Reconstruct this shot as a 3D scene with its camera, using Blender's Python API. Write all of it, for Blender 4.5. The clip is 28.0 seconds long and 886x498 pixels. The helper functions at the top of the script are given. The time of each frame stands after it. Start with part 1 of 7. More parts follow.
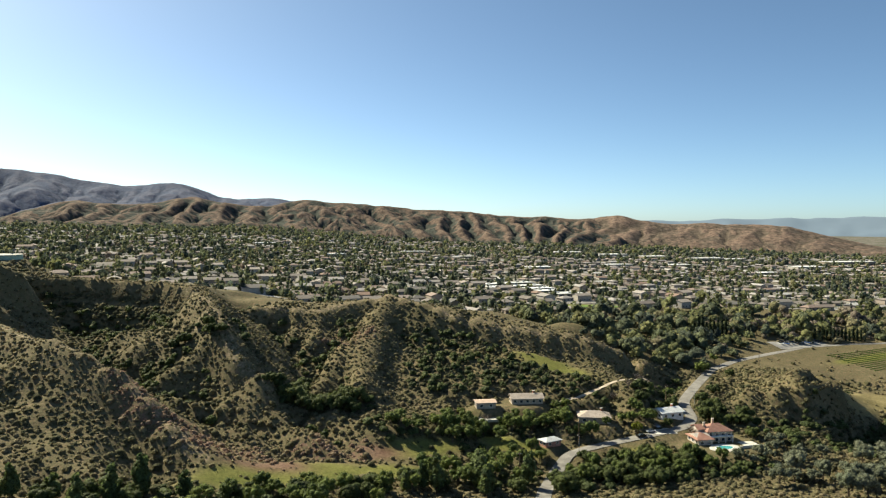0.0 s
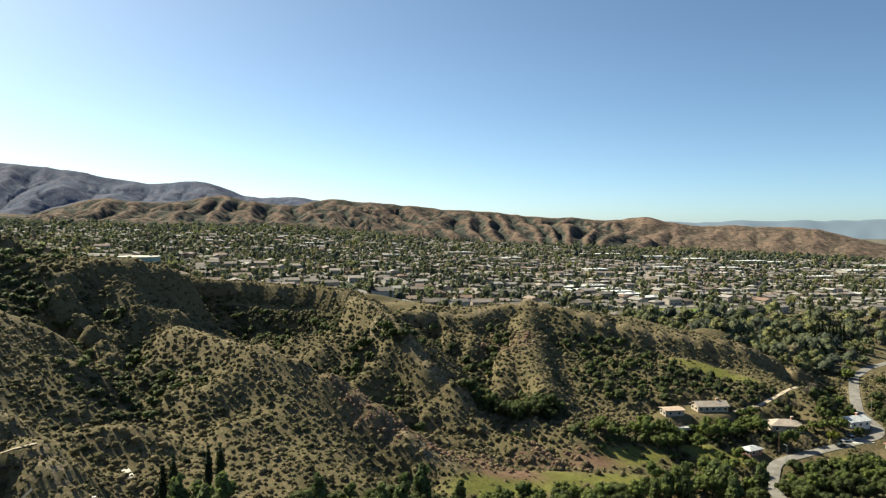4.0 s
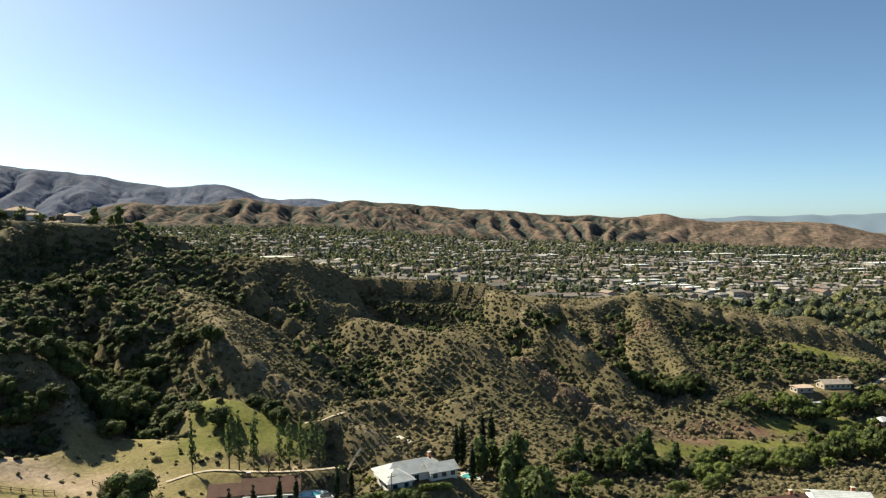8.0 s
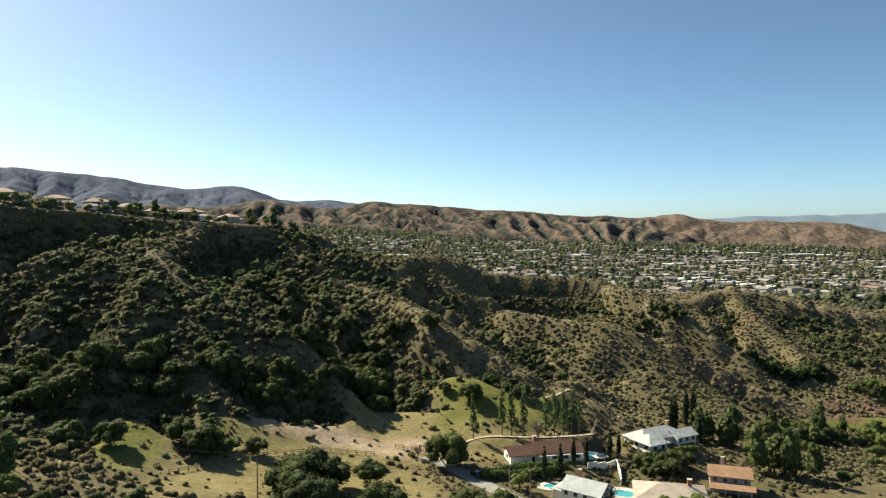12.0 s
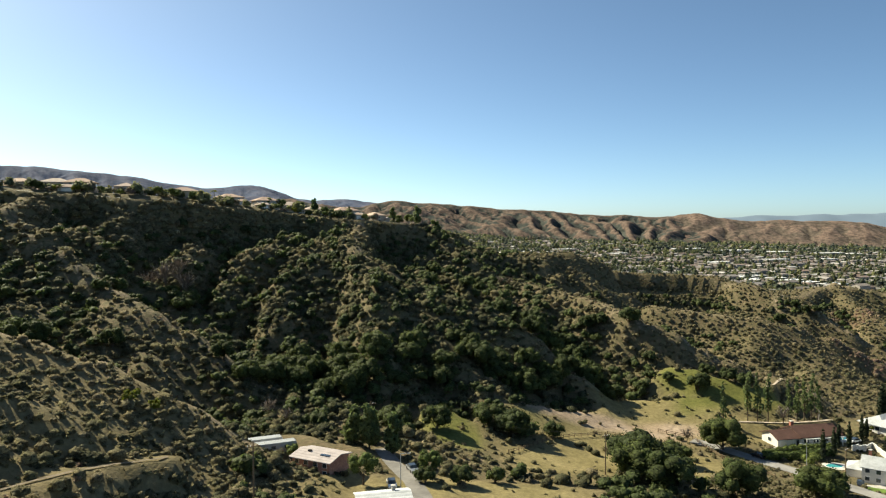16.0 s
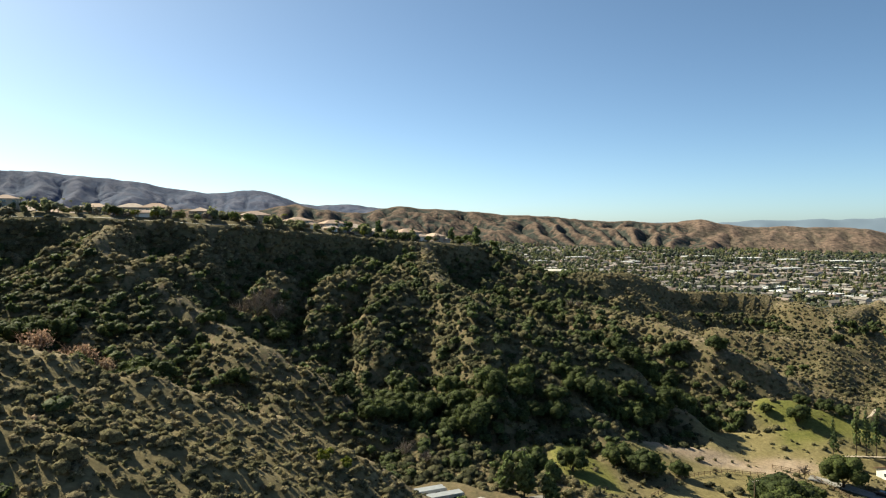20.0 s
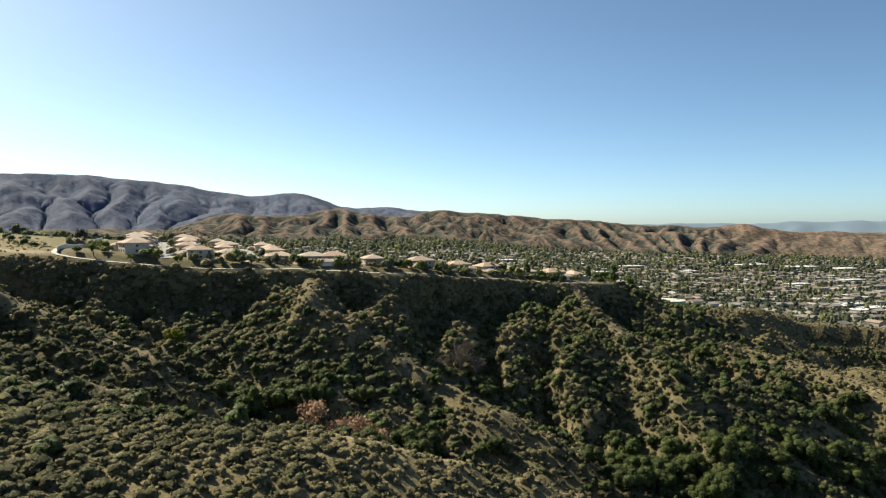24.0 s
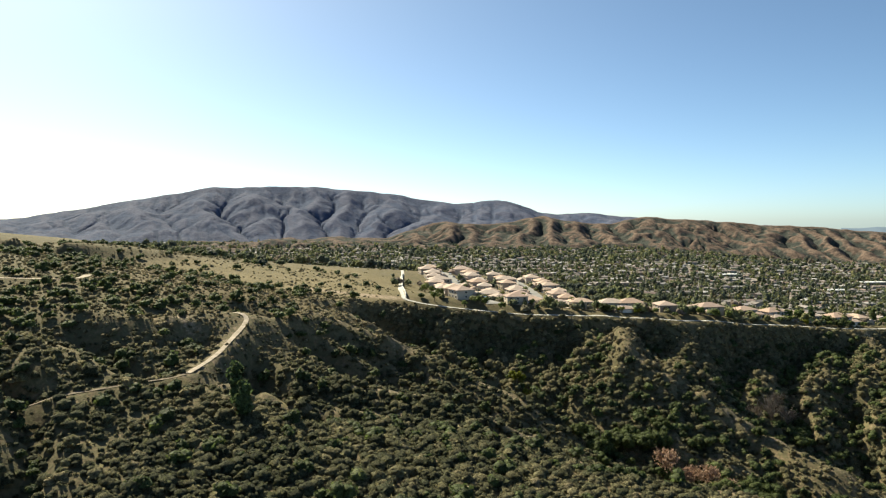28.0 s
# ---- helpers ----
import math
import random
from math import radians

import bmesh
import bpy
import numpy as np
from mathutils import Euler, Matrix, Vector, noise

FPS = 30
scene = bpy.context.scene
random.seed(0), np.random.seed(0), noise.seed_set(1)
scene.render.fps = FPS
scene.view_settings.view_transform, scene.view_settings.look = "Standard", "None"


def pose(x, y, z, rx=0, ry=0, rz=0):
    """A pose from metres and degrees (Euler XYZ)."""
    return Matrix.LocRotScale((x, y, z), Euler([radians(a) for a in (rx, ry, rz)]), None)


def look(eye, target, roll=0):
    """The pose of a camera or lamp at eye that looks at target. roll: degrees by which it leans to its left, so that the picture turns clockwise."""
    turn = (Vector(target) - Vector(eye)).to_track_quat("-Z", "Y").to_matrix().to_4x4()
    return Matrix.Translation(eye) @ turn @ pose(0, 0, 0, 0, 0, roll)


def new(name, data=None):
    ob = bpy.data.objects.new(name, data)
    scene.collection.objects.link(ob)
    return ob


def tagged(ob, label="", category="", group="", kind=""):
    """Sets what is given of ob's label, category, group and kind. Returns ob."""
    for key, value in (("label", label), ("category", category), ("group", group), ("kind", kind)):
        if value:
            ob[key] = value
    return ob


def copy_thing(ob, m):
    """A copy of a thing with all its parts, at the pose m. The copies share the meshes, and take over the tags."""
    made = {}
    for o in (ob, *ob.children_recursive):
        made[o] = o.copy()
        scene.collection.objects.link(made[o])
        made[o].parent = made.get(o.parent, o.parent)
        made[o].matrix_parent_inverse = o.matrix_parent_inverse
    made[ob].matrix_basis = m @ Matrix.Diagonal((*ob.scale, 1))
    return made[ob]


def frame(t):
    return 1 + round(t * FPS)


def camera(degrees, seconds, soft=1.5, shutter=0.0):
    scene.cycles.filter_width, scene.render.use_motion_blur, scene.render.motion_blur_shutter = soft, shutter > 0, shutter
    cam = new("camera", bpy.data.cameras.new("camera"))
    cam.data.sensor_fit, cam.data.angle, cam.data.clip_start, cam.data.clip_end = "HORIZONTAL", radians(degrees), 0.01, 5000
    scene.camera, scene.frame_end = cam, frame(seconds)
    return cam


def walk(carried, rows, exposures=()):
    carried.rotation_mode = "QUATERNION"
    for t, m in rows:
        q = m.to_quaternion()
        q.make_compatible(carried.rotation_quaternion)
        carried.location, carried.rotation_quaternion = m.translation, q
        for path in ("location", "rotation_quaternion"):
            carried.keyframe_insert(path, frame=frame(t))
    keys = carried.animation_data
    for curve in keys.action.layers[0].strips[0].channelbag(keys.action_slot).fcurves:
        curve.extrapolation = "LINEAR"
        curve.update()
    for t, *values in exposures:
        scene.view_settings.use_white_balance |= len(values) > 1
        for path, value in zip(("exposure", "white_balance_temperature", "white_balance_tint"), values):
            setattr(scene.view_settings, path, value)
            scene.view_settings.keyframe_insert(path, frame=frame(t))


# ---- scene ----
cam = camera(65.0, 28.0, soft=1.2)
EXPOSURE, KELVIN, TINT = 1.07, 7200.0, -6.0
METRES, EYE, TILT, LEAN, TURN = 560.0, 84.0, -2.0, 0.0, 0.0
ROWS = [
    (0.0, 0.0, 0.0, 0.0, -0.0, 0.01, -0.16),
    (0.5, -0.0187, 0.0009, 0.0006, 0.02, -0.02, -0.39),
    (1.0, -0.038, 0.0018, 0.0013, 0.06, -0.02, -0.52),
    (1.5, -0.0576, 0.0027, 0.002, 0.09, -0.03, -0.59),
    (2.0, -0.0773, 0.0037, 0.0026, 0.11, -0.07, -0.68),
    (2.5, -0.0972, 0.0046, 0.0033, 0.13, -0.08, -0.74),
    (3.0, -0.1174, 0.0056, 0.0039, 0.12, -0.08, -0.71),
    (3.5, -0.1373, 0.0045, 0.0046, 0.09, -0.07, -0.65),
    (5.5, -0.213, -0.0177, 0.0045, 0.07, 0.07, -0.16),
    (6.0, -0.23, -0.0279, 0.0043, 0.06, 0.13, -0.02),
    (6.5, -0.2464, -0.0392, 0.0039, 0.03, 0.09, 0.09),
    (7.0, -0.2634, -0.0498, 0.0035, -0.06, -0.01, 0.08),
    (7.5, -0.2815, -0.0572, 0.0031, -0.12, -0.1, 0.09),
    (8.0, -0.3006, -0.0618, 0.0028, -0.21, -0.12, 0.2),
    (8.5, -0.3201, -0.0646, 0.0024, -0.31, -0.12, 0.27),
    (9.0, -0.34, -0.0668, 0.0022, -0.39, -0.13, 0.36),
    (9.5, -0.3598, -0.0695, 0.0023, -0.43, -0.1, 0.38),
    (10.0, -0.3786, -0.0746, 0.0024, -0.43, -0.01, 0.48),
    (10.5, -0.3957, -0.0833, 0.0018, -0.44, 0.1, 0.53),
    (11.0, -0.412, -0.0938, 0.0013, -0.46, 0.14, 0.53),
    (11.5, -0.428, -0.1049, 0.0007, -0.55, 0.07, 0.49),
    (12.0, -0.4451, -0.1142, 0.0001, -0.62, -0.03, 0.37),
    (12.5, -0.4634, -0.1203, -0.0003, -0.66, -0.09, 0.35),
    (14.5, -0.541, -0.1338, -0.0014, -0.94, -0.14, 0.42),
    (15.0, -0.5608, -0.135, -0.001, -0.96, -0.17, 0.42),
    (15.5, -0.5807, -0.1354, -0.001, -0.97, -0.12, 0.46),
    (16.0, -0.6007, -0.1353, -0.0008, -0.97, -0.09, 0.37),
    (16.5, -0.6208, -0.1348, -0.0004, -0.97, -0.08, 0.28),
    (17.0, -0.6409, -0.1342, 0.0, -0.95, -0.08, 0.16),
    (17.5, -0.6593, -0.1334, 0.0007, -1.0, -0.0, 0.22),
    (18.0, -0.6677, -0.1331, 0.0046, -1.04, 0.05, 0.29),
    (18.5, -0.6683, -0.1331, 0.0107, -1.13, 0.15, 0.35),
    (19.0, -0.6676, -0.1332, 0.0166, -1.24, 0.15, 0.4),
    (19.5, -0.6676, -0.1334, 0.0191, -1.35, 0.18, 0.38),
    (20.0, -0.672, -0.1331, 0.0193, -1.52, 0.12, 0.32),
    (20.5, -0.6829, -0.1324, 0.0239, -1.63, 0.04, 0.21),
    (22.5, -0.7482, -0.1315, 0.0467, -1.57, -0.16, 0.04),
    (23.0, -0.7668, -0.1351, 0.0527, -0.52, -0.18, 0.03),
    (23.5, -0.7846, -0.1417, 0.0585, -0.2, -0.18, 0.06),
    (24.0, -0.8022, -0.1501, 0.0644, 0.18, -0.16, 0.13),
    (24.5, -0.8197, -0.1595, 0.0702, 0.95, -0.19, 0.13),
    (25.0, -0.8367, -0.1705, 0.0761, 2.22, -0.19, 0.1),
    (25.5, -0.8529, -0.1826, 0.0819, 4.33, -0.22, 0.04),
    (26.0, -0.8674, -0.1959, 0.0876, 6.84, -0.14, -0.03),
    (26.5, -0.8789, -0.2107, 0.0932, 9.4, -0.09, -0.11),
    (27.0, -0.8883, -0.2254, 0.0991, 10.9, -0.17, -0.12),
    (27.5, -0.8942, -0.2343, 0.1051, 13.04, -0.14, -0.17),
    (28.0, -0.8968, -0.2396, 0.1111, 15.42, -0.22, -0.16),
]
walk(cam, [(t, pose(0, 0, EYE, TILT, LEAN, TURN) @ pose(METRES * x, METRES * y, METRES * z, 90 + pitch, roll, yaw)) for t, x, y, z, yaw, pitch, roll in ROWS],
     exposures=[(0.0, EXPOSURE, KELVIN, TINT), (28.0, EXPOSURE, KELVIN, TINT)])

# ---- light ----
SUN_AZ, SUN_EL = 51.0, 38.0          # degrees to the left of +y, degrees up
world = bpy.data.worlds.new("world")
scene.world = world
world.use_nodes = True
wn, wl = world.node_tree.nodes, world.node_tree.links
wn.clear()
sky = wn.new("ShaderNodeTexSky")
sky.sky_type = "NISHITA"
sky.sun_disc = False
sky.sun_elevation = radians(SUN_EL)
sky.sun_rotation = radians(-SUN_AZ)
sky.altitude = 1500.0
sky.air_density = 0.6
sky.dust_density = 2.1
sky.ozone_density = 4.0
bg = wn.new("ShaderNodeBackground")
bg.inputs["Strength"].default_value = 0.085
wo = wn.new("ShaderNodeOutputWorld")
wl.new(sky.outputs[0], bg.inputs["Color"])
wl.new(bg.outputs[0], wo.inputs["Surface"])

sun_data = bpy.data.lights.new("sun", "SUN")
sun_data.energy = 5.0
sun_data.angle = radians(0.55)
sun_data.color = (1.0, 0.9, 0.795)
sun = new("sun", sun_data)
SUN_DIR = Vector((-math.sin(radians(SUN_AZ)) * math.cos(radians(SUN_EL)), math.cos(radians(SUN_AZ)) * math.cos(radians(SUN_EL)), math.sin(radians(SUN_EL))))
sun.matrix_world = look(SUN_DIR * 600, (0, 0, 0))


# ---- materials ----
def material(name, rough=0.9, spec=0.2):
    m = bpy.data.materials.new(name)
    m.use_nodes = True
    b = m.node_tree.nodes["Principled BSDF"]
    b.inputs["Roughness"].default_value = rough
    b.inputs["Specular IOR Level"].default_value = spec
    return m, m.node_tree.nodes, m.node_tree.links, b


def ramp(n, l, source, stops):
    r = n.new("ShaderNodeValToRGB")
    while len(r.color_ramp.elements) < len(stops):
        r.color_ramp.elements.new(0.5)
    for e, (p, c) in zip(r.color_ramp.elements, stops):
        e.position, e.color = p, (*c, 1)
    l.new(source, r.inputs["Fac"])
    return r.outputs["Color"]


def noise_tex(n, l, scale, detail=5.0, rough=0.6, vec=None):
    t = n.new("ShaderNodeTexNoise")
    t.inputs["Scale"].default_value = scale
    t.inputs["Detail"].default_value = detail
    t.inputs["Roughness"].default_value = rough
    if vec is not None:
        l.new(vec, t.inputs["Vector"])
    return t.outputs["Fac"]


def position(n):
    return n.new("ShaderNodeNewGeometry").outputs["Position"]


def mix(n, l, fac, a, b, blend="MIX"):
    m = n.new("ShaderNodeMix")
    m.data_type, m.blend_type = "RGBA", blend
    for value, socket in ((fac, m.inputs["Factor"]), (a, m.inputs["A"]), (b, m.inputs["B"])):
        if isinstance(value, (int, float)):
            socket.default_value = value
        elif isinstance(value, tuple):
            socket.default_value = (*value, 1)
        else:
            l.new(value, socket)
    return m.outputs["Result"]


def bump(n, l, b, height, strength, distance):
    k = n.new("ShaderNodeBump")
    k.inputs["Strength"].default_value = strength
    k.inputs["Distance"].default_value = distance
    l.new(height, k.inputs["Height"])
    l.new(k.outputs[0], b.inputs["Normal"])


def attribute(n, name):
    a = n.new("ShaderNodeAttribute")
    a.attribute_name = name
    return a.outputs["Fac"]


def plain(name, color, rough=0.8, spec=0.3, vary=0.12, scale=0.8, metallic=0.0):
    """A painted or mineral surface with blotches and fine grain."""
    m, n, l, b = material(name, rough, spec)
    p = position(n)
    big, fine = noise_tex(n, l, scale, 4, 0.6, p), noise_tex(n, l, scale * 9, 3, 0.6, p)
    lo, hi = tuple(c * (1 - 1.6 * vary) for c in color), tuple(min(1.0, c * (1 + 1.3 * vary)) for c in color)
    c = ramp(n, l, big, ((0.3, lo), (0.7, hi)))
    c2 = ramp(n, l, fine, ((0.3, (0.86, 0.86, 0.86)), (0.7, (1.0, 1.0, 1.0))))
    l.new(mix(n, l, 1.0, c, c2, "MULTIPLY"), b.inputs["Base Color"])
    b.inputs["Metallic"].default_value = metallic
    bump(n, l, b, fine, 0.2, 0.03)
    return m


def varied(name, colors, rough=0.85, spec=0.2, scale=0.7):
    """A surface whose colour differs from object to object among the given ones."""
    m, n, l, b = material(name, rough, spec)
    info = n.new("ShaderNodeObjectInfo")
    stops = [(i / max(1, len(colors) - 1), c) for i, c in enumerate(colors)]
    c = ramp(n, l, info.outputs["Random"], stops)
    fine = noise_tex(n, l, scale, 5, 0.65, position(n))
    c2 = ramp(n, l, fine, ((0.3, (0.74, 0.74, 0.74)), (0.7, (1.0, 1.0, 1.0))))
    l.new(mix(n, l, 1.0, c, c2, "MULTIPLY"), b.inputs["Base Color"])
    return m


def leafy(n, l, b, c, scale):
    """Twigs and leaves too small to model: gap shade and tip light put into the colour, and a rough relief."""
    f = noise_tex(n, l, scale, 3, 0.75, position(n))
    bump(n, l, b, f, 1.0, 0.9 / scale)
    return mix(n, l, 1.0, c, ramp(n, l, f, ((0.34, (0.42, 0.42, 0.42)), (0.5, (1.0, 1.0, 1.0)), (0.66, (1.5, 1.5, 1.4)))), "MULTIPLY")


def by_tone(name, colors, rough=0.85, spec=0.2, leaf=0.35, grain=0.0, sprays=0.0):
    """A surface of many joined pieces: the tone stored with each piece picks its colour, and each leaf varies."""
    m, n, l, b = material(name, rough, spec)
    stops = [(i / max(1, len(colors) - 1), c) for i, c in enumerate(colors)]
    c = ramp(n, l, attribute(n, "tone"), stops)
    isl = n.new("ShaderNodeNewGeometry").outputs["Random Per Island"]
    v = ramp(n, l, isl, ((0.0, (1 - leaf,) * 3), (1.0, (1.0, 1.0, 1.0))))
    c = mix(n, l, 1.0, c, v, "MULTIPLY")
    if grain:
        g = ramp(n, l, noise_tex(n, l, grain, 4, 0.6, position(n)), ((0.3, (0.72, 0.72, 0.72)), (0.7, (1.0, 1.0, 1.0))))
        c = mix(n, l, 1.0, c, g, "MULTIPLY")
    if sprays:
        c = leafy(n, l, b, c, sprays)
    l.new(c, b.inputs["Base Color"])
    return m


def ground_material():
    m, n, l, b = material("hillside_soil", 0.95, 0.1)
    p = position(n)
    wide, mid, fine = noise_tex(n, l, 0.012, 4, 0.6, p), noise_tex(n, l, 0.09, 5, 0.65, p), noise_tex(n, l, 0.9, 4, 0.7, p)
    dry = ramp(n, l, mid, ((0.25, (0.118, 0.084, 0.05)), (0.5, (0.21, 0.153, 0.092)), (0.75, (0.3, 0.225, 0.142))))
    olive = ramp(n, l, mid, ((0.3, (0.104, 0.079, 0.045)), (0.7, (0.19, 0.144, 0.084))))
    c = mix(n, l, ramp(n, l, wide, ((0.4, (0, 0, 0)), (0.65, (1, 1, 1)))), dry, olive)
    green = ramp(n, l, mid, ((0.3, (0.12, 0.13, 0.033)), (0.7, (0.21, 0.2, 0.062))))
    c = mix(n, l, attribute(n, "grass"), c, green)
    straw = ramp(n, l, mid, ((0.3, (0.2, 0.165, 0.073)), (0.7, (0.32, 0.26, 0.13))))
    c = mix(n, l, attribute(n, "straw"), c, straw)
    town = ramp(n, l, noise_tex(n, l, 0.03, 3, 0.7, p), ((0.35, (0.08, 0.09, 0.047)), (0.5, (0.15, 0.135, 0.109)), (0.68, (0.24, 0.215, 0.196))))
    c = mix(n, l, attribute(n, "town"), c, town)
    red = ramp(n, l, mid, ((0.3, (0.14, 0.078, 0.054)), (0.7, (0.25, 0.155, 0.114))))
    c = mix(n, l, attribute(n, "red"), c, red)
    pale = ramp(n, l, mid, ((0.3, (0.36, 0.26, 0.176)), (0.7, (0.48, 0.37, 0.279))))
    c = mix(n, l, attribute(n, "bare"), c, pale)
    litter = noise_tex(n, l, 0.55, 5, 0.75, p)
    cover = ramp(n, l, litter, ((0.4, (0, 0, 0)), (0.52, (0.85, 0.85, 0.85))))
    twig = n.new("ShaderNodeMath")
    twig.operation = "MULTIPLY"
    l.new(cover, twig.inputs[0])
    l.new(attribute(n, "rough"), twig.inputs[1])
    c = mix(n, l, twig.outputs[0], c, (0.125, 0.112, 0.059))
    speck = ramp(n, l, fine, ((0.3, (0.6, 0.6, 0.6)), (0.65, (1.0, 1.0, 1.0))))
    l.new(mix(n, l, 1.0, c, speck, "MULTIPLY"), b.inputs["Base Color"])
    bump(n, l, b, litter, 0.7, 0.6)
    return m


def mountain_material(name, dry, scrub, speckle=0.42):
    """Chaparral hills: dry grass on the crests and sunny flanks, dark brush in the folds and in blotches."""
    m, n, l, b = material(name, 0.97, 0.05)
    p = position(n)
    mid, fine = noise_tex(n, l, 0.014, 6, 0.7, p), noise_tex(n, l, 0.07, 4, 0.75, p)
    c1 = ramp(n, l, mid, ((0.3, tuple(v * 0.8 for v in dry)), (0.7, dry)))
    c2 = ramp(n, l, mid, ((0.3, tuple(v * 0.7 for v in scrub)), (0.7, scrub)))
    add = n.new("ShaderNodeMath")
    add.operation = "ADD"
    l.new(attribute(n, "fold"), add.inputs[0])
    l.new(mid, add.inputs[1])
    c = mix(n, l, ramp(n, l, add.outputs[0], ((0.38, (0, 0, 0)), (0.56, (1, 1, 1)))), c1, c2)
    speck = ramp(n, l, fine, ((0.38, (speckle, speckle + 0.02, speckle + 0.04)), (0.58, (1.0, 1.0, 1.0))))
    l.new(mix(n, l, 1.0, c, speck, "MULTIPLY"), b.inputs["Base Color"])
    bump(n, l, b, fine, 0.8, 4.0)
    return m


SOIL = ground_material()
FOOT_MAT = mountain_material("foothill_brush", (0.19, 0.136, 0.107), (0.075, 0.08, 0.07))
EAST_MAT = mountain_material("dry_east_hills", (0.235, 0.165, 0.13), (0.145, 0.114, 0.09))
# Distance haze is put into these blue-grey base colours and faint specks.
BIG_MAT = mountain_material("hazed_mountain_brush", (0.128, 0.136, 0.192), (0.094, 0.114, 0.176), 0.7)


# ---- shaping tools ----
def lattice(ix, iy, seed):
    h = (ix.astype(np.int64) * 374761393 + iy.astype(np.int64) * 668265263 + seed * 974711) & 0xFFFFFFFF
    h = ((h ^ (h >> 13)) * 1274126177) & 0xFFFFFFFF
    return ((h ^ (h >> 16)) & 0xFFFF) / 65535.0


def value_noise(x, y, seed):
    x0, y0 = np.floor(x), np.floor(y)
    fx, fy = x - x0, y - y0
    fx, fy = fx * fx * fx * (fx * (fx * 6 - 15) + 10), fy * fy * fy * (fy * (fy * 6 - 15) + 10)
    a, b = lattice(x0, y0, seed), lattice(x0 + 1, y0, seed)
    c, d = lattice(x0, y0 + 1, seed), lattice(x0 + 1, y0 + 1, seed)
    return (a + (b - a) * fx) * (1 - fy) + (c + (d - c) * fx) * fy


def fbm(x, y, size, octaves=4, seed=0, ridged=False):
    """Fractal noise from about -1 to 1; its largest features are size metres apart."""
    total, amp, norm = 0.0, 1.0, 0.0
    for o in range(octaves):
        v = value_noise(x / size + 17.3 * o, y / size - 9.1 * o, seed + o) * 2 - 1
        total = total + amp * ((1 - 2 * np.abs(v)) if ridged else v)
        norm += amp
        amp *= 0.5
        size *= 0.5
    return total / norm


def eroded(z, rounds, k, noise=0.0, soften=0.12):
    """Running water on a square grid of heights: each round cuts the beds of the streams in proportion to what drains through them."""
    z = z + noise
    rows, cols = z.shape
    idx = np.arange(rows * cols).reshape(rows, cols)
    for _ in range(rounds):
        drop, to = np.zeros_like(z), idx.copy()
        for dj, di, d in ((0, 1, 1.0), (0, -1, 1.0), (1, 0, 1.0), (-1, 0, 1.0), (1, 1, 1.414), (1, -1, 1.414), (-1, 1, 1.414), (-1, -1, 1.414)):
            here = np.s_[max(0, -dj):rows - max(0, dj), max(0, -di):cols - max(0, di)]
            there = np.s_[max(0, dj):rows + min(0, dj), max(0, di):cols + min(0, di)]
            fall = (z[here] - z[there]) / d
            better = fall > drop[here]
            drop[here] = np.where(better, fall, drop[here])
            to[here] = np.where(better, idx[there], to[here])
        order, heights, into = np.argsort(z, axis=None).tolist(), z.ravel().tolist(), to.ravel().tolist()
        drained = [1.0] * (rows * cols)
        for i in reversed(order):
            if into[i] != i:
                drained[into[i]] += drained[i]
        cut = (k * np.maximum(np.sqrt(np.array(drained)) - 1.3, 0)).tolist()
        for i in order:
            heights[i] = (heights[i] + cut[i] * heights[into[i]]) / (1 + cut[i])
        z = np.array(heights).reshape(rows, cols)
        z[1:-1, 1:-1] += soften * (z[:-2, 1:-1] + z[2:, 1:-1] + z[1:-1, :-2] + z[1:-1, 2:] - 4 * z[1:-1, 1:-1])
    return z


def blurred(z, cells):
    c = np.cumsum(np.pad(z, ((cells + 1, cells), (0, 0)), mode="edge"), 0)
    z = (c[2 * cells + 1:] - c[:-2 * cells - 1]) / (2 * cells + 1)
    c = np.cumsum(np.pad(z, ((0, 0), (cells + 1, cells)), mode="edge"), 1)
    return (c[:, 2 * cells + 1:] - c[:, :-2 * cells - 1]) / (2 * cells + 1)


def smooth(a, b, v):
    t = np.clip((v - a) / (b - a), 0, 1)
    return t * t * (3 - 2 * t)


def mesh_from(name, verts, faces, mat, attrs=None, flat=False):
    """A mesh from an array of places and one of equally long faces, with one value an attribute for each vertex."""
    me = bpy.data.meshes.new(name)
    nv, (nf, k) = len(verts), faces.shape
    me.vertices.add(nv)
    me.vertices.foreach_set("co", np.asarray(verts, np.float32).ravel())
    me.loops.add(nf * k)
    me.loops.foreach_set("vertex_index", np.asarray(faces, np.int32).ravel())
    me.polygons.add(nf)
    me.polygons.foreach_set("loop_start", np.arange(0, nf * k, k, dtype=np.int32))
    me.polygons.foreach_set("loop_total", np.full(nf, k, np.int32))
    me.polygons.foreach_set("use_smooth", np.full(nf, not flat))
    for key, values in (attrs or {}).items():
        me.attributes.new(key, "FLOAT", "POINT").data.foreach_set("value", np.asarray(values, np.float32))
    me.update(calc_edges=True)
    me.materials.append(mat)
    return me


def grid_faces(nx, ny):
    """Faces of a grid whose vertex (i, j) has the index j * nx + i."""
    i, j = np.meshgrid(np.arange(nx - 1), np.arange(ny - 1))
    a = (j * nx + i).ravel()
    return np.stack([a, a + 1, a + 1 + nx, a + nx], 1)


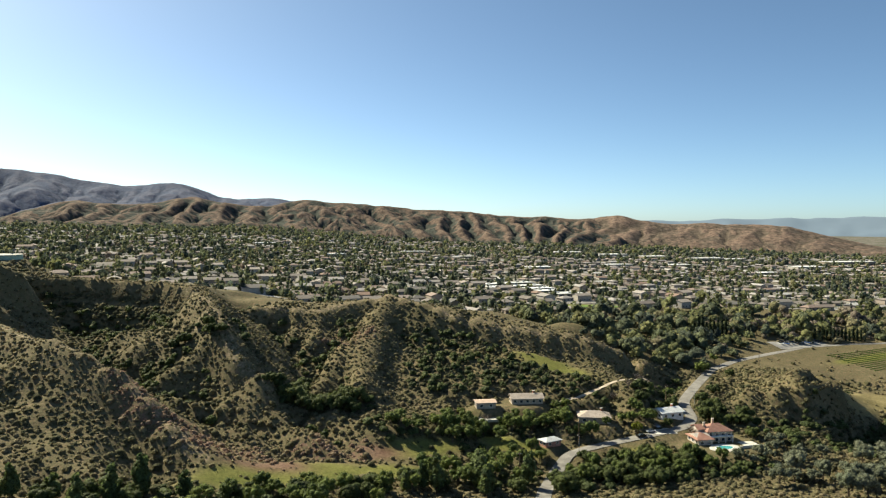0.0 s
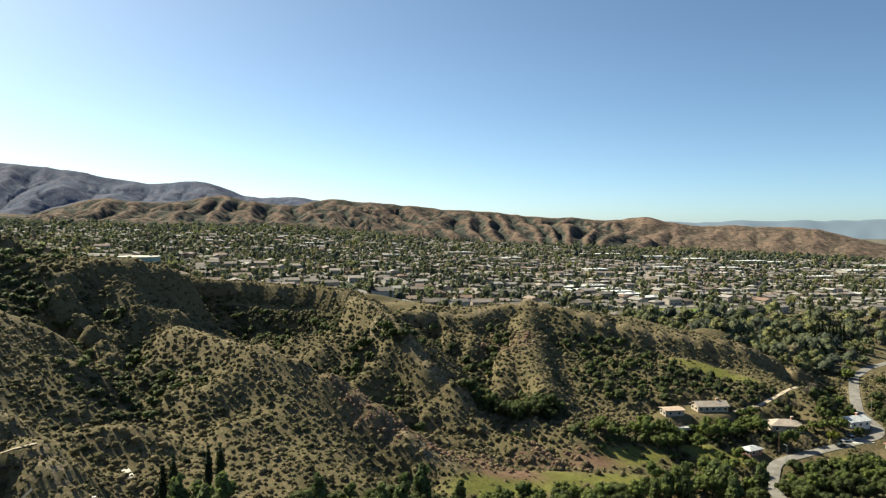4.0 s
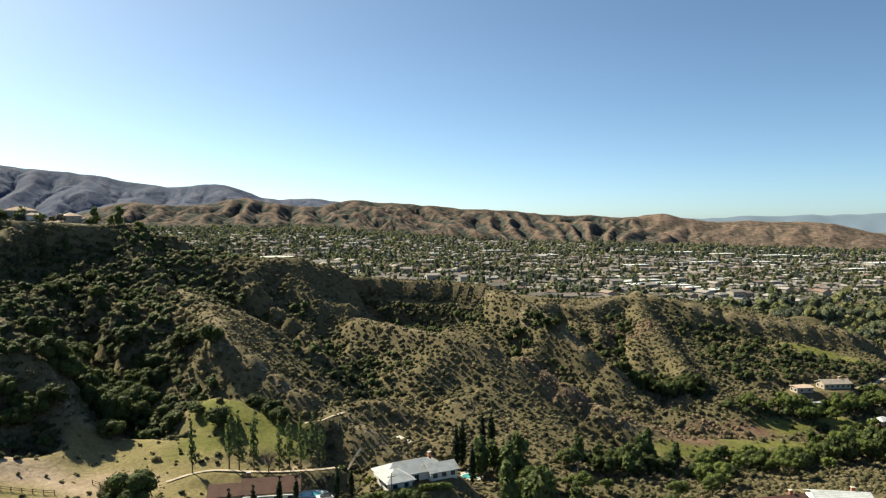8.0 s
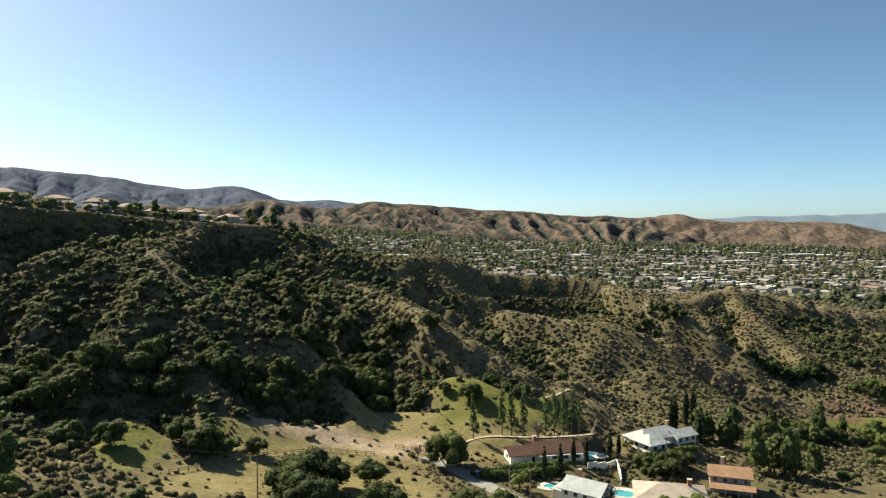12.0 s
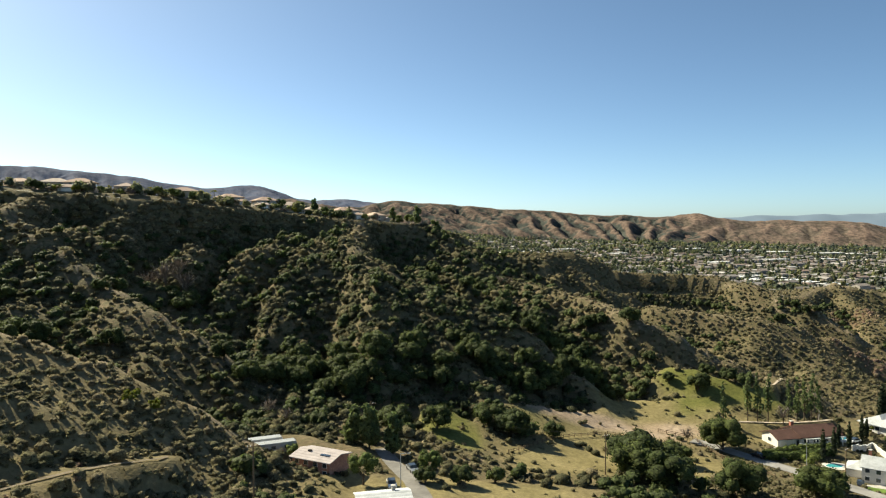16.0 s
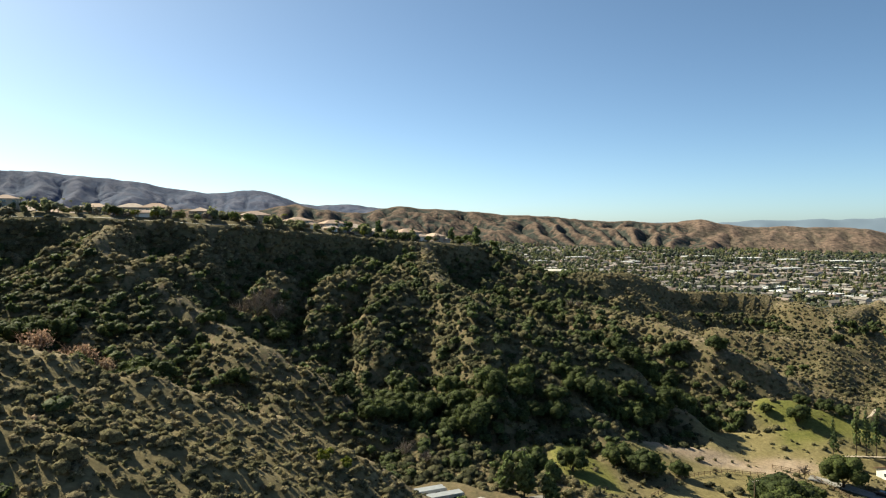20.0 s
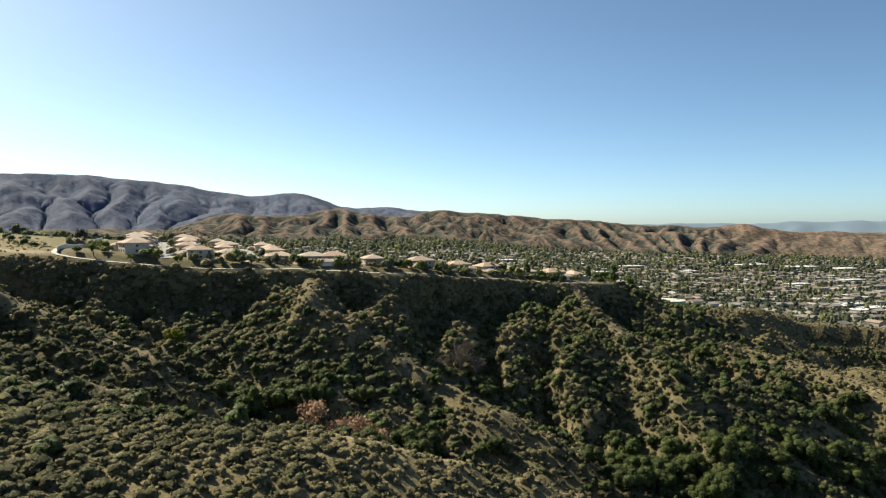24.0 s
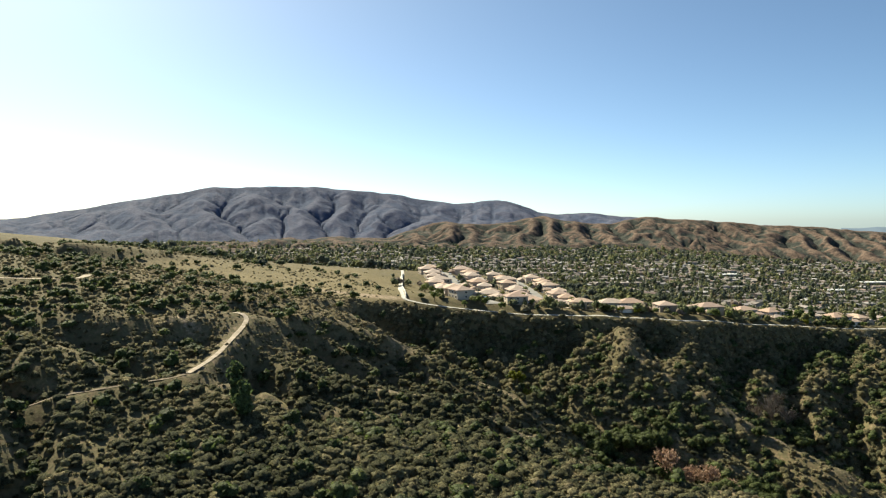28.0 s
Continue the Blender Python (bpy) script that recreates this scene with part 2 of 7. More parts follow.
def along(points, step):
    """Places every step metres or so along a line of places."""
    out = []
    for p, q in zip(points[:-1], points[1:]):
        p, q = np.array(p, float), np.array(q, float)
        n = max(1, int(np.linalg.norm((q - p)[:2]) / step))
        out += [p + (q - p) * k / n for k in range(n)]
    return np.array(out + [np.array(points[-1], float)])


# ---- the lie of the land: crests and hollows, in metres ----
CRESTS = {
    "plateau_rim": [(-900, 190, 140), (-766, 222, 125), (-690, 205, 116), (-645, 213, 110), (-617, 216, 107.5), (-557, 227, 101.5), (-520, 236, 101), (-495, 243, 99), (-460, 254, 96), (-432, 272, 92.5), (-405, 292, 90), (-375, 312, 88), (-340, 345, 85)],
    "ridge_end": [(-340, 345, 85), (-318, 365, 78), (-300, 385, 69), (-292, 410, 61)],
    "tank_rise": [(-300, 446, 60), (-281, 441, 61), (-262, 438, 58)],
    "mesa_rim": [(-232, 402, 52), (-211, 408, 51.5), (-190, 405, 50), (-165, 401, 49.5), (-145, 392, 48)],
    "pale_ridge": [(-145, 392, 48), (-130, 376, 46), (-115, 356, 40), (-105, 336, 33), (-94, 320, 23), (-80, 310, 15)],
    "cone": [(-110, 410, 36), (-75, 412, 33), (-50, 432, 37), (-34, 440, 40), (-12, 430, 35), (9, 416, 30), (40, 406, 25), (83, 396, 20), (102, 398, 13), (118, 401, 6)],
    "cone_foot": [(-34, 440, 40), (-38, 405, 29), (-42, 365, 18), (-38, 330, 10)],
    "red_ridge": [(-205, 318, 38), (-180, 298, 36), (-162, 290, 35.5), (-145, 283, 31), (-129, 276, 26), (-112, 264, 17), (-99, 253, 9), (-84, 243, 1)],
    "oak_spur": [(-294, 301, 55), (-276, 275, 53), (-262, 252, 50.5), (-250, 220, 45.5), (-234, 210, 40), (-215, 200, 30), (-200, 192, 25), (-182, 176, 18)],
    "middle_spur": [(-375, 312, 88), (-374, 280, 80), (-370, 239, 76), (-362, 222, 70), (-345, 213, 61), (-329, 211, 56), (-309, 205, 49), (-294, 190, 41), (-278, 178, 27)],
    "middle_spur_fork": [(-364, 225, 70), (-357, 194, 63.5), (-354, 168, 50), (-352, 140, 38)],
    "green_flank": [(-340, 345, 85), (-319, 320, 72), (-305, 305, 61), (-294, 301, 55)],
    "long_spur": [(-510, 222, 99), (-505, 204, 93), (-488, 191, 83), (-473, 185, 77), (-457.5, 175, 68.5), (-445.5, 170, 62.5), (-436.5, 162.5, 60), (-428, 154, 58), (-411.5, 150, 50), (-403, 144, 46), (-390, 133, 38)],
    "near_hill": [(-645, 104, 115), (-629, 46, 106), (-592, 68, 93), (-547, 77, 87), (-511, 64, 82.5), (-464, 58, 78.5), (-446, 62, 73), (-430, 66, 67.5), (-407, 78, 55.5), (-388, 77, 46), (-372, 74, 37)],
    "west_spur": [(-638, 150, 111), (-610, 160, 101), (-592.5, 161, 93.4), (-575, 161, 85.5), (-560, 152, 81.5), (-545, 144.4, 77.5), (-534, 143, 70.5), (-522, 138, 64)],
    "west_spur_low": [(-592, 82, 97), (-570, 92, 92), (-550, 93, 86), (-534, 95, 80), (-520, 98, 74), (-504, 104, 66)],
    "inner_spur": [(-400, 208, 62), (-392, 183.5, 52), (-384, 170, 45)],
    "knoll": [(-292, 372, 66), (-270, 366, 66.5), (-248, 361, 67.5), (-232, 362, 63), (-222, 366, 57)],
    "knoll_front": [(-285, 345, 66), (-269, 332.6, 62.6), (-262, 320, 57)],
    "far_west": [(-1060, 60, 158), (-1000, 200, 156), (-940, 330, 140), (-960, 460, 122)],
    "near_hill_south": [(-629, 46, 106), (-560, 5, 92), (-490, 0, 82), (-440, 0, 66), (-400, 8, 51), (-375, 20, 42)],
    "trail_hill": [(-645, 213, 110), (-638, 150, 111), (-645, 104, 115), (-670, 60, 121), (-720, 90, 130), (-820, 130, 146), (-900, 100, 152)],
    "west_hill": [(-980, 160, 156), (-860, 190, 143), (-800, 240, 135), (-760, 300, 122)],
    "east_knoll": [(160, 360, -1), (185, 352, 3), (215, 372, -3), (232, 412, -9)],
}
HOLLOWS = {
    "rim_foot": [(-625, 207, 101), (-590, 213, 98), (-557, 219.5, 94.5), (-520, 228.5, 93.5)],
    "rim_foot_east": [(-496, 235, 91), (-460, 246, 88.5), (-432, 263, 84.5), (-405, 284, 82.5)],
    "mesa_foot": [(-228, 395, 42), (-209, 400.5, 40), (-190, 397.5, 39), (-165, 393.5, 39), (-148, 385.5, 39)],
    "mesa_gully": [(-212, 362, 36), (-190, 348, 26), (-168, 330, 19), (-146, 312, 14), (-123, 297, 10), (-95, 296, 6), (-72, 292, 2)],
    "west_ravine": [(-258, 316, 51), (-233, 296, 36), (-215, 274, 23), (-190, 246, 15), (-163, 216, 10), (-135, 192, 7)],
    "oak_ravine": [(-345, 285, 62), (-325, 252, 48), (-305, 226, 37), (-288, 204, 27), (-274, 182, 20)],
    "pale_tree_ravine": [(-443, 235, 77), (-441, 208, 64), (-425, 188, 52), (-402, 167, 41), (-382, 148, 36), (-368, 118, 32)],
    "west_gully": [(-598, 120, 89), (-572, 122, 80), (-545, 118, 72), (-515, 120, 63)],
    "main_ravine": [(-605, 190, 89), (-556, 183, 77), (-536, 168, 71), (-510, 150, 62.5), (-491, 134, 57.5), (-467, 126, 52), (-440, 112, 47), (-410, 98, 41), (-385, 92, 36), (-362, 86, 32)],
    "canyon": [(-362, 86, 32), (-320, 125, 26), (-268, 160, 18.5), (-225, 145, 15), (-175, 140, 12), (-130, 175, 6), (-80, 225, -3), (-30, 262, -9), (20, 280, -14), (50, 284, -17), (68, 298, -12), (95, 315, -8), (125, 360, -5), (153, 398, -6), (185, 450, -6), (248, 504, -6), (330, 560, -5)],
    "cone_west": [(-100, 385, 26), (-85, 355, 16), (-70, 325, 7), (-55, 300, 1)],
    "cone_east": [(8, 400, 16), (12, 365, 6), (28, 335, 1), (40, 310, -9)],
    "east_bank": [(70, 375, 8), (95, 345, 4), (110, 330, -6)],
    "behind_crests": [(-240, 455, 43), (-190, 455, 42), (-140, 460, 40), (-80, 470, 28), (-30, 490, 20), (30, 530, 14), (90, 480, 8), (150, 450, 0)],
    "hill_back": [(-360, 420, 72), (-360, 480, 62), (-330, 560, 50)],
    "plateau_top": [(-700, 300, 115), (-660, 364, 111), (-600, 290, 102.5), (-540, 280, 97.5), (-480, 300, 94), (-440, 325, 90), (-400, 350, 85)],
    "plateau_north": [(-900, 420, 122), (-750, 440, 112), (-640, 450, 107), (-560, 440, 99), (-470, 420, 90), (-400, 410, 79)],
    "plateau_north_foot": [(-900, 640, 90), (-700, 620, 84), (-560, 600, 75), (-460, 560, 66), (-400, 540, 62)],
    "field": [(180, 330, -14), (236, 390, -18), (265, 430, -17), (300, 470, -12)],
    "south_bank": [(-362, 40, 36), (-300, 80, 24), (-230, 95, 16), (-150, 95, 12), (-60, 130, 8), (20, 190, -4), (120, 220, -10), (220, 250, -16), (330, 330, -16)],
    "south": [(-620, -60, 88), (-520, -120, 72), (-420, -120, 48), (-320, -60, 34), (-200, -20, 26), (-50, 0, 22), (120, 60, 10), (300, 150, -4), (450, 300, -10)],
    "far_south": [(-1080, -250, 110), (-900, -250, 90), (-600, -260, 70), (-300, -240, 42), (0, -200, 32), (300, -100, 16), (520, 120, 4)],
}


def town_height(x, y):
    """The broad valley floor beyond the hills: it climbs gently to the north and to the west."""
    rise = 0.016 * np.maximum(y - 850, 0)
    west = 0.088 * np.log1p(np.exp(np.clip(-(x - 20) / 90, -30, 30))) * 90
    east = -0.028 * np.clip(x - 240, 0, 900)
    cap = np.minimum(west, 45 + 0.2 * np.maximum(west - 45, 0))
    return 8 + np.minimum(rise, 46) + cap + east


_nodes = np.concatenate([along(line, 11.0) for line in (*CRESTS.values(), *HOLLOWS.values())])
_edge = [(x, y, float(town_height(np.float64(x), np.float64(y)))) for x, y in
         [(x, 700) for x in range(-1080, 521, 90)] + [(520, y) for y in range(160, 700, 90)] + [(150, 560), (60, 600), (-40, 580), (-140, 560), (-230, 590), (240, 600), (350, 620)]]
_nodes = np.concatenate([_nodes, np.array(_edge)])
_keep = [0]
for _i in range(1, len(_nodes)):
    if np.min(np.hypot(*(_nodes[_keep, :2] - _nodes[_i, :2]).T)) > 4.0:
        _keep.append(_i)
_nodes = _nodes[_keep]
_n = len(_nodes)
_gap = np.hypot(_nodes[:, None, 0] - _nodes[None, :, 0], _nodes[:, None, 1] - _nodes[None, :, 1])
_sys = np.block([[-_gap - 1.5 * np.eye(_n), np.ones((_n, 1))], [np.ones((1, _n)), np.zeros((1, 1))]])
_weights = np.linalg.solve(_sys, np.r_[_nodes[:, 2], 0.0])


def land(x, y):
    """Height of the bare ground at arrays of places, before the fine relief."""
    x, y = np.asarray(x, float), np.asarray(y, float)
    fx, fy = x.ravel(), y.ravel()
    out = np.empty(len(fx))
    for k in range(0, len(fx), 20000):
        s = slice(k, k + 20000)
        r = np.hypot(fx[s, None] - _nodes[None, :, 0], fy[s, None] - _nodes[None, :, 1])
        out[s] = -r @ _weights[:-1] + _weights[-1]
    return out.reshape(x.shape)


def patch(x, y, cx, cy, rx, ry, turn=0.0, edge=0.35, ragged=0.35):
    """1 inside a ragged oval, 0 outside."""
    c, s = math.cos(radians(turn)), math.sin(radians(turn))
    u, v = (x - cx) * c + (y - cy) * s, -(x - cx) * s + (y - cy) * c
    d = np.hypot(u / rx, v / ry) + ragged * fbm(x, y, 18, 3, 71)
    return 1 - smooth(1 - edge, 1 + edge, d)


GREEN = [(-226, 178, 22, 11, -25), (-243, 168, 16, 9, 10), (-236, 186, 14, 8, -30), (-300, 140, 20, 5, 10), (-60, 245, 34, 11, 30), (-10, 285, 22, 8, 25), (28, 300, 18, 7, -20), (60, 372, 26, 8, -35), (88, 292, 12, 6, 0),
         (300, 490, 40, 7, 25), (-330, 118, 8, 16, 20), (128, 632, 26, 14, 0), (-20, 262, 18, 7, 20)]
STRAW = [(-298, 112, 26, 15, 20), (-284, 134, 32, 11, 18), (-258, 152, 46, 14, 12), (-264, 170, 15, 12, 0), (-268, 118, 22, 16, 0), (245, 400, 40, 12, 25), (-330, 70, 30, 12, 15)]
BARE = [(-296, 151, 12, 5, -5), (-283, 151, 15, 6, -5), (-268, 148, 15, 5, -20), (-256, 152, 12, 6, 0), (-205, 163, 10, 3, 20), (-650, 225, 26, 4, -5), (-672, 226, 20, 3, -8), (-695, 103, 6, 2.5, 20), (-660, 82, 9, 5, 0), (-120, 352, 4, 12, -25)]
RED = [(-118, 268, 22, 9, -40), (-95, 262, 20, 8, -35), (-55, 385, 16, 14, 0), (-300, 262, 12, 7, 30), (-75, 255, 25, 10, 0), (-40, 275, 24, 8, 10)]

GULLY = 12.0                # metres that the gullies may cut between a crest and the hollow below it
NEAR = (-1080.0, 516.0, -250.0, 698.0)
STEP = 3.0
_gx, _gy = np.arange(NEAR[0], NEAR[1] + 0.1, STEP), np.arange(NEAR[2], NEAR[3] + 0.1, STEP)
_mx, _my = np.meshgrid(_gx, _gy)
_base = land(_mx, _my)
_inside = smooth(0, 110, np.minimum(np.minimum(_mx - NEAR[0], NEAR[1] - _mx), np.minimum(_my - NEAR[2], NEAR[3] - _my)))
_slope = np.hypot(*np.gradient(_base, STEP))
_wild = smooth(0.10, 0.34, _slope)
for _q in GREEN + STRAW:
    _wild = _wild * (1 - 0.85 * patch(_mx, _my, *_q))
_wx, _wy = _mx + 9 * fbm(_mx, _my, 60, 3, 31), _my + 9 * fbm(_mx, _my, 60, 3, 47)
_flat_top = smooth(-6, 10, _my - np.interp(_mx, [p[0] for p in CRESTS["plateau_rim"]], [p[1] for p in CRESTS["plateau_rim"]])) * (_mx < -330)
_wild = _wild * (1 - 0.9 * _flat_top)
_off = np.full(_mx.shape, 1e9)
for _cx, _cy in np.concatenate([along(line, 9.0)[:, :2] for line in CRESTS.values()]):
    _off = np.minimum(_off, np.hypot(_mx - _cx, _my - _cy))
_bed = np.full(_mx.shape, 1e9)
for _cx, _cy in np.concatenate([along(line, 9.0)[:, :2] for key, line in HOLLOWS.items() if not key.startswith("rim")]):
    _bed = np.minimum(_bed, np.hypot(_mx - _cx, _my - _cy))
_cut = blurred(eroded(_base, 6, 0.1, 4.5 * fbm(_wx, _wy, 62, 3, 5) + 0.4 * fbm(_mx, _my, 14, 2, 6), 0.08) - _base, 1)
_cut = np.clip(2.3 * (_cut - 0.85 * blurred(blurred(_cut, 8), 8)) + 0.5, -GULLY, 6.0)
_free = smooth(0, 10, np.minimum(_off, _bed))
_relief = _wild * _free * _cut - 6.0 * _wild * smooth(0, 13, _off) * (1 - smooth(15, 44, _off)) * smooth(0, 14, _bed) + (0.15 + 0.5 * _wild) * 0.8 * fbm(_mx, _my, 10, 3, 9)
_below = np.interp(_mx, [p[0] for p in CRESTS["plateau_rim"]], [p[1] for p in CRESTS["plateau_rim"]]) - _my
_rib = _mx / 31.0 + 0.006 * _below + 0.5 * fbm(_mx, _my * 0.5, 60, 3, 83)
_rib = np.abs(2 * (_rib - np.floor(_rib)) - 1)
_relief = _relief + 7 * (_rib - 0.6) * smooth(0.5, 9, _below) * (1 - smooth(30, 66, _below)) * smooth(-680, -640, _mx) * (1 - smooth(-400, -370, _mx)) * (0.4 + 0.6 * _free)
_rim = np.full(_mx.shape, 1e9)
for _cx, _cy in along(CRESTS["mesa_rim"], 6.0)[:, :2]:
    _rim = np.minimum(_rim, np.hypot(_mx - _cx, _my - _cy))
_relief = _relief * smooth(9, 22, _rim)
_relief = _relief * (1 - 0.6 * patch(_mx, _my, -460, 30, 130, 48, 10, 0.3, 0.1))
_mesa_x = [p[0] for p in CRESTS["mesa_rim"]]
_south = np.interp(_mx, _mesa_x, [p[1] for p in CRESTS["mesa_rim"]]) - _my       # metres in front of the mesa's rim
_scarp = np.interp(_mx, _mesa_x, [p[2] for p in CRESTS["mesa_rim"]]) + 0.6 - 9.5 * smooth(0, 3.4, _south) - 0.75 * np.maximum(_south - 3.4, 0) + 0.09 * np.minimum(_south, 0)
_held = smooth(-240, -232, _mx) * (1 - smooth(-147, -139, _mx)) * smooth(-52, -36, _south) * (1 - smooth(11, 26, _south))
_relief = _relief * (1 - _held) + _held * (_scarp - _base)
_near_z = _inside * (_base + _relief) + (1 - _inside) * town_height(_mx, _my)

# ---- levelled ground: house pads, roads and trails ----
PADS = [(-281, 441, 16), (-217, 146, 14), (-176, 164, 13), (-211, 116, 13), (-190, 117, 13), (-165, 133, 10), (-361, 84, 11), (-344, 66, 10), (-372, 90, 9), (118, 303, 19), (107, 327, 9), (70, 318, 10), (38, 332, 12), (20, 325, 8), (47, 301, 7), (-48, 172, 11), (-70, 163, 10)]
ROAD_CANYON = [(34, 235), (38, 255), (46, 280), (54, 294), (67, 298), (81, 303), (95, 308), (112, 317), (119, 328), (122, 350), (140, 383), (166, 428), (192, 457), (228, 485), (268, 514), (312, 531), (380, 540), (470, 560)]
DRIVE_BROWN = [(-253, 144), (-246, 138), (-236, 124), (-228, 112), (-222, 98), (-214, 70), (-206, 40)]
DRIVE_WHITE = [(-349, 96), (-346, 86), (-341, 74), (-338, 60), (-332, 30), (-322, -10)]
TRAIL_PINES = [(-243, 152), (-240, 155), (-234, 158.5), (-221, 157.5), (-210, 158), (-202, 160), (-197.5, 161.5)]
TRAIL_BEND = [(-211, 181), (-208, 183), (-204, 187), (-200, 191)]
TRAIL_RIDGE = [(-630.5, 46), (-631, 55), (-632.7, 65), (-636, 76.5), (-639, 87), (-641.5, 96.5), (-645.3, 104.5), (-651, 104)]
TRAIL_RIDGE_LOW = [(-650, -14), (-647.8, -2), (-644.6, 11.6), (-639.4, 19.3), (-633, 33), (-630.4, 42), (-630.5, 45)]
ORCHARD_PATH = [(-199.5, 164), (-198.3, 170), (-195.5, 173.5), (-193, 177)]

TRAIL_UPPER = [(-740, 70), (-728, 80), (-719, 89), (-716, 98), (-722, 108)]
RIM_PATH = [(-692, 425), (-672, 368), (-657, 319), (-640, 268), (-622, 222), (-612, 219.5), (-588, 223), (-557, 229), (-531, 235), (-508, 242), (-474, 252), (-445, 267), (-410, 293), (-374, 316), (-350, 338)]
HILL_ROAD = [(-420, -30), (-405, 5), (-396, 18), (-391, 31), (-383, 46)]
GREEN_PATH = [(52, 332), (66, 336), (80, 345), (95, 356), (108, 368)]
WAYS = [(ROAD_CANYON, 7.0), (DRIVE_BROWN, 6.0), (DRIVE_WHITE, 5.5), (TRAIL_PINES, 3.0), (TRAIL_BEND, 2.5), (TRAIL_RIDGE, 4.0), (RIM_PATH, 4.0), (HILL_ROAD, 3.5), (GREEN_PATH, 2.5), (TRAIL_UPPER, 3.5), (TRAIL_RIDGE_LOW, 2.2)]


def level(z, x, y, target, inner, outer):
    i0, i1 = int((x - outer - NEAR[0]) / STEP), int((x + outer - NEAR[0]) / STEP) + 2
    j0, j1 = int((y - outer - NEAR[2]) / STEP), int((y + outer - NEAR[2]) / STEP) + 2
    i0, j0 = max(i0, 0), max(j0, 0)
    s = np.s_[j0:j1, i0:i1]
    w = 1 - smooth(inner, outer, np.hypot(_mx[s] - x, _my[s] - y))
    z[s] = z[s] * (1 - w) + target * w


_calm = np.zeros_like(_near_z)
for _x, _y, _rad in PADS:
    level(_near_z, _x, _y, float(land(np.array([_x]), np.array([_y]))[0]), _rad * 0.85, _rad * 1.4)
for _line, _wide in WAYS:
    _p = along(_line, 3.0)
    _pz = land(_p[:, 0], _p[:, 1])
    for _ in range(3):
        _pz[1:-1] = (_pz[:-2] + _pz[1:-1] + _pz[2:]) / 3
    for (_x, _y), _h in zip(_p, _pz):
        if NEAR[0] + 12 < _x < NEAR[1] - 12 and NEAR[2] + 12 < _y < NEAR[3] - 12:
            level(_near_z, _x, _y, _h, _wide * 0.5, _wide * 0.5 + 3.5)


_bulge = _near_z - blurred(blurred(_near_z, 6), 6)        # above 0 on crests, below 0 in hollows


def sampled(field, x, y):
    x, y = np.asarray(x, float), np.asarray(y, float)
    u = np.clip((x - NEAR[0]) / STEP, 0, len(_gx) - 1.001)
    v = np.clip((y - NEAR[2]) / STEP, 0, len(_gy) - 1.001)
    i, j = u.astype(int), v.astype(int)
    fu, fv = u - i, v - j
    return (field[j, i] * (1 - fu) + field[j, i + 1] * fu) * (1 - fv) + (field[j + 1, i] * (1 - fu) + field[j + 1, i + 1] * fu) * fv


def ground(x, y):
    """Height of the ground sheet at any place."""
    x, y = np.asarray(x, float), np.asarray(y, float)
    near = (x > NEAR[0]) & (x < NEAR[1]) & (y > NEAR[2]) & (y < NEAR[3])
    return np.where(near, sampled(_near_z, x, y), town_height(x, y))


def gz(x, y):
    return float(ground(np.array([x]), np.array([y]))[0])


def covers(x, y):
    """Which ground shows where: green grass, straw, reddish soil and town."""
    flat = np.zeros_like(x)
    for cx, cy, rx, ry, turn in GREEN:
        flat = np.maximum(flat, patch(x, y, cx, cy, rx, ry, turn))
    straw = np.zeros_like(x)
    for cx, cy, rx, ry, turn in STRAW:
        straw = np.maximum(straw, patch(x, y, cx, cy, rx, ry, turn))
    red = np.zeros_like(x)
    for cx, cy, rx, ry, turn in RED:
        red = np.maximum(red, patch(x, y, cx, cy, rx, ry, turn))
    return flat, straw, red


BARE_CRESTS = ("west_spur", "west_spur_low", "long_spur", "middle_spur", "oak_spur", "pale_ridge", "red_ridge", "cone", "near_hill")


def crest_distance(x, y):
    """Distance to the nearest worn crest."""
    p = np.concatenate([along(CRESTS[k], 4.0)[:, :2] for k in BARE_CRESTS])
    fx, fy, out = x.ravel(), y.ravel(), np.full(x.size, 1e3)
    near = np.nonzero((fx > -660) & (fx < 140) & (fy > 20) & (fy < 460))[0]
    for k in range(0, len(near), 20000):
        i = near[k:k + 20000]
        out[i] = np.min(np.hypot(fx[i, None] - p[None, :, 0], fy[i, None] - p[None, :, 1]), 1)
    return out.reshape(x.shape)


def bare_soil(x, y):
    out = 0.6 * (1 - smooth(0.8, 4.2, crest_distance(x, y) + 2.8 * fbm(x, y, 16, 3, 77)))
    for cx, cy, rx, ry, turn in BARE:
        out = np.maximum(out, patch(x, y, cx, cy, rx, ry, turn, 0.5, 0.3))
    return out


# One sheet of ground, fine on the hills and coarser towards the horizon.
def spread(inner, low, high, first, grow):
    out, step, v = [], first, inner[0]
    while v > low:
        v -= step
        out.insert(0, v)
        step = min(step * grow, 260)
    right, step, v = [], first, inner[-1]
    while v < high:
        v += step
        right.append(v)
        step = min(step * grow, 260)
    return np.array(out + list(inner) + right)


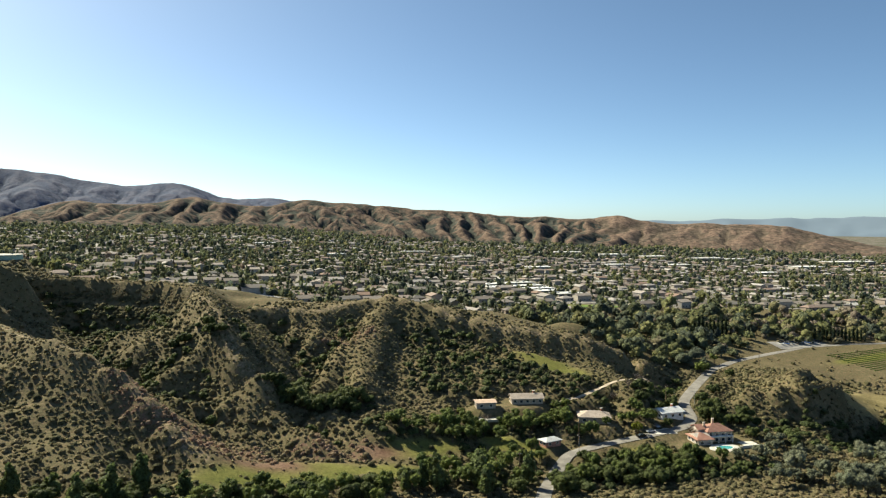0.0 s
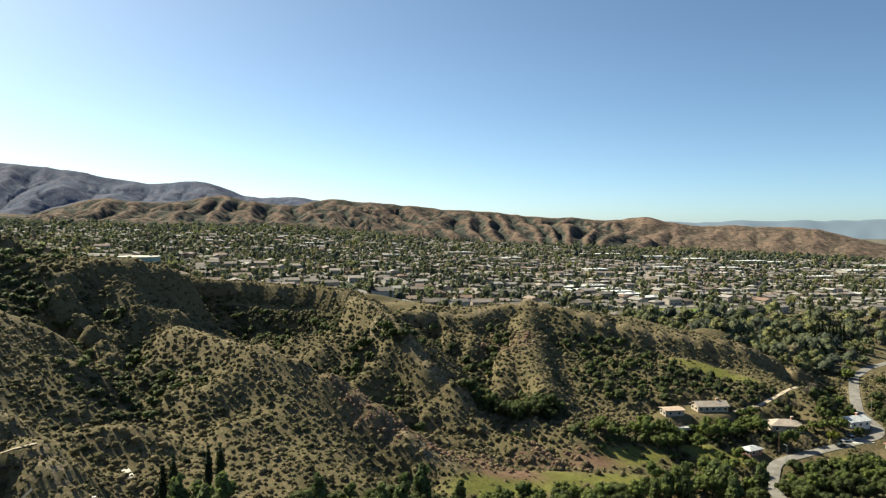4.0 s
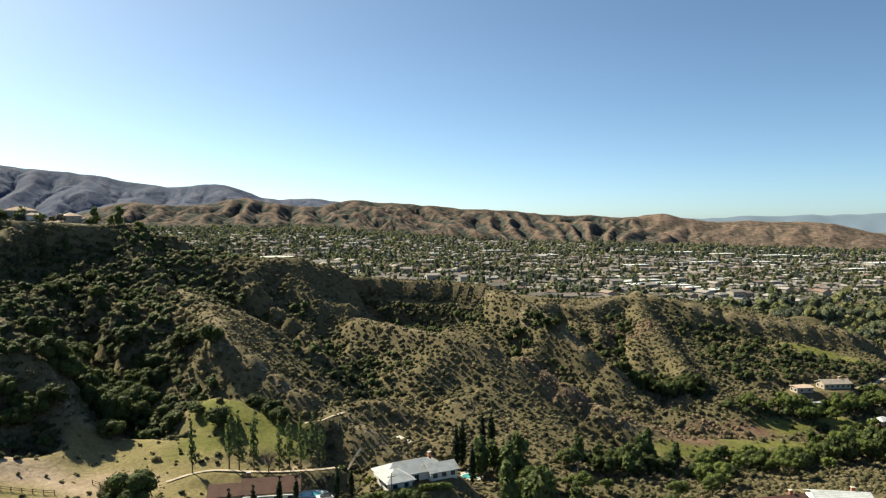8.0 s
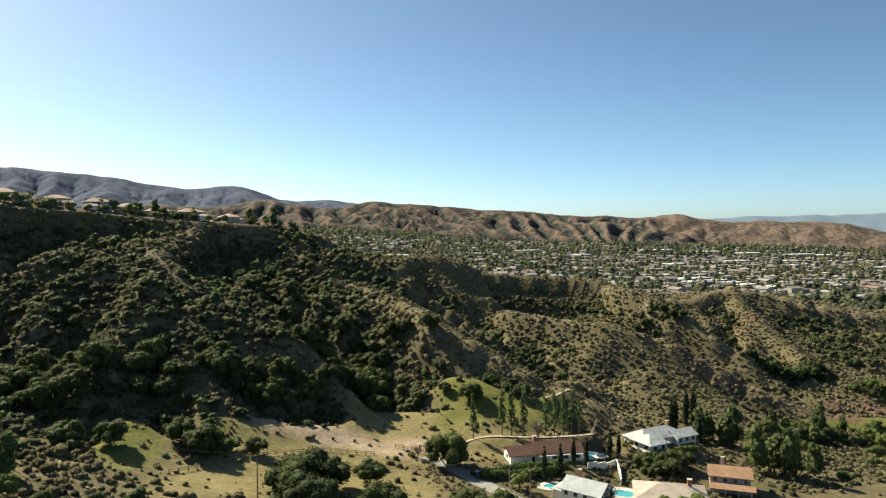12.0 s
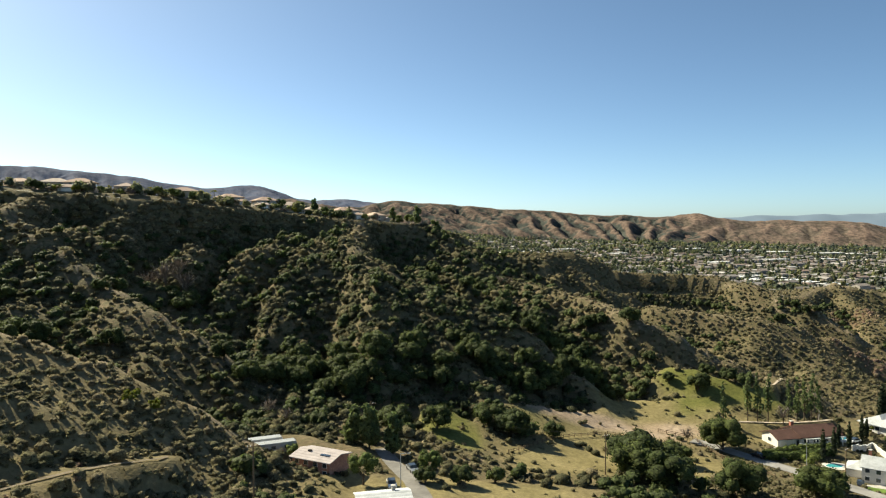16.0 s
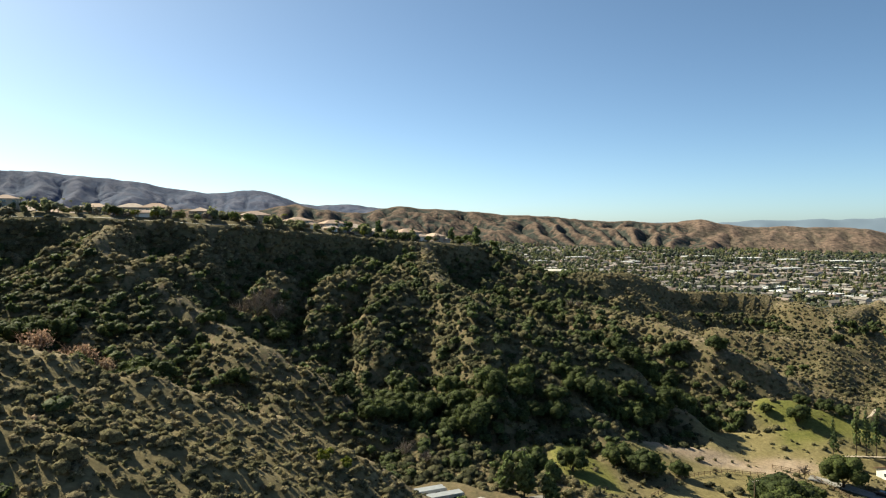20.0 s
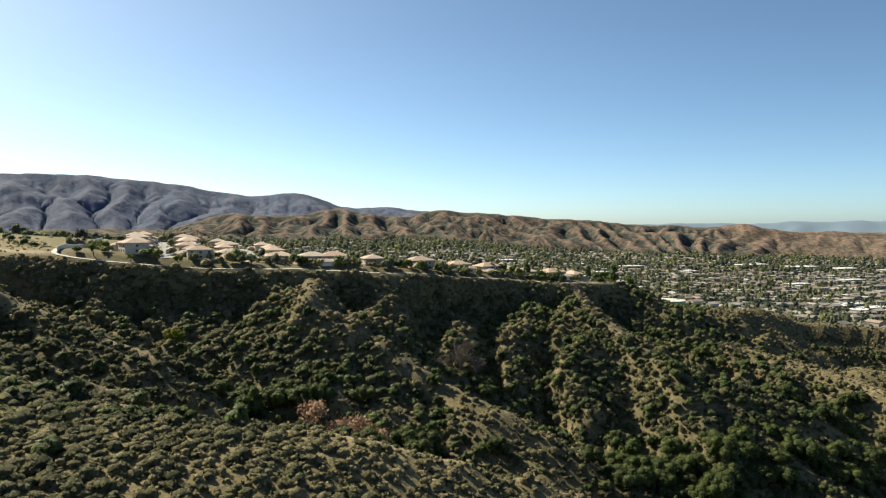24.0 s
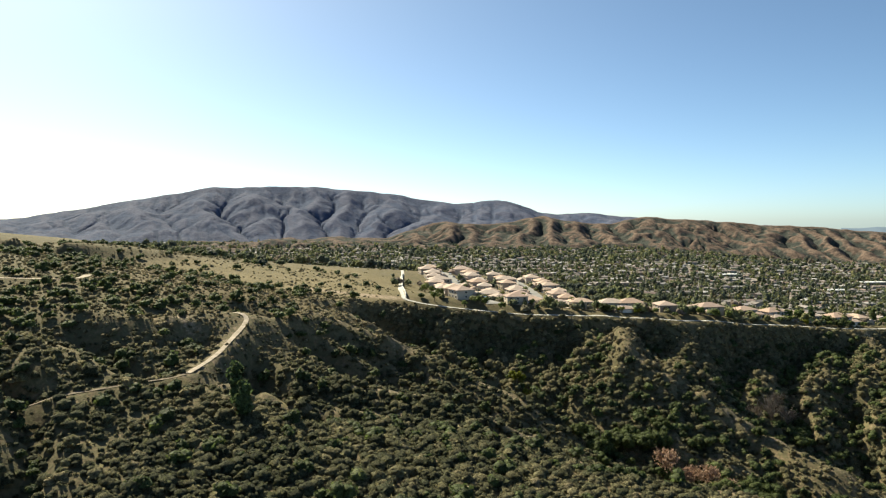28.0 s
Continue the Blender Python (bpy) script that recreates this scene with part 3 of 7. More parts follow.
_sx, _sy = spread(_gx, -4300, 4300, 6.0, 1.14), spread(_gy, -3200, 4500, 6.0, 1.14)
_X, _Y = np.meshgrid(_sx, _sy)
_Z = ground(_X, _Y)
_g, _s, _r = covers(_X, _Y)
_town = smooth(-30, 40, _Y - np.interp(_X, [-2600, -1080, -700, -420, -330, -280, -140, -60, 40, 110, 180, 300, 420, 700, 3000], [900, 760, 680, 580, 550, 490, 480, 510, 570, 570, 620, 650, 650, 620, 900])) * (1 - smooth(2050, 2200, _Y) * (_X < 900)) * (1 - _g)
ground_ob = tagged(new("ground", mesh_from("ground", np.stack([_X.ravel(), _Y.ravel(), _Z.ravel()], 1), grid_faces(len(_sx), len(_sy)), SOIL,
                                           {"grass": _g.ravel(), "straw": np.maximum(np.maximum(_s, 0.4 * patch(_X, _Y, -700, 260, 80, 110, 0, 0.3, 0.2)), 0.45 * patch(_X, _Y, -418, 38, 78, 42, 12, 0.3, 0.2)).ravel(), "red": _r.ravel(), "town": _town.ravel(), "bare": bare_soil(_X, _Y).ravel(), "rough": ((1 - np.maximum(_g, _s)) * (1 - _town) * (1 - 0.55 * patch(_X, _Y, -700, 240, 85, 120, 0, 0.3, 0.2)) * (1 - 0.6 * patch(_X, _Y, -450, 40, 140, 60, 10, 0.3, 0.2))).ravel()})),
                   "dry brushy hillsides and wide valley floor", "ground", kind="structure")


# ---- mountains round the valley ----
def range_mesh(name, crest, front, back, foot, spur_size, rough, seed, mat, step, relief=0.19, rounds=8, cut=0.085):
    """A range along a crest line: water has carved it into spurs and folds that run down from the crest to its foot on both sides."""
    line = along(crest, step)
    for _ in range(6):
        line[1:-1] = 0.25 * line[:-2] + 0.5 * line[1:-1] + 0.25 * line[2:]
    tangent = np.gradient(line[:, :2], axis=0)
    for _ in range(40):
        tangent[1:-1] = 0.25 * tangent[:-2] + 0.5 * tangent[1:-1] + 0.25 * tangent[2:]
    tangent /= np.linalg.norm(tangent, axis=1)[:, None]
    normal = np.stack([tangent[:, 1], -tangent[:, 0]], 1)
    d = np.arange(-int(back / step), int(front / step) + 1) * step
    S, D = np.meshgrid(np.arange(len(line)) * step, d)
    P = line[None, :, :2] + normal[None, :, :] * D[:, :, None]
    X, Y = P[..., 0], P[..., 1]
    t = np.clip(np.where(D < 0, -D / back, D / front), 0, 1)
    base = np.maximum(foot, town_height(X, Y)) - 2
    crest_z = line[None, :, 2] + 7 * fbm(S, 0 * D, 85, 4, seed + 9)
    body = 4 * t * (1 - t)
    phase = (S + 0.9 * spur_size * fbm(X, Y, 2.4 * spur_size, 4, seed + 3) + 0.5 * D * fbm(S, 0 * D, 6 * spur_size, 2, seed + 2)) / spur_size
    spur = np.abs(2 * (phase - np.floor(phase)) - 1)          # 1 on a spur, 0 in the fold between two
    deep = 0.5 + lattice(np.floor(phase), 0 * phase, seed + 4)
    start = base + (crest_z - base) * (1 - t) ** 1.05 + relief * (crest_z - base) * body * deep * (spur - 0.6)
    Z = eroded(start, rounds, cut, rough * fbm(X, Y, 0.8 * spur_size, 5, seed) * (0.3 + body), 0.035)
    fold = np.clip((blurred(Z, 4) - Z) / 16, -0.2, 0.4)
    Z = np.where(t >= 0.999, base - 12, np.maximum(Z + rough * 0.1 * fbm(X, Y, 3 * step, 3, seed + 12) * body, base - 4 + 8 * (1 - t)))
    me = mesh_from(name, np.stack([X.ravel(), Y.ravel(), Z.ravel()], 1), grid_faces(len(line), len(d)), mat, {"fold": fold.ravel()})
    return new(name, me)


FOOT_CREST = [(-2100, 1500, 70), (-1700, 1760, 95), (-1289, 2025, 108), (-1125, 2120, 156), (-999, 2182, 140), (-797, 2264, 172), (-663, 2307, 146), (-560, 2330, 150), (-457, 2356, 167), (-355, 2374, 162), (-164, 2394, 144), (31, 2400, 132), (225, 2389, 119), (414, 2364, 110), (520, 2340, 104), (560, 2335, 80), (590, 2330, 54)]
tagged(range_mesh("foothills", FOOT_CREST, 430, 150, -20, 95, 15, 3, FOOT_MAT, 5.5), "brown brush-covered foothills with folded spurs", "hills", kind="structure")
EAST_CREST = [(180, 2480, 20), (280, 2450, 60), (380, 2420, 92), (488, 2350, 102), (578, 2329, 117), (649, 2311, 102), (768, 2274, 93), (927, 2214, 93), (1074, 2146, 81), (1207, 2074, 45), (1300, 2010, 20)]
tagged(range_mesh("east_hills", EAST_CREST, 330, 150, -20, 110, 8, 19, EAST_MAT, 6.0, 0.08, 5, 0.05), "low reddish-brown dry hills", "hills", kind="structure")
BIG_CREST = [(-3500, 1250, 110), (-3000, 1560, 140), (-2602, 1869, 176), (-2533, 1938, 197), (-2396, 2065, 231), (-2241, 2189, 269), (-2104, 2286, 299), (-1899, 2409, 300), (-1700, 2510, 296), (-1555, 2570, 288), (-1416, 2620, 266), (-1236, 2674, 230), (-1120, 2705, 240), (-1040, 2720, 246), (-960, 2735, 228), (-870, 2750, 190), (-813, 2760, 180), (-720, 2770, 186), (-643, 2772, 181), (-445, 2775, 164), (-275, 2765, 150), (0, 2760, 130)]
# Shallow carving keeps the contrast low, as haze would.
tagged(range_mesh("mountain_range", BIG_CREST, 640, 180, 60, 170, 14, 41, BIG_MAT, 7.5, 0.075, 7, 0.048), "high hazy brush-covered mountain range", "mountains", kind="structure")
FAR_CREST = [(700, 4560, 108), (1244, 4429, 116), (1535, 4336, 119), (1777, 4243, 130), (2057, 4114, 126), (2262, 4005, 132), (2406, 3921, 138), (2470, 3881, 128), (2900, 3560, 140), (3300, 3100, 150)]


MESA = np.concatenate([along(line, 3.0)[:, :2] for line in (CRESTS["mesa_rim"], HOLLOWS["mesa_foot"])])


def off_mesa(x, y):
    """0 on the bare rim and face of the mesa, 1 away from them."""
    out = np.ones(len(x))
    near = np.nonzero((x > -250) & (x < -130) & (y > 370) & (y < 425))[0]
    if len(near):
        out[near] = smooth(1.0, 2.6, np.min(np.hypot(x[near, None] - MESA[None, :, 0], y[near, None] - MESA[None, :, 1]), 1))
    return out


# The far ridge emits a weak blue glow in place of haze.
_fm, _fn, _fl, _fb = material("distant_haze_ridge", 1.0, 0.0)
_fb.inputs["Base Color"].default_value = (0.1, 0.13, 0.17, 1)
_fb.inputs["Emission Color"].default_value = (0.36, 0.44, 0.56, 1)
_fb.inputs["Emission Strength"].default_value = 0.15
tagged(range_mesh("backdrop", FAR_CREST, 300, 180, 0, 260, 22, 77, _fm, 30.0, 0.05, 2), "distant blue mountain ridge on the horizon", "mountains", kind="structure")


# ---- plants ----
def let_light_through(m, share):
    """Thin leaves: part of the light that falls on one side shows on the other."""
    n, l = m.node_tree.nodes, m.node_tree.links
    b, out = n["Principled BSDF"], n["Material Output"]
    t, k = n.new("ShaderNodeBsdfTranslucent"), n.new("ShaderNodeMixShader")
    l.new(b.inputs["Base Color"].links[0].from_socket, t.inputs["Color"])
    if b.inputs["Normal"].links:
        l.new(b.inputs["Normal"].links[0].from_socket, t.inputs["Normal"])
    k.inputs[0].default_value = share
    l.new(b.outputs[0], k.inputs[1])
    l.new(t.outputs[0], k.inputs[2])
    l.new(k.outputs[0], out.inputs["Surface"])
    return m


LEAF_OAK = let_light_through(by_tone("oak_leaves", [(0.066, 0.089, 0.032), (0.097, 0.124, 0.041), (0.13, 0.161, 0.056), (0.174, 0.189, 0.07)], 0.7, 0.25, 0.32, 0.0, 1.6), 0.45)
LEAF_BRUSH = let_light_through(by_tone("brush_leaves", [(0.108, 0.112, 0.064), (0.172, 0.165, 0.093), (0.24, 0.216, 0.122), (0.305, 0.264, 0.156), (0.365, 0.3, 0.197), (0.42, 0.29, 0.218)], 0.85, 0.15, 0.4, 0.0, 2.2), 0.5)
# Town leaves are greyed and lifted in base colour, replacing distance haze.
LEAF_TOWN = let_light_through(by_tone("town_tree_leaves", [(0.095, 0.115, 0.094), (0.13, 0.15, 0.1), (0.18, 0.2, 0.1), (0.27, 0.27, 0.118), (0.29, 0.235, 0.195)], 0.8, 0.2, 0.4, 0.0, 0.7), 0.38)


def leaf_mat(name, lo, hi, rough=0.75):
    """Leaves of single trees: each tree and each leaf differs a little."""
    m, n, l, b = material(name, rough, 0.25)
    info = n.new("ShaderNodeObjectInfo")
    c = ramp(n, l, info.outputs["Random"], ((0.0, lo), (1.0, hi)))
    isl = n.new("ShaderNodeNewGeometry").outputs["Random Per Island"]
    c = mix(n, l, 1.0, c, ramp(n, l, isl, ((0.0, (0.62,) * 3), (1.0, (1.0,) * 3))), "MULTIPLY")
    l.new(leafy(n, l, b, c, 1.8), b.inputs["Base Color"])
    return let_light_through(m, 0.38)


OAK_LEAF = leaf_mat("live_oak_foliage", (0.062, 0.083, 0.025), (0.113, 0.138, 0.04))
BROAD_LEAF = leaf_mat("broadleaf_foliage", (0.12, 0.16, 0.046), (0.21, 0.25, 0.068))
OLIVE_LEAF = leaf_mat("olive_foliage", (0.18, 0.2, 0.135), (0.25, 0.26, 0.18))
PINE_LEAF = leaf_mat("pine_needles", (0.1, 0.14, 0.055), (0.175, 0.215, 0.08))
CYPRESS_LEAF = leaf_mat("cypress_foliage", (0.028, 0.042, 0.02), (0.04, 0.056, 0.024))
YELLOW_LEAF = leaf_mat("yellow_green_foliage", (0.16, 0.17, 0.02), (0.2, 0.22, 0.03))
PINK_TWIG = leaf_mat("reddish_twigs", (0.46, 0.28, 0.2), (0.5, 0.35, 0.25))
GREY_TWIG = leaf_mat("bare_grey_twigs", (0.36, 0.3, 0.26), (0.46, 0.39, 0.34))
BARK = plain("bark", (0.11, 0.085, 0.06), 0.95, 0.1, 0.25, 1.5)

CUBE = np.array([(x, y, z) for z in (-1, 1) for y in (-1, 1) for x in (-1, 1)], float) / math.sqrt(3)
CUBE_FACES = np.array([(0, 2, 3, 1), (4, 5, 7, 6), (0, 1, 5, 4), (2, 6, 7, 3), (0, 4, 6, 2), (1, 3, 7, 5)])


def lump(rng, sides=8):
    """A rounded lumpy dome of facets, one metre in radius, for the filled heart of a leaf bunch."""
    a = np.arange(sides) * 2 * math.pi / sides
    rings = ((-0.35, 0.88), (0.35, 1.0), (0.8, 0.62)) if sides > 6 else ((-0.2, 0.96), (0.55, 0.86))
    V = []
    for z, r in rings:
        k = rng.uniform(0.82, 1.15, sides)
        V.append(np.stack([r * k * np.cos(a + z), r * k * np.sin(a + z), z * rng.uniform(0.85, 1.15, sides)], 1))
    top, tip = sides * (len(rings) - 1), sides * len(rings)
    V.append(np.array([(rng.normal(0, 0.12), rng.normal(0, 0.12), 1.02)]))
    F = [(sides * j + i, sides * j + (i + 1) % sides, sides * (j + 1) + (i + 1) % sides, sides * (j + 1) + i) for j in range(len(rings) - 1) for i in range(sides)]
    return np.concatenate(V), np.array(F + [(top + i, top + (i + 1) % sides, top + (i + 2) % sides, tip) for i in range(0, sides, 2)])


def foliage(seed, balls, leaves, leaf, core=0.72, up=0.25, cores=99, sides=8):
    """Leaf sprays laid over a bunch of balls (x, y, z, radius), with a dark filled heart in each; all faces have four corners."""
    rng = np.random.default_rng(seed)
    V, F, count = [], [], 0
    for x, y, z, r in balls[:cores]:
        if core:
            hv, hf = lump(rng, sides) if sides else (CUBE * rng.uniform(0.85, 1.1, (8, 1)), CUBE_FACES)
            V.append(hv * r * core + (x, y, z))
            F.append(hf + count)
            count += len(hv)
    weight = np.array([b[3] ** 2 for b in balls])
    pick = rng.choice(len(balls), leaves, p=weight / weight.sum())
    d = rng.normal(size=(leaves, 3))
    d[:, 2] = d[:, 2] * 0.85 + up
    d /= np.linalg.norm(d, axis=1)[:, None]
    b = np.array(balls, float)[pick]
    c = b[:, :3] + d * (b[:, 3] * rng.uniform(0.72, 1.12, leaves))[:, None]
    nrm = d + rng.normal(size=(leaves, 3)) * 0.45
    nrm /= np.linalg.norm(nrm, axis=1)[:, None]
    u = np.cross(nrm, rng.normal(size=(leaves, 3)))
    u /= np.linalg.norm(u, axis=1)[:, None]
    v = np.cross(nrm, u)
    su, sv = (leaf * rng.uniform(0.5, 1.2, leaves))[:, None], (leaf * rng.uniform(0.4, 0.9, leaves))[:, None]
    bend = nrm * (leaf * rng.uniform(-0.3, 0.3, leaves))[:, None]
    quad = np.stack([c - u * su, c - v * sv + bend, c + u * su * 0.9, c + v * sv + bend], 1).reshape(-1, 3)
    V.append(quad)
    F.append(np.arange(leaves * 4).reshape(-1, 4) + count)
    return np.concatenate(V), np.concatenate(F)


def bunch(seed, n, spread_xy, spread_z, r_lo, r_hi, lift=0.0):
    rng = np.random.default_rng(seed)
    out = []
    for k in range(n):
        a, d = rng.uniform(0, 2 * math.pi), math.sqrt(rng.uniform(0, 1)) * spread_xy
        out.append((d * math.cos(a), d * math.sin(a), lift + rng.uniform(-0.3, 1) * spread_z * (1 - 0.6 * (d / max(spread_xy, 1e-6)) ** 2), rng.uniform(r_lo, r_hi)))
    return out


def scattered(name, templates, x, y, z, size, tall, tone, mat, seed):
    """Many plants of a few shapes joined into one mesh."""
    rng = np.random.default_rng(seed)
    kind, turn = rng.integers(0, len(templates), len(x)), rng.uniform(0, 2 * math.pi, len(x))
    V, F, T, count = [], [], [], 0
    for k, (tv, tf) in enumerate(templates):
        s = np.nonzero(kind == k)[0]
        if not len(s):
            continue
        c, sn = np.cos(turn[s])[:, None], np.sin(turn[s])[:, None]
        px = (tv[None, :, 0] * c - tv[None, :, 1] * sn) * size[s][:, None] + x[s][:, None]
        py = (tv[None, :, 0] * sn + tv[None, :, 1] * c) * size[s][:, None] + y[s][:, None]
        pz = tv[None, :, 2] * (size * tall)[s][:, None] + z[s][:, None]
        V.append(np.stack([px, py, pz], 2).reshape(-1, 3))
        F.append((tf[None] + (np.arange(len(s)) * len(tv))[:, None, None] + count).reshape(-1, 4))
        T.append(np.repeat(tone[s], len(tv)))
        count += len(s) * len(tv)
    return new(name, mesh_from(name, np.concatenate(V), np.concatenate(F), mat, {"tone": np.concatenate(T)}))


SMALL_SHAPES = [foliage(720 + k, [(0, 0, 0.2, 0.95)], 6, 0.36, 0.95, 0.45, 99, 6) for k in range(8)]
BRUSH_SHAPES = [foliage(700 + k, bunch(740 + k, 1 + k % 3, 0.5, 0.25, 0.62 - 0.08 * (k % 3), 0.95 - 0.1 * (k % 3), 0.2), 9, 0.29, 0.95, 0.45, 2, 6) for k in range(12)]
TUFT_SHAPES = [foliage(160 + k, bunch(260 + k, 1, 0.1, 0.1, 0.6, 0.8, 0.15), 5, 0.55, 0.9, 0.25, 99, 0) for k in range(6)]
SCRUB_SHAPES = [foliage(120 + k, bunch(220 + k, 4, 0.55, 0.5, 0.5, 0.7, 0.45), 40, 0.2, 0.9, 0.4, 3, 6) for k in range(6)]


def away_from_ways(x, y, extra):
    """1 where nothing built stands, 0 on pads, roads and trails."""
    ok = np.ones_like(x)
    for px, py, r in PADS:
        ok *= smooth(r + extra - 1.5, r + extra + 1.0, np.hypot(x - px, y - py))
    for line, wide in WAYS:
        p = along(line, 4.0)
        for k in range(0, len(x), 20000):
            s = slice(k, k + 20000)
            d = np.min(np.hypot(x[s, None] - p[None, :, 0], y[s, None] - p[None, :, 1]), 1)
            ok[s] *= smooth(wide * 0.5 + extra * 0.4, wide * 0.5 + extra * 0.4 + 1.2, d)
    return ok


def candidates(step, seed, box=(-895, 420, -60, 600)):
    rng = np.random.default_rng(seed)
    gx, gy = np.meshgrid(np.arange(box[0], box[1], step), np.arange(box[2], box[3], step))
    x = (gx + rng.uniform(-0.5, 0.5, gx.shape) * step).ravel()
    y = (gy + rng.uniform(-0.5, 0.5, gy.shape) * step).ravel()
    return x, y, rng


_dzdy, _dzdx = np.gradient(blurred(_near_z, 2), STEP)
THICKETS = [(-292, 215, 30, 26, 30), (-372, 140, 42, 30, 30), (-445, 200, 45, 30, -20), (-520, 165, 75, 26, 12), (-330, 250, 40, 30, 0), (-318, 330, 30, 34, 0), (-55, 312, 30, 12, 10),
            (-215, 255, 30, 12, -40), (-560, 60, 60, 35, 0), (-590, 130, 50, 40, 0), (-110, 345, 18, 14, 0), (60, 360, 30, 14, -20), (20, 365, 40, 22, -10), (-480, 110, 40, 20, 0), (-630, 190, 30, 18, 0), (-345, 215, 70, 62, 15), (-295, 235, 32, 26, 30), (-505, 72, 46, 28, 0), (10, 302, 52, 18, 15), (75, 272, 70, 18, 10), (28, 345, 56, 18, -10), (112, 345, 18, 18, 0), (185, 330, 50, 26, 20), (-70, 222, 40, 14, 25)]


def thickness(x, y):
    """How thickly the brush stands, from 0 (bare) to 1 (closed)."""
    b, facing = sampled(_bulge, x, y), sampled(_dzdx, x, y)
    d = 0.48 - 0.1 * b + 0.42 * fbm(x, y, 55, 4, 301) + 0.42 * smooth(240, 300, -x) + 0.35 * np.clip(facing, -0.6, 0.6)
    for cx, cy, rx, ry, turn in THICKETS:
        d = np.maximum(d, 1.05 * patch(x, y, cx, cy, rx, ry, turn, 0.4, 0.3))
    dry = patch(x, y, -425, 35, 75, 42, 15, 0.35, 0.2)
    return np.clip(d * (1 - 0.3 * dry), 0, 1)


def open_ground(x, y):
    g, s, r = covers(x, y)
    flat_top = (y > np.interp(x, [p[0] for p in CRESTS["plateau_rim"]], [p[1] for p in CRESTS["plateau_rim"]]) + 2) & (x < -345)
    return (1 - 0.96 * np.maximum(g, s)) * np.where(flat_top, np.where(x < -625, np.where(x < -790, 0.45, 0.2), 0.03), 1.0)


def back_slope(x, y):
    """Slopes that fall away to the north, out of sight, keep few plants."""
    return 1 - 0.8 * smooth(0.18, 0.4, -sampled(_dzdy, x, y)) * (x < 110)


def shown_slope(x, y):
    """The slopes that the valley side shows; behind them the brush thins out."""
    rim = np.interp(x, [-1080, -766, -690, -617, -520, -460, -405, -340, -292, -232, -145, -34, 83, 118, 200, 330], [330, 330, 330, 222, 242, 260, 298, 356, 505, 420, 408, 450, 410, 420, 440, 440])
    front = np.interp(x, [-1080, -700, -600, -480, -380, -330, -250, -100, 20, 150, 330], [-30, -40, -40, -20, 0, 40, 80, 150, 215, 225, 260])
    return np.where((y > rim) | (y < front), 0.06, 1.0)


_x, _y, _rng = candidates(2.6, 11)
for _box, _k in (((-690, -365, 140, 330), 13), ((-245, -135, 375, 412), 14)):      # steep faces carry as many bushes on less plan
    _cx, _cy, _ = candidates(1.7, _k, _box)
    _cs = np.hypot(sampled(_dzdx, _cx, _cy), sampled(_dzdy, _cx, _cy)) > 0.9
    _x, _y = np.r_[_x, _cx[_cs]], np.r_[_y, _cy[_cs]]
_cx, _cy, _ = candidates(2.4, 15, (-610, -362, -30, 112))
_x, _y = np.r_[_x, _cx], np.r_[_y, _cy]
_d = thickness(_x, _y)
_west = smooth(430, 520, -_x)
_spaced = patch(_x, _y, -425, 35, 75, 42, 15, 0.35, 0.2)
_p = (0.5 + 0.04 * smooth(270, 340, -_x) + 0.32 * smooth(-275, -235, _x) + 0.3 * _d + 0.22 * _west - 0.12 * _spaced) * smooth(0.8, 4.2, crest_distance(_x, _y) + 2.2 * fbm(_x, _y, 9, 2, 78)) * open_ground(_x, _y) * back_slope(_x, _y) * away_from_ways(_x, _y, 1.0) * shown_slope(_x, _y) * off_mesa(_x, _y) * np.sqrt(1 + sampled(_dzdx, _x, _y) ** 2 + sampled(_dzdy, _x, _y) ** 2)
_ok = _rng.uniform(0, 1, len(_x)) < _p
_x, _y, _d, _west = _x[_ok], _y[_ok], _d[_ok], _west[_ok]
_size = np.clip(_rng.lognormal(0.12, 0.34, len(_x)), 0.55, 2.3) * (0.95 + 0.4 * _d + 0.15 * _west)
_tone = np.clip(0.66 - 0.46 * _d + 0.3 * fbm(_x, _y, 40, 4, 311) + _rng.normal(0, 0.2, len(_x)) - 0.1 * _west, 0, 1)
_low = smooth(600, 650, -_x) * smooth(50, 100, _y + 0.9 * np.maximum(-640 - _x, 0))
_field = smooth(590, 620, -_x) * smooth(-6, 8, _y - np.interp(_x, [p[0] for p in CRESTS["plateau_rim"]], [p[1] for p in CRESTS["plateau_rim"]]))
_size *= (1 - 0.46 * np.maximum(_low, _field)) * (1 - 0.2 * _field)
_tone = np.clip(_tone + 0.42 * np.maximum(_low, _field), 0, 1)
_tone = np.clip(_tone + 0.05 * patch(_x, _y, -430, 38, 110, 46, 12, 0.3, 0.2) - 0.06 * smooth(480, 520, -_x) * (1 - _low), 0, 1)
_tone = np.clip(_tone + 0.2 * patch(_x, _y, -252, 360, 34, 18, 0, 0.35, 0.2), 0, 0.72)
# Paler brush tone below the rim lifts its shade through colour.
_under = np.interp(_x, [p[0] for p in CRESTS["plateau_rim"]], [p[1] for p in CRESTS["plateau_rim"]]) - _y
_tone = np.clip(_tone + 0.26 * smooth(0, 10, _under) * (1 - smooth(45, 80, _under)) * smooth(360, 400, -_x), 0, 0.72)
_flat, _str, _red = covers(_x, _y)
_tone = np.clip(_tone + 0.5 * _red, 0, 1)
_size *= (1 - 0.08 * patch(_x, _y, -425, 35, 90, 50, 15, 0.35, 0.2)) * (1 - 0.26 * smooth(-275, -235, _x))
_tall = _rng.uniform(0.75, 1.0, len(_x))
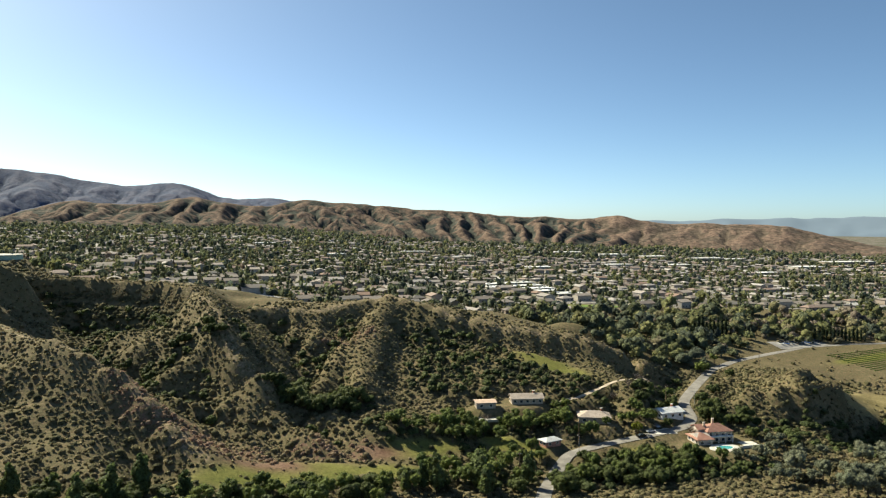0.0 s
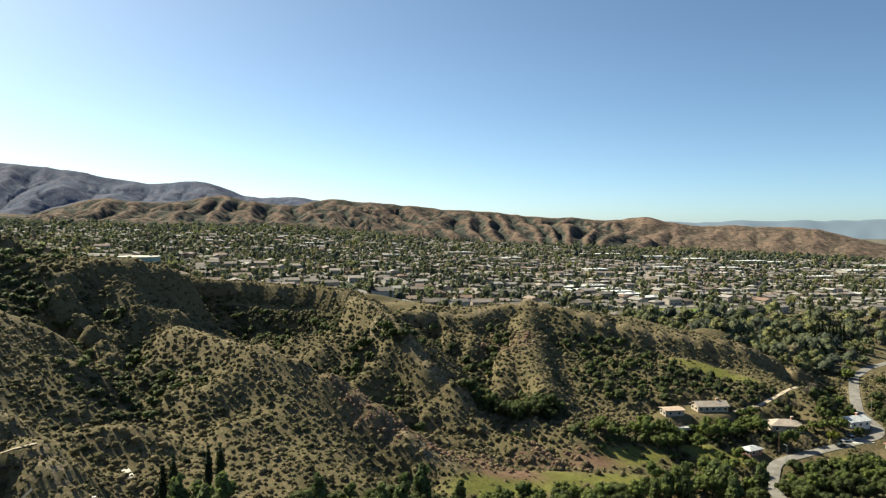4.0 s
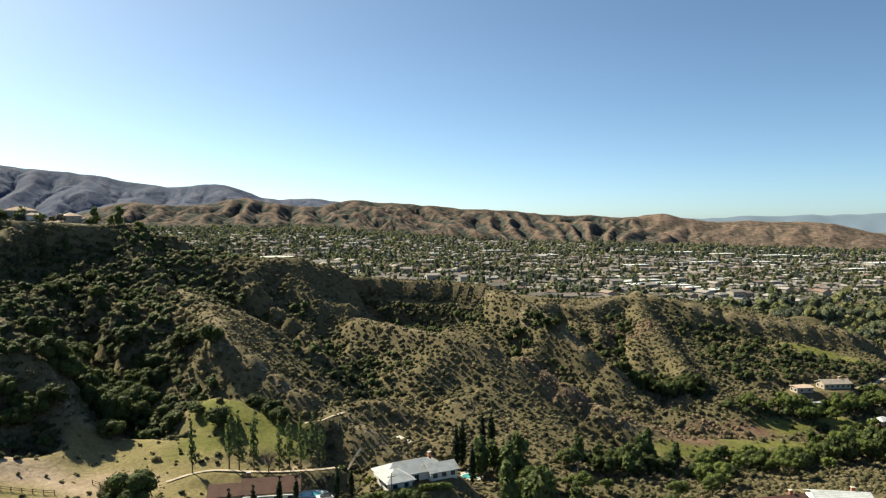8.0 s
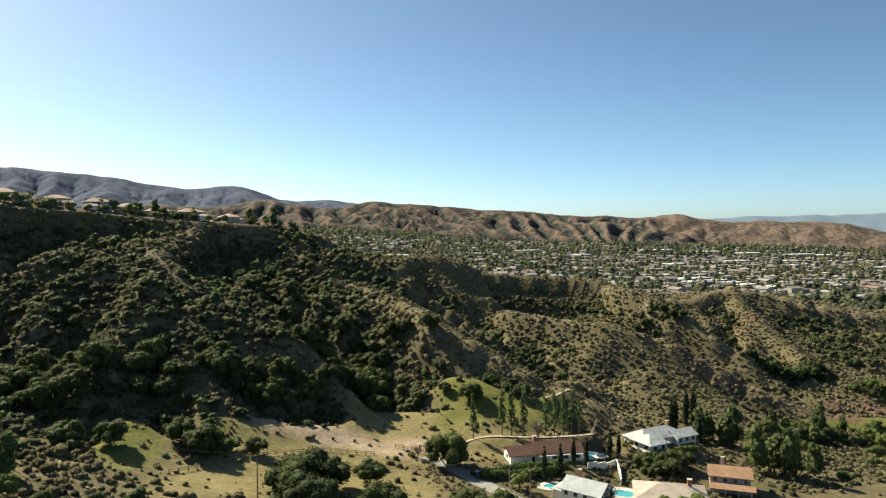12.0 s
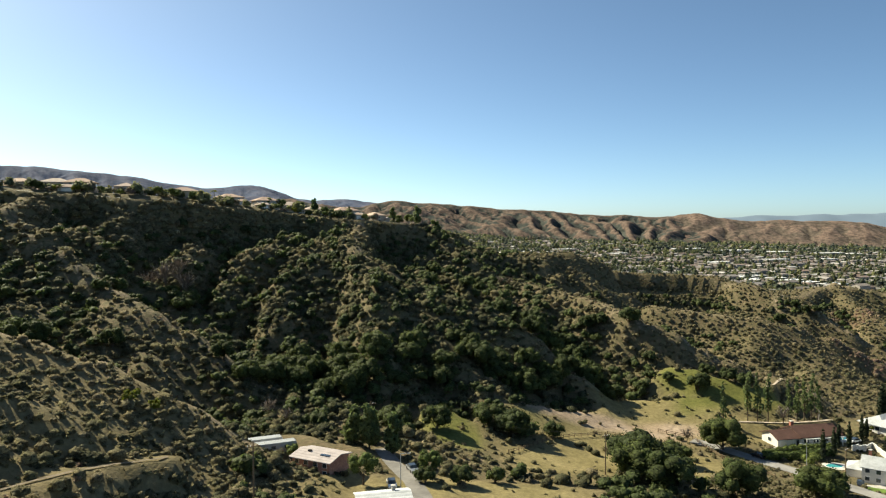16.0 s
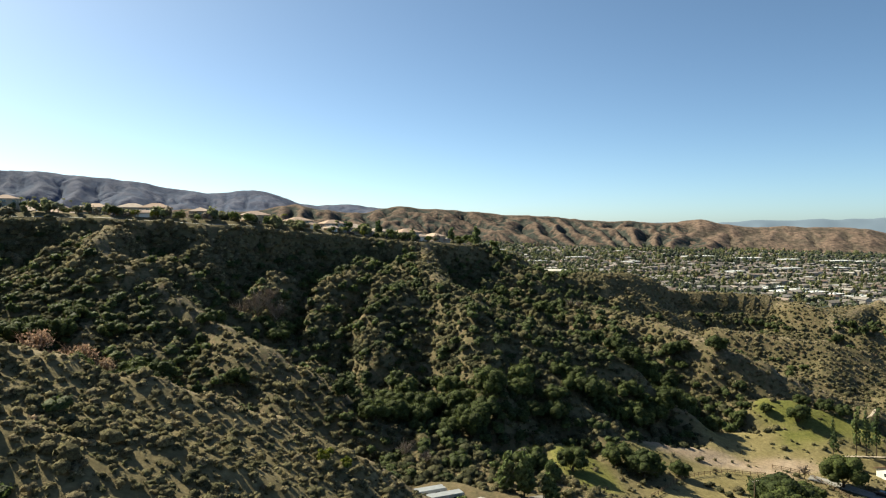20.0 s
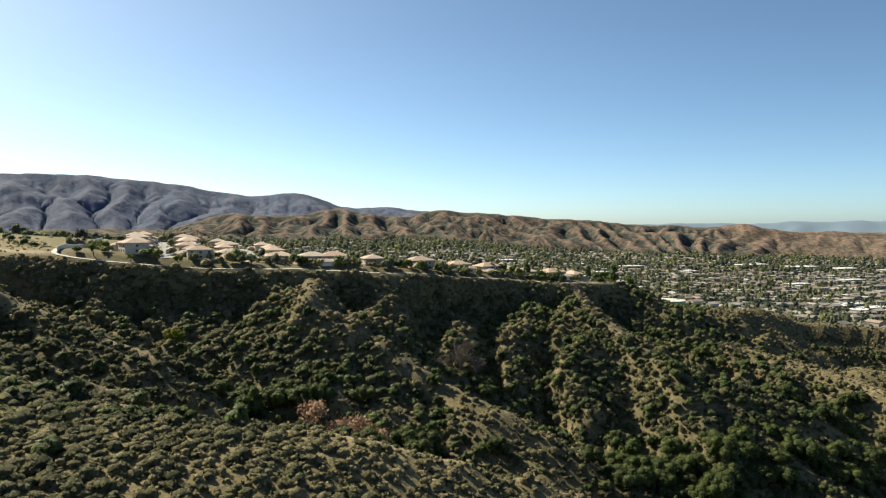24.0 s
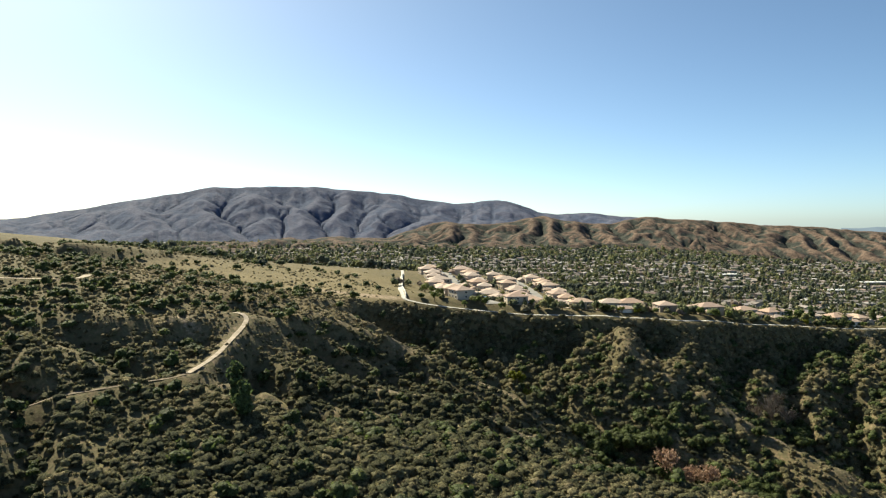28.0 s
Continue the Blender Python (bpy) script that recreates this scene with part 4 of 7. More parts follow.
for _name, _shapes, _s, _label in (("chaparral_brush", BRUSH_SHAPES, _y < 190, "dry olive-brown and dark green chaparral bushes over the slopes"), ("upper_slope_brush", SMALL_SHAPES, _y >= 190, "olive-brown and dark green bushes on the upper slopes")):
    tagged(scattered(_name, _shapes, _x[_s], _y[_s], ground(_x[_s], _y[_s]) - 0.1, _size[_s], _tall[_s], _tone[_s], LEAF_BRUSH, 12), _label, "brush", kind="stuff")
_x, _y, _rng = candidates(2.25, 61, (-700, 260, -20, 410))
_d = thickness(_x, _y)
_p = (0.78 - 0.4 * _d + 0.3 * fbm(_x, _y, 14, 3, 63) + 0.5 * patch(_x, _y, -430, 38, 100, 44, 12, 0.3, 0.2)) * (0.1 + 0.9 * open_ground(_x, _y)) * back_slope(_x, _y) * away_from_ways(_x, _y, 0.4)
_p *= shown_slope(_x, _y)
_ok = _rng.uniform(0, 1, len(_x)) < _p
_x, _y, _d = _x[_ok], _y[_ok], _d[_ok]
_flat, _str, _red = covers(_x, _y)
_tone = np.clip(0.52 - 0.35 * _d + 0.35 * fbm(_x, _y, 30, 3, 65) + _rng.normal(0, 0.16, len(_x)) + 0.5 * _red, 0, 1)
tagged(scattered("sage_tufts", TUFT_SHAPES, _x, _y, ground(_x, _y) - 0.1, _rng.uniform(0.5, 1.25, len(_x)), np.full(len(_x), 0.8), _tone, LEAF_BRUSH, 62),
       "small dry sage tufts between the bushes", "sage", kind="stuff")
_x, _y, _rng = candidates(5.8, 21)
_d = thickness(_x, _y)
_p = (1 - 0.55 * smooth(480, 560, -_x)) * smooth(0.52 + 0.16 * smooth(-260, -220, _x), 0.97, _d) * smooth(3.0, 8.0, crest_distance(_x, _y)) * open_ground(_x, _y) * back_slope(_x, _y) * away_from_ways(_x, _y, 2.5)
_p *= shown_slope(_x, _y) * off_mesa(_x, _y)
_ok = _rng.uniform(0, 1, len(_x)) < _p
_x, _y = _x[_ok], _y[_ok]
_size = _rng.uniform(1.7, 3.3, len(_x))
_tone = np.clip(0.3 + 0.4 * fbm(_x, _y, 30, 3, 331) + _rng.normal(0, 0.16, len(_x)), 0, 1)
tagged(scattered("scrub_oak_thicket", SCRUB_SHAPES, _x, _y, ground(_x, _y) - 0.2, _size, _rng.uniform(0.8, 1.15, len(_x)), _tone, LEAF_OAK, 22),
       "dark green scrub oaks crowding the ravines", "thicket", kind="stuff")


# ---- single trees ----
def tube(points, radii, sides=7):
    """A tapered stem along points; faces have four corners."""
    P = np.array(points, float)
    V, F = [], []
    for k, (p, r) in enumerate(zip(P, radii)):
        a = np.arange(sides) * 2 * math.pi / sides
        V.append(np.stack([p[0] + r * np.cos(a), p[1] + r * np.sin(a), np.full(sides, p[2])], 1))
        if k:
            i = np.arange(sides)
            F.append(np.stack([(k - 1) * sides + i, (k - 1) * sides + (i + 1) % sides, k * sides + (i + 1) % sides, k * sides + i], 1))
    return np.concatenate(V), np.concatenate(F)


def merged(pieces):
    V, F, count = [], [], 0
    for v, f in pieces:
        V.append(v)
        F.append(f + count)
        count += len(v)
    return np.concatenate(V), np.concatenate(F)


def limbs(seed, height, reach, n, r0):
    """A trunk that forks into bent limbs."""
    rng = np.random.default_rng(seed)
    parts = [tube([(0, 0, -0.4), (0.05, 0, height * 0.35), (0.1, 0.08, height * 0.7)], [r0 * 1.25, r0 * 0.9, r0 * 0.6])]
    for k in range(n):
        a = 2 * math.pi * k / n + rng.uniform(-0.4, 0.4)
        e = reach * rng.uniform(0.6, 1.0)
        s = height * rng.uniform(0.25, 0.6)
        parts.append(tube([(0.05, 0.05, s), (0.45 * e * math.cos(a), 0.45 * e * math.sin(a), s + 0.35 * (height - s)), (e * math.cos(a), e * math.sin(a), height * rng.uniform(0.8, 1.1))], [r0 * 0.55, r0 * 0.35, r0 * 0.12], 5))
    return merged(parts)


def tree(name, label, trunk, crown, leaf, group=""):
    base = tagged(new(name), label, "tree", group)
    for part_name, (v, f), m in (("trunk", trunk, BARK), ("crown", crown, leaf)):
        ob = new(part_name, mesh_from(part_name, v, f, m))
        ob.parent = base
    return base


def round_crown(seed, r, h, n, leaves, leaf):
    return foliage(seed, bunch(seed + 7, n, r * 0.7, h * 0.44, r * 0.22, r * 0.44, h * 0.58), leaves, leaf, 0.8)


def pine_crown(seed, h, r, leaves):
    rng = np.random.default_rng(seed)
    balls = [(rng.normal(0, 0.18 * r), rng.normal(0, 0.18 * r), h * (0.3 + 0.68 * k / 8), r * (0.75 - 0.45 * k / 8) * rng.uniform(0.8, 1.1)) for k in range(9)]
    return foliage(seed, balls, leaves, 0.34 * r, 0.35, 0.05)


def column_crown(seed, h, r, leaves):
    balls = [(0, 0, h * (0.08 + 0.86 * k / 11), r * (0.9 if 1 < k < 8 else 0.62) * (1 if k < 10 else 0.6)) for k in range(12)]
    return foliage(seed, balls, leaves, 0.5 * r, 0.9, 0.38)


def twig_crown(seed, r, h, n):
    """A bare crown: many thin forking twigs."""
    rng = np.random.default_rng(seed)
    parts = []
    for k in range(n):
        a, e = rng.uniform(0, 2 * math.pi), r * rng.uniform(0.25, 1.0)
        z0, z1 = h * rng.uniform(0.25, 0.5), h * rng.uniform(0.6, 1.05)
        mid = (0.5 * e * math.cos(a + 0.2), 0.5 * e * math.sin(a + 0.2), z0 + 0.55 * (z1 - z0))
        end = (e * math.cos(a), e * math.sin(a), z1)
        parts.append(tube([(0, 0, z0), mid, end], [0.09, 0.06, 0.02], 4))
        for _ in range(4):
            q = [end[i] + rng.normal(0, 0.16 * r) for i in range(3)]
            parts.append(tube([mid, ((mid[0] + q[0]) / 2, (mid[1] + q[1]) / 2, (mid[2] + q[2]) / 2 + 0.2), q], [0.06, 0.045, 0.03], 3))
    return merged(parts)


HOLD = Matrix.Translation((0, 0, -400))       # the first of each kind is moved to its own place below
KINDS = {
    "oak": [tree("oak_tree", "dark green spreading live oak on the hillside", limbs(s, 4.2, 3.4, 5, 0.42), round_crown(s, 5.6, 7.4, 24, 1500, 0.3), OAK_LEAF, "live oaks") for s in (401, 402, 403, 404)],
    "broad": [tree("broadleaf_tree", "leafy mid-green tree among the houses", limbs(s, 4.5, 2.6, 4, 0.28), round_crown(s, 4.2, 8.0, 16, 950, 0.28), BROAD_LEAF, "leafy trees") for s in (411, 412, 413)],
    "olive": [tree("olive_tree", "grey-green rounded tree of the canyon grove", limbs(s, 3.6, 2.6, 5, 0.3), round_crown(s, 4.2, 6.2, 12, 620, 0.32), OLIVE_LEAF, "grey-green trees") for s in (421, 422)],
    "pine": [tree("pine_tree", "tall thin pine with a bare lower trunk", tube([(0, 0, -0.4), (0.1, 0, 5.0), (0.05, 0.1, 11.0)], [0.2, 0.15, 0.05]), pine_crown(s, 12.0, 1.7, 150), PINE_LEAF, "pines along the path") for s in (431, 432, 433)],
    "conifer": [tree("conifer_tree", "dense dark green conifer beside the houses", tube([(0, 0, -0.4), (0.1, 0, 4.0), (0.05, 0.1, 11.0)], [0.3, 0.2, 0.05]), pine_crown(s, 12.0, 3.4, 420), PINE_LEAF, "conifers") for s in (436, 437)],
    "cypress": [tree("cypress_tree", "narrow dark Italian cypress column", tube([(0, 0, -0.4), (0, 0, 2.0)], [0.2, 0.16]), column_crown(s, 12.0, 1.05, 260), CYPRESS_LEAF, "cypress columns") for s in (441, 442)],
    "yellow": [tree("yellow_tree", "bright yellow-green young tree", limbs(451, 3.2, 1.8, 4, 0.2), round_crown(451, 2.9, 5.6, 8, 300, 0.42), YELLOW_LEAF, "yellow-green trees")],
    "pink": [tree("reddish_tree", "reddish bare-twigged tree in the ravine", limbs(461, 3.4, 2.4, 5, 0.2), merged([foliage(462, bunch(463, 7, 2.4, 1.6, 1.0, 1.6, 3.6), 330, 0.34, 0.0), twig_crown(464, 3.4, 5.6, 22)]), PINK_TWIG, "reddish trees")],
    "bare": [tree("bare_tree", "leafless pale grey tree", limbs(s, 4.0, 2.6, 5, 0.2), twig_crown(s, 3.8, 6.8, 46), GREY_TWIG, "bare trees") for s in (471, 472)],
}
USED = {}


def plant(kind, x, y, scale=1.0, tall=1.0):
    """Stands one tree of a kind on the ground; the first of each shape is the shape itself."""
    k = random.randrange(len(KINDS[kind]))
    first = KINDS[kind][k]
    sunk = 1.3 * scale if kind == "oak" else 0.05
    m = Matrix.Translation((x, y, gz(x, y) - sunk)) @ Matrix.Rotation(random.uniform(0, 6.28), 4, "Z")
    if (kind, k) in USED:
        ob = copy_thing(first, m)
    else:
        ob, USED[(kind, k)] = first, True
        ob.matrix_basis = m
    ob.scale = (scale, scale, scale * tall)
    return ob


def grove(kind, cx, cy, rx, ry, turn, n, lo, hi, gap=4.0):
    c, s = math.cos(radians(turn)), math.sin(radians(turn))
    made, tries = [], 0
    while len(made) < n and tries < n * 30:
        tries += 1
        a, d = random.uniform(0, 6.28), math.sqrt(random.random())
        u, v = rx * d * math.cos(a), ry * d * math.sin(a)
        x, y = cx + u * c - v * s, cy + u * s + v * c
        if any(math.hypot(x - p, y - q) < gap for p, q in made):
            continue
        if away_from_ways(np.array([x]), np.array([y]), 2.5)[0] < 0.9:
            continue
        made.append((x, y))
        plant(kind, x, y, random.uniform(lo, hi), random.uniform(0.85, 1.15))


# Oaks that stand apart on the grass, the ridge and the canyon floor.
for _x, _y, _s in [(-252, 218, 1.0), (-237.5, 179, 0.95), (-246, 186, 0.5), (-256, 189, 0.6), (-229, 192, 0.7), (-223, 187, 0.75), (-219, 182, 0.7), (-246, 137, 1.35), (-282, 108, 1.5), (-276, 112, 1.2), (-284, 100, 1.2), (-267, 119, 0.9), (-262, 90, 1.2), (-278, 92, 1.3),
                   (-241, 92, 1.2), (-233, 100, 0.9), (-313, 124, 1.1), (-320, 128, 0.9), (-300, 130, 0.7), (-335, 118, 0.9), (-347, 118, 1.0), (-270, 178, 0.9)]:
    plant("oak", _x, _y, _s)
for _g in [(-285, 203, 20, 13, 35, 20, 0.8, 1.35, 5.5), (-300, 222, 22, 18, 0, 14, 0.7, 1.1, 6), (-355, 150, 26, 16, 20, 16, 0.7, 1.2, 6), (-385, 150, 24, 14, 30, 12, 0.6, 1.1, 6), (-500, 150, 30, 8, 20, 9, 0.7, 1.1, 6),
           (-445, 190, 22, 10, 60, 8, 0.6, 1.0, 6), (-52, 312, 17, 6, 5, 12, 0.7, 1.1, 4.5), (-72, 315, 10, 5, 5, 5, 0.6, 0.9, 4), (-455, 128, 25, 8, 20, 7, 0.6, 1.0, 6), (-176, 141, 14, 4, 10, 9, 0.5, 0.75, 3.5),
           (-330, 290, 25, 25, 0, 8, 0.5, 0.9, 7), (-120, 335, 14, 10, 0, 5, 0.5, 0.8, 5), (-110, 200, 22, 10, 30, 8, 0.6, 1.0, 5)]:
    grove("oak", *_g)
for _g in [(-40, 228, 40, 12, 25, 16, 0.7, 1.15, 5), (10, 262, 26, 12, 20, 10, 0.7, 1.1, 5), (25, 310, 20, 9, 10, 10, 0.7, 1.1, 4.5), (60, 312, 14, 8, 0, 6, 0.6, 1.0, 4.5), (90, 318, 9, 7, 0, 5, 0.6, 1.0, 4), (80, 275, 40, 10, 10, 14, 0.6, 1.0, 5),
           (-130, 170, 22, 8, 30, 7, 0.6, 1.0, 5), (-85, 185, 22, 8, 30, 6, 0.7, 1.1, 5), (-195, 105, 20, 6, 0, 5, 0.6, 0.9, 5), (-225, 118, 6, 5, 0, 3, 0.6, 0.8, 4), (-345, 74, 10, 5, 0, 3, 0.5, 0.8, 4)]:
    grove("broad", *_g)
for _g in [(165, 262, 42, 18, 15, 24, 0.8, 1.25, 5.5), (205, 300, 34, 15, 25, 16, 0.8, 1.2, 5.5), (150, 300, 16, 10, 0, 6, 0.6, 0.9, 5), (130, 285, 20, 7, 0, 6, 0.6, 0.9, 5)]:
    grove("olive", *_g)
for _g in [(-150, 178, 8, 5, 0, 4, 0.8, 1.1, 4), (-100, 205, 30, 8, 30, 6, 0.7, 1.0, 5), (10, 248, 30, 8, 20, 7, 0.7, 1.1, 5), (-140, 150, 12, 7, 0, 4, 0.8, 1.1, 5), (-352, 90, 6, 4, 0, 3, 0.7, 0.9, 4)]:
    grove("conifer", *_g)
for _x, _y in [(-237.5, 155), (-225, 156.8), (-221, 157.4), (-214, 157.6), (-211, 157.4), (-208, 158.4), (-205, 159.2), (-202.5, 159.8), (-228, 157.5)]:
    plant("pine", _x, _y + 1.6, random.uniform(0.85, 1.05), 1.35)
for _x, _y, _s in [(-163.5, 187, 1.25), (-161.5, 189, 1.3), (-154.5, 197, 1.2), (-151.5, 198, 1.25), (-159, 172, 1.05), (-219, 129, 0.85), (-214, 132, 0.8), (-209, 138, 0.75), (-205, 139, 0.75), (-196, 147, 0.8), (-192.5, 150, 0.7)]:
    plant("cypress", _x, _y, _s)
for _k in range(9):
    plant("cypress", 186 + 3.4 * _k, 512 + 1.2 * _k, random.uniform(1.2, 1.5))
for _k in range(14):
    plant("cypress", 288 + 3.3 * _k, 536 + 0.5 * _k, random.uniform(0.85, 1.05))
for _x, _y, _s in [(-216.5, 157.5, 0.8), (-206, 109, 0.9), (-382, 117, 0.8), (-376, 112, 0.6), (-255, 143, 0.6), (-443, 204, 1.6), (-436, 206, 1.4), (-450, 206, 1.4), (-440, 211, 1.4), (-515.5, 150, 1.1), (-300, 290, 0.7), (-296, 285, 0.7), (100, 352, 0.8), (106, 360, 0.8), (112, 366, 0.7), (84, 338, 0.7), (92, 342, 0.7), (112, 308, 0.8), (20, 316, 0.6)]:
    plant("bare", _x, _y, _s)
for _x, _y, _s in [(-491, 132, 1.6), (-485, 129, 1.5), (-477, 130, 1.4), (-470, 128, 1.2), (-481, 136, 1.2)]:
    plant("pink", _x, _y, _s, 1.2)
for _x, _y, _s in [(87, 309, 1.0), (-554.5, 186.5, 1.4), (-548, 181, 1.1), (-396, 62, 0.6), (-392, 64, 0.55), (-398, 92, 0.6), (-216, 101, 0.7), (-188, 156, 0.6)]:
    plant("yellow", _x, _y, _s)
for _x, _y, _s in [(-512, 144, 0.9), (-605, 32, 1.05), (-601, 28, 0.8)]:
    plant("conifer", _x, _y, _s)


# ---- building tools ----
def solid(name, verts, faces, mat, parent=None, label=""):
    me = bpy.data.meshes.new(name)
    me.from_pydata([tuple(v) for v in verts], [], faces)
    me.materials.append(mat)
    ob = new(name, me)
    if parent is not None:
        ob.parent = parent
    if label:
        tagged(ob, label)
    return ob


BOX_FACES = [(0, 3, 2, 1), (4, 5, 6, 7), (0, 1, 5, 4), (1, 2, 6, 5), (2, 3, 7, 6), (3, 0, 4, 7)]


def box_verts(x0, x1, y0, y1, z0, z1):
    return [(x0, y0, z0), (x1, y0, z0), (x1, y1, z0), (x0, y1, z0), (x0, y0, z1), (x1, y0, z1), (x1, y1, z1), (x0, y1, z1)]


def box(name, x0, x1, y0, y1, z0, z1, mat, parent=None, label=""):
    return solid(name, box_verts(x0, x1, y0, y1, z0, z1), BOX_FACES, mat, parent, label)


def roof_material(name, color, rows=3.2):
    """Courses of tiles: fine rows across the slope, with patches of age."""
    m, n, l, b = material(name, 0.85, 0.2)
    p = position(n)
    w = n.new("ShaderNodeTexWave")
    w.wave_type, w.bands_direction = "BANDS", "Z"
    w.inputs["Scale"].default_value = rows
    w.inputs["Distortion"].default_value = 1.5
    l.new(p, w.inputs["Vector"])
    big, fine = noise_tex(n, l, 0.5, 4, 0.6, p), noise_tex(n, l, 6.0, 3, 0.6, p)
    c = ramp(n, l, big, ((0.3, tuple(v * 0.78 for v in color)), (0.7, tuple(min(1, v * 1.15) for v in color))))
    c = mix(n, l, 1.0, c, ramp(n, l, fine, ((0.3, (0.8,) * 3), (0.7, (1.0,) * 3))), "MULTIPLY")
    c = mix(n, l, 1.0, c, ramp(n, l, w.outputs["Fac"], ((0.0, (0.78,) * 3), (0.35, (1.0,) * 3))), "MULTIPLY")
    l.new(c, b.inputs["Base Color"])
    bump(n, l, b, w.outputs["Fac"], 0.4, 0.06)
    return m


ROOF_BROWN = roof_material("brown_shingle_roof", (0.13, 0.07, 0.055))
ROOF_GREY = roof_material("pale_grey_roof", (0.5, 0.51, 0.52))
ROOF_BEIGE = roof_material("beige_roof", (0.48, 0.4, 0.34))
ROOF_PALE = roof_material("pale_pinkish_roof", (0.47, 0.41, 0.4), 1.5)
ROOF_TAN = roof_material("tan_tile_roof", (0.4, 0.24, 0.15))
ROOF_RED = roof_material("terracotta_tile_roof", (0.37, 0.2, 0.155))
ROOF_WHITE = roof_material("white_metal_roof", (0.62, 0.63, 0.64), 1.2)
ROOF_PINK = varied("plateau_tile_roofs", [(0.47, 0.33, 0.26), (0.56, 0.41, 0.32), (0.52, 0.42, 0.36), (0.42, 0.3, 0.25)], 0.9, 0.15, 0.6)
ROOF_TOWN = varied("town_roofs", [(0.19, 0.165, 0.15), (0.26, 0.225, 0.205), (0.37, 0.345, 0.33), (0.26, 0.175, 0.14), (0.17, 0.16, 0.155), (0.31, 0.265, 0.235)], 0.9, 0.15, 0.3)
WALL_WHITE = plain("white_stucco", (0.72, 0.69, 0.64), 0.9, 0.2, 0.06, 0.6)
WALL_CREAM = varied("cream_stucco", [(0.46, 0.37, 0.29), (0.55, 0.47, 0.38), (0.52, 0.46, 0.41), (0.42, 0.33, 0.26)], 0.9, 0.2, 0.5)
WALL_TOWN = varied("town_walls", [(0.34, 0.29, 0.24), (0.45, 0.42, 0.38), (0.28, 0.23, 0.19), (0.38, 0.32, 0.27)], 0.9, 0.2, 0.4)
WALL_PINK = plain("pinkish_brick_wall", (0.42, 0.22, 0.17), 0.9, 0.2, 0.18, 2.0)
BRICK = plain("chimney_brick", (0.38, 0.16, 0.11), 0.9, 0.2, 0.2, 3.0)
TRIM = plain("white_trim", (0.75, 0.74, 0.72), 0.6, 0.4, 0.04, 1.0)
CONCRETE = plain("concrete", (0.52, 0.49, 0.44), 0.9, 0.2, 0.15, 0.4)
ASPHALT = plain("worn_asphalt", (0.22, 0.205, 0.19), 0.92, 0.2, 0.2, 0.25)
PALE_ASPHALT = plain("pale_sunlit_asphalt", (0.28, 0.265, 0.25), 0.92, 0.2, 0.15, 0.2)
BENCH_SOIL = plain("bench_soil", (0.2, 0.16, 0.118), 0.97, 0.1, 0.3, 0.6)
DIRT = plain("pale_trail_dirt", (0.44, 0.365, 0.285), 0.97, 0.1, 0.18, 0.5)
DARK = plain("dark_opening", (0.03, 0.028, 0.026), 0.8, 0.2, 0.1, 1.0)
WOOD = plain("weathered_wood", (0.2, 0.14, 0.09), 0.9, 0.15, 0.2, 1.5)
METAL = plain("grey_painted_metal", (0.4, 0.41, 0.42), 0.5, 0.5, 0.08, 1.0, 0.4)
WALL_BLOCK = plain("pale_block_wall", (0.66, 0.62, 0.55), 0.92, 0.15, 0.1, 0.5)
TURF = plain("mown_lawn", (0.13, 0.19, 0.045), 0.95, 0.1, 0.2, 0.4)
GLASS, _n, _l, _b = material("window_glass", 0.06, 0.6)
_b.inputs["Base Color"].default_value = (0.035, 0.045, 0.055, 1)
WATER, _n, _l, _b = material("pool_water", 0.05, 0.5)
_l.new(ramp(_n, _l, noise_tex(_n, _l, 1.2, 3, 0.5, position(_n)), ((0.35, (0.05, 0.27, 0.3)), (0.65, (0.09, 0.38, 0.4)))), _b.inputs["Base Color"])


def roof(parent, L, W, z, rise, mat, style="gable", over=0.55, thick=0.22, x=0.0, y=0.0):
    """A pitched roof with eaves and thickness over a block of L by W whose walls end at z."""
    a, b = L / 2 + over, W / 2 + over
    drop = rise * over / (W / 2)
    e0, top = z - drop, z + rise
    if style == "gable":
        outer = [(-a, -b, e0), (a, -b, e0), (a, b, e0), (-a, b, e0), (-a, 0, top), (a, 0, top)]
        faces = [(0, 1, 5, 4), (2, 3, 4, 5)]
        rim = [(0, 4), (4, 3), (3, 2), (2, 5), (5, 1), (1, 0)]
    else:
        r = max(0.3, (L - W) / 2)
        outer = [(-a, -b, e0), (a, -b, e0), (a, b, e0), (-a, b, e0), (-r, 0, top), (r, 0, top)]
        faces = [(0, 1, 5, 4), (1, 2, 5), (2, 3, 4, 5), (3, 0, 4)]
        rim = [(0, 3), (3, 2), (2, 1), (1, 0)]
    n = len(outer)
    verts = [(p[0] + x, p[1] + y, p[2] + thick) for p in outer] + [(p[0] + x, p[1] + y, p[2]) for p in outer]
    faces = faces + [tuple(i + n for i in reversed(f)) for f in faces] + [(i, j, j + n, i + n) for i, j in rim]
    return solid("roof", verts, faces, mat, parent)


def block(parent, L, W, H, mat, gable=0.0, x=0.0, y=0.0, sink=1.2):
    """Walls of one block; with gable, its ends rise to that height above the eaves."""
    v = box_verts(x - L / 2, x + L / 2, y - W / 2, y + W / 2, -sink, H)
    f = list(BOX_FACES)
    if gable:
        v += [(x - L / 2, y, H + gable), (x + L / 2, y, H + gable)]
        f = [f[0], (4, 5, 9, 8), (6, 7, 8, 9), (0, 1, 5, 4), (2, 3, 7, 6), (1, 2, 6, 9, 5), (3, 0, 4, 8, 7)]
    return solid("wall", v, f, mat, parent)


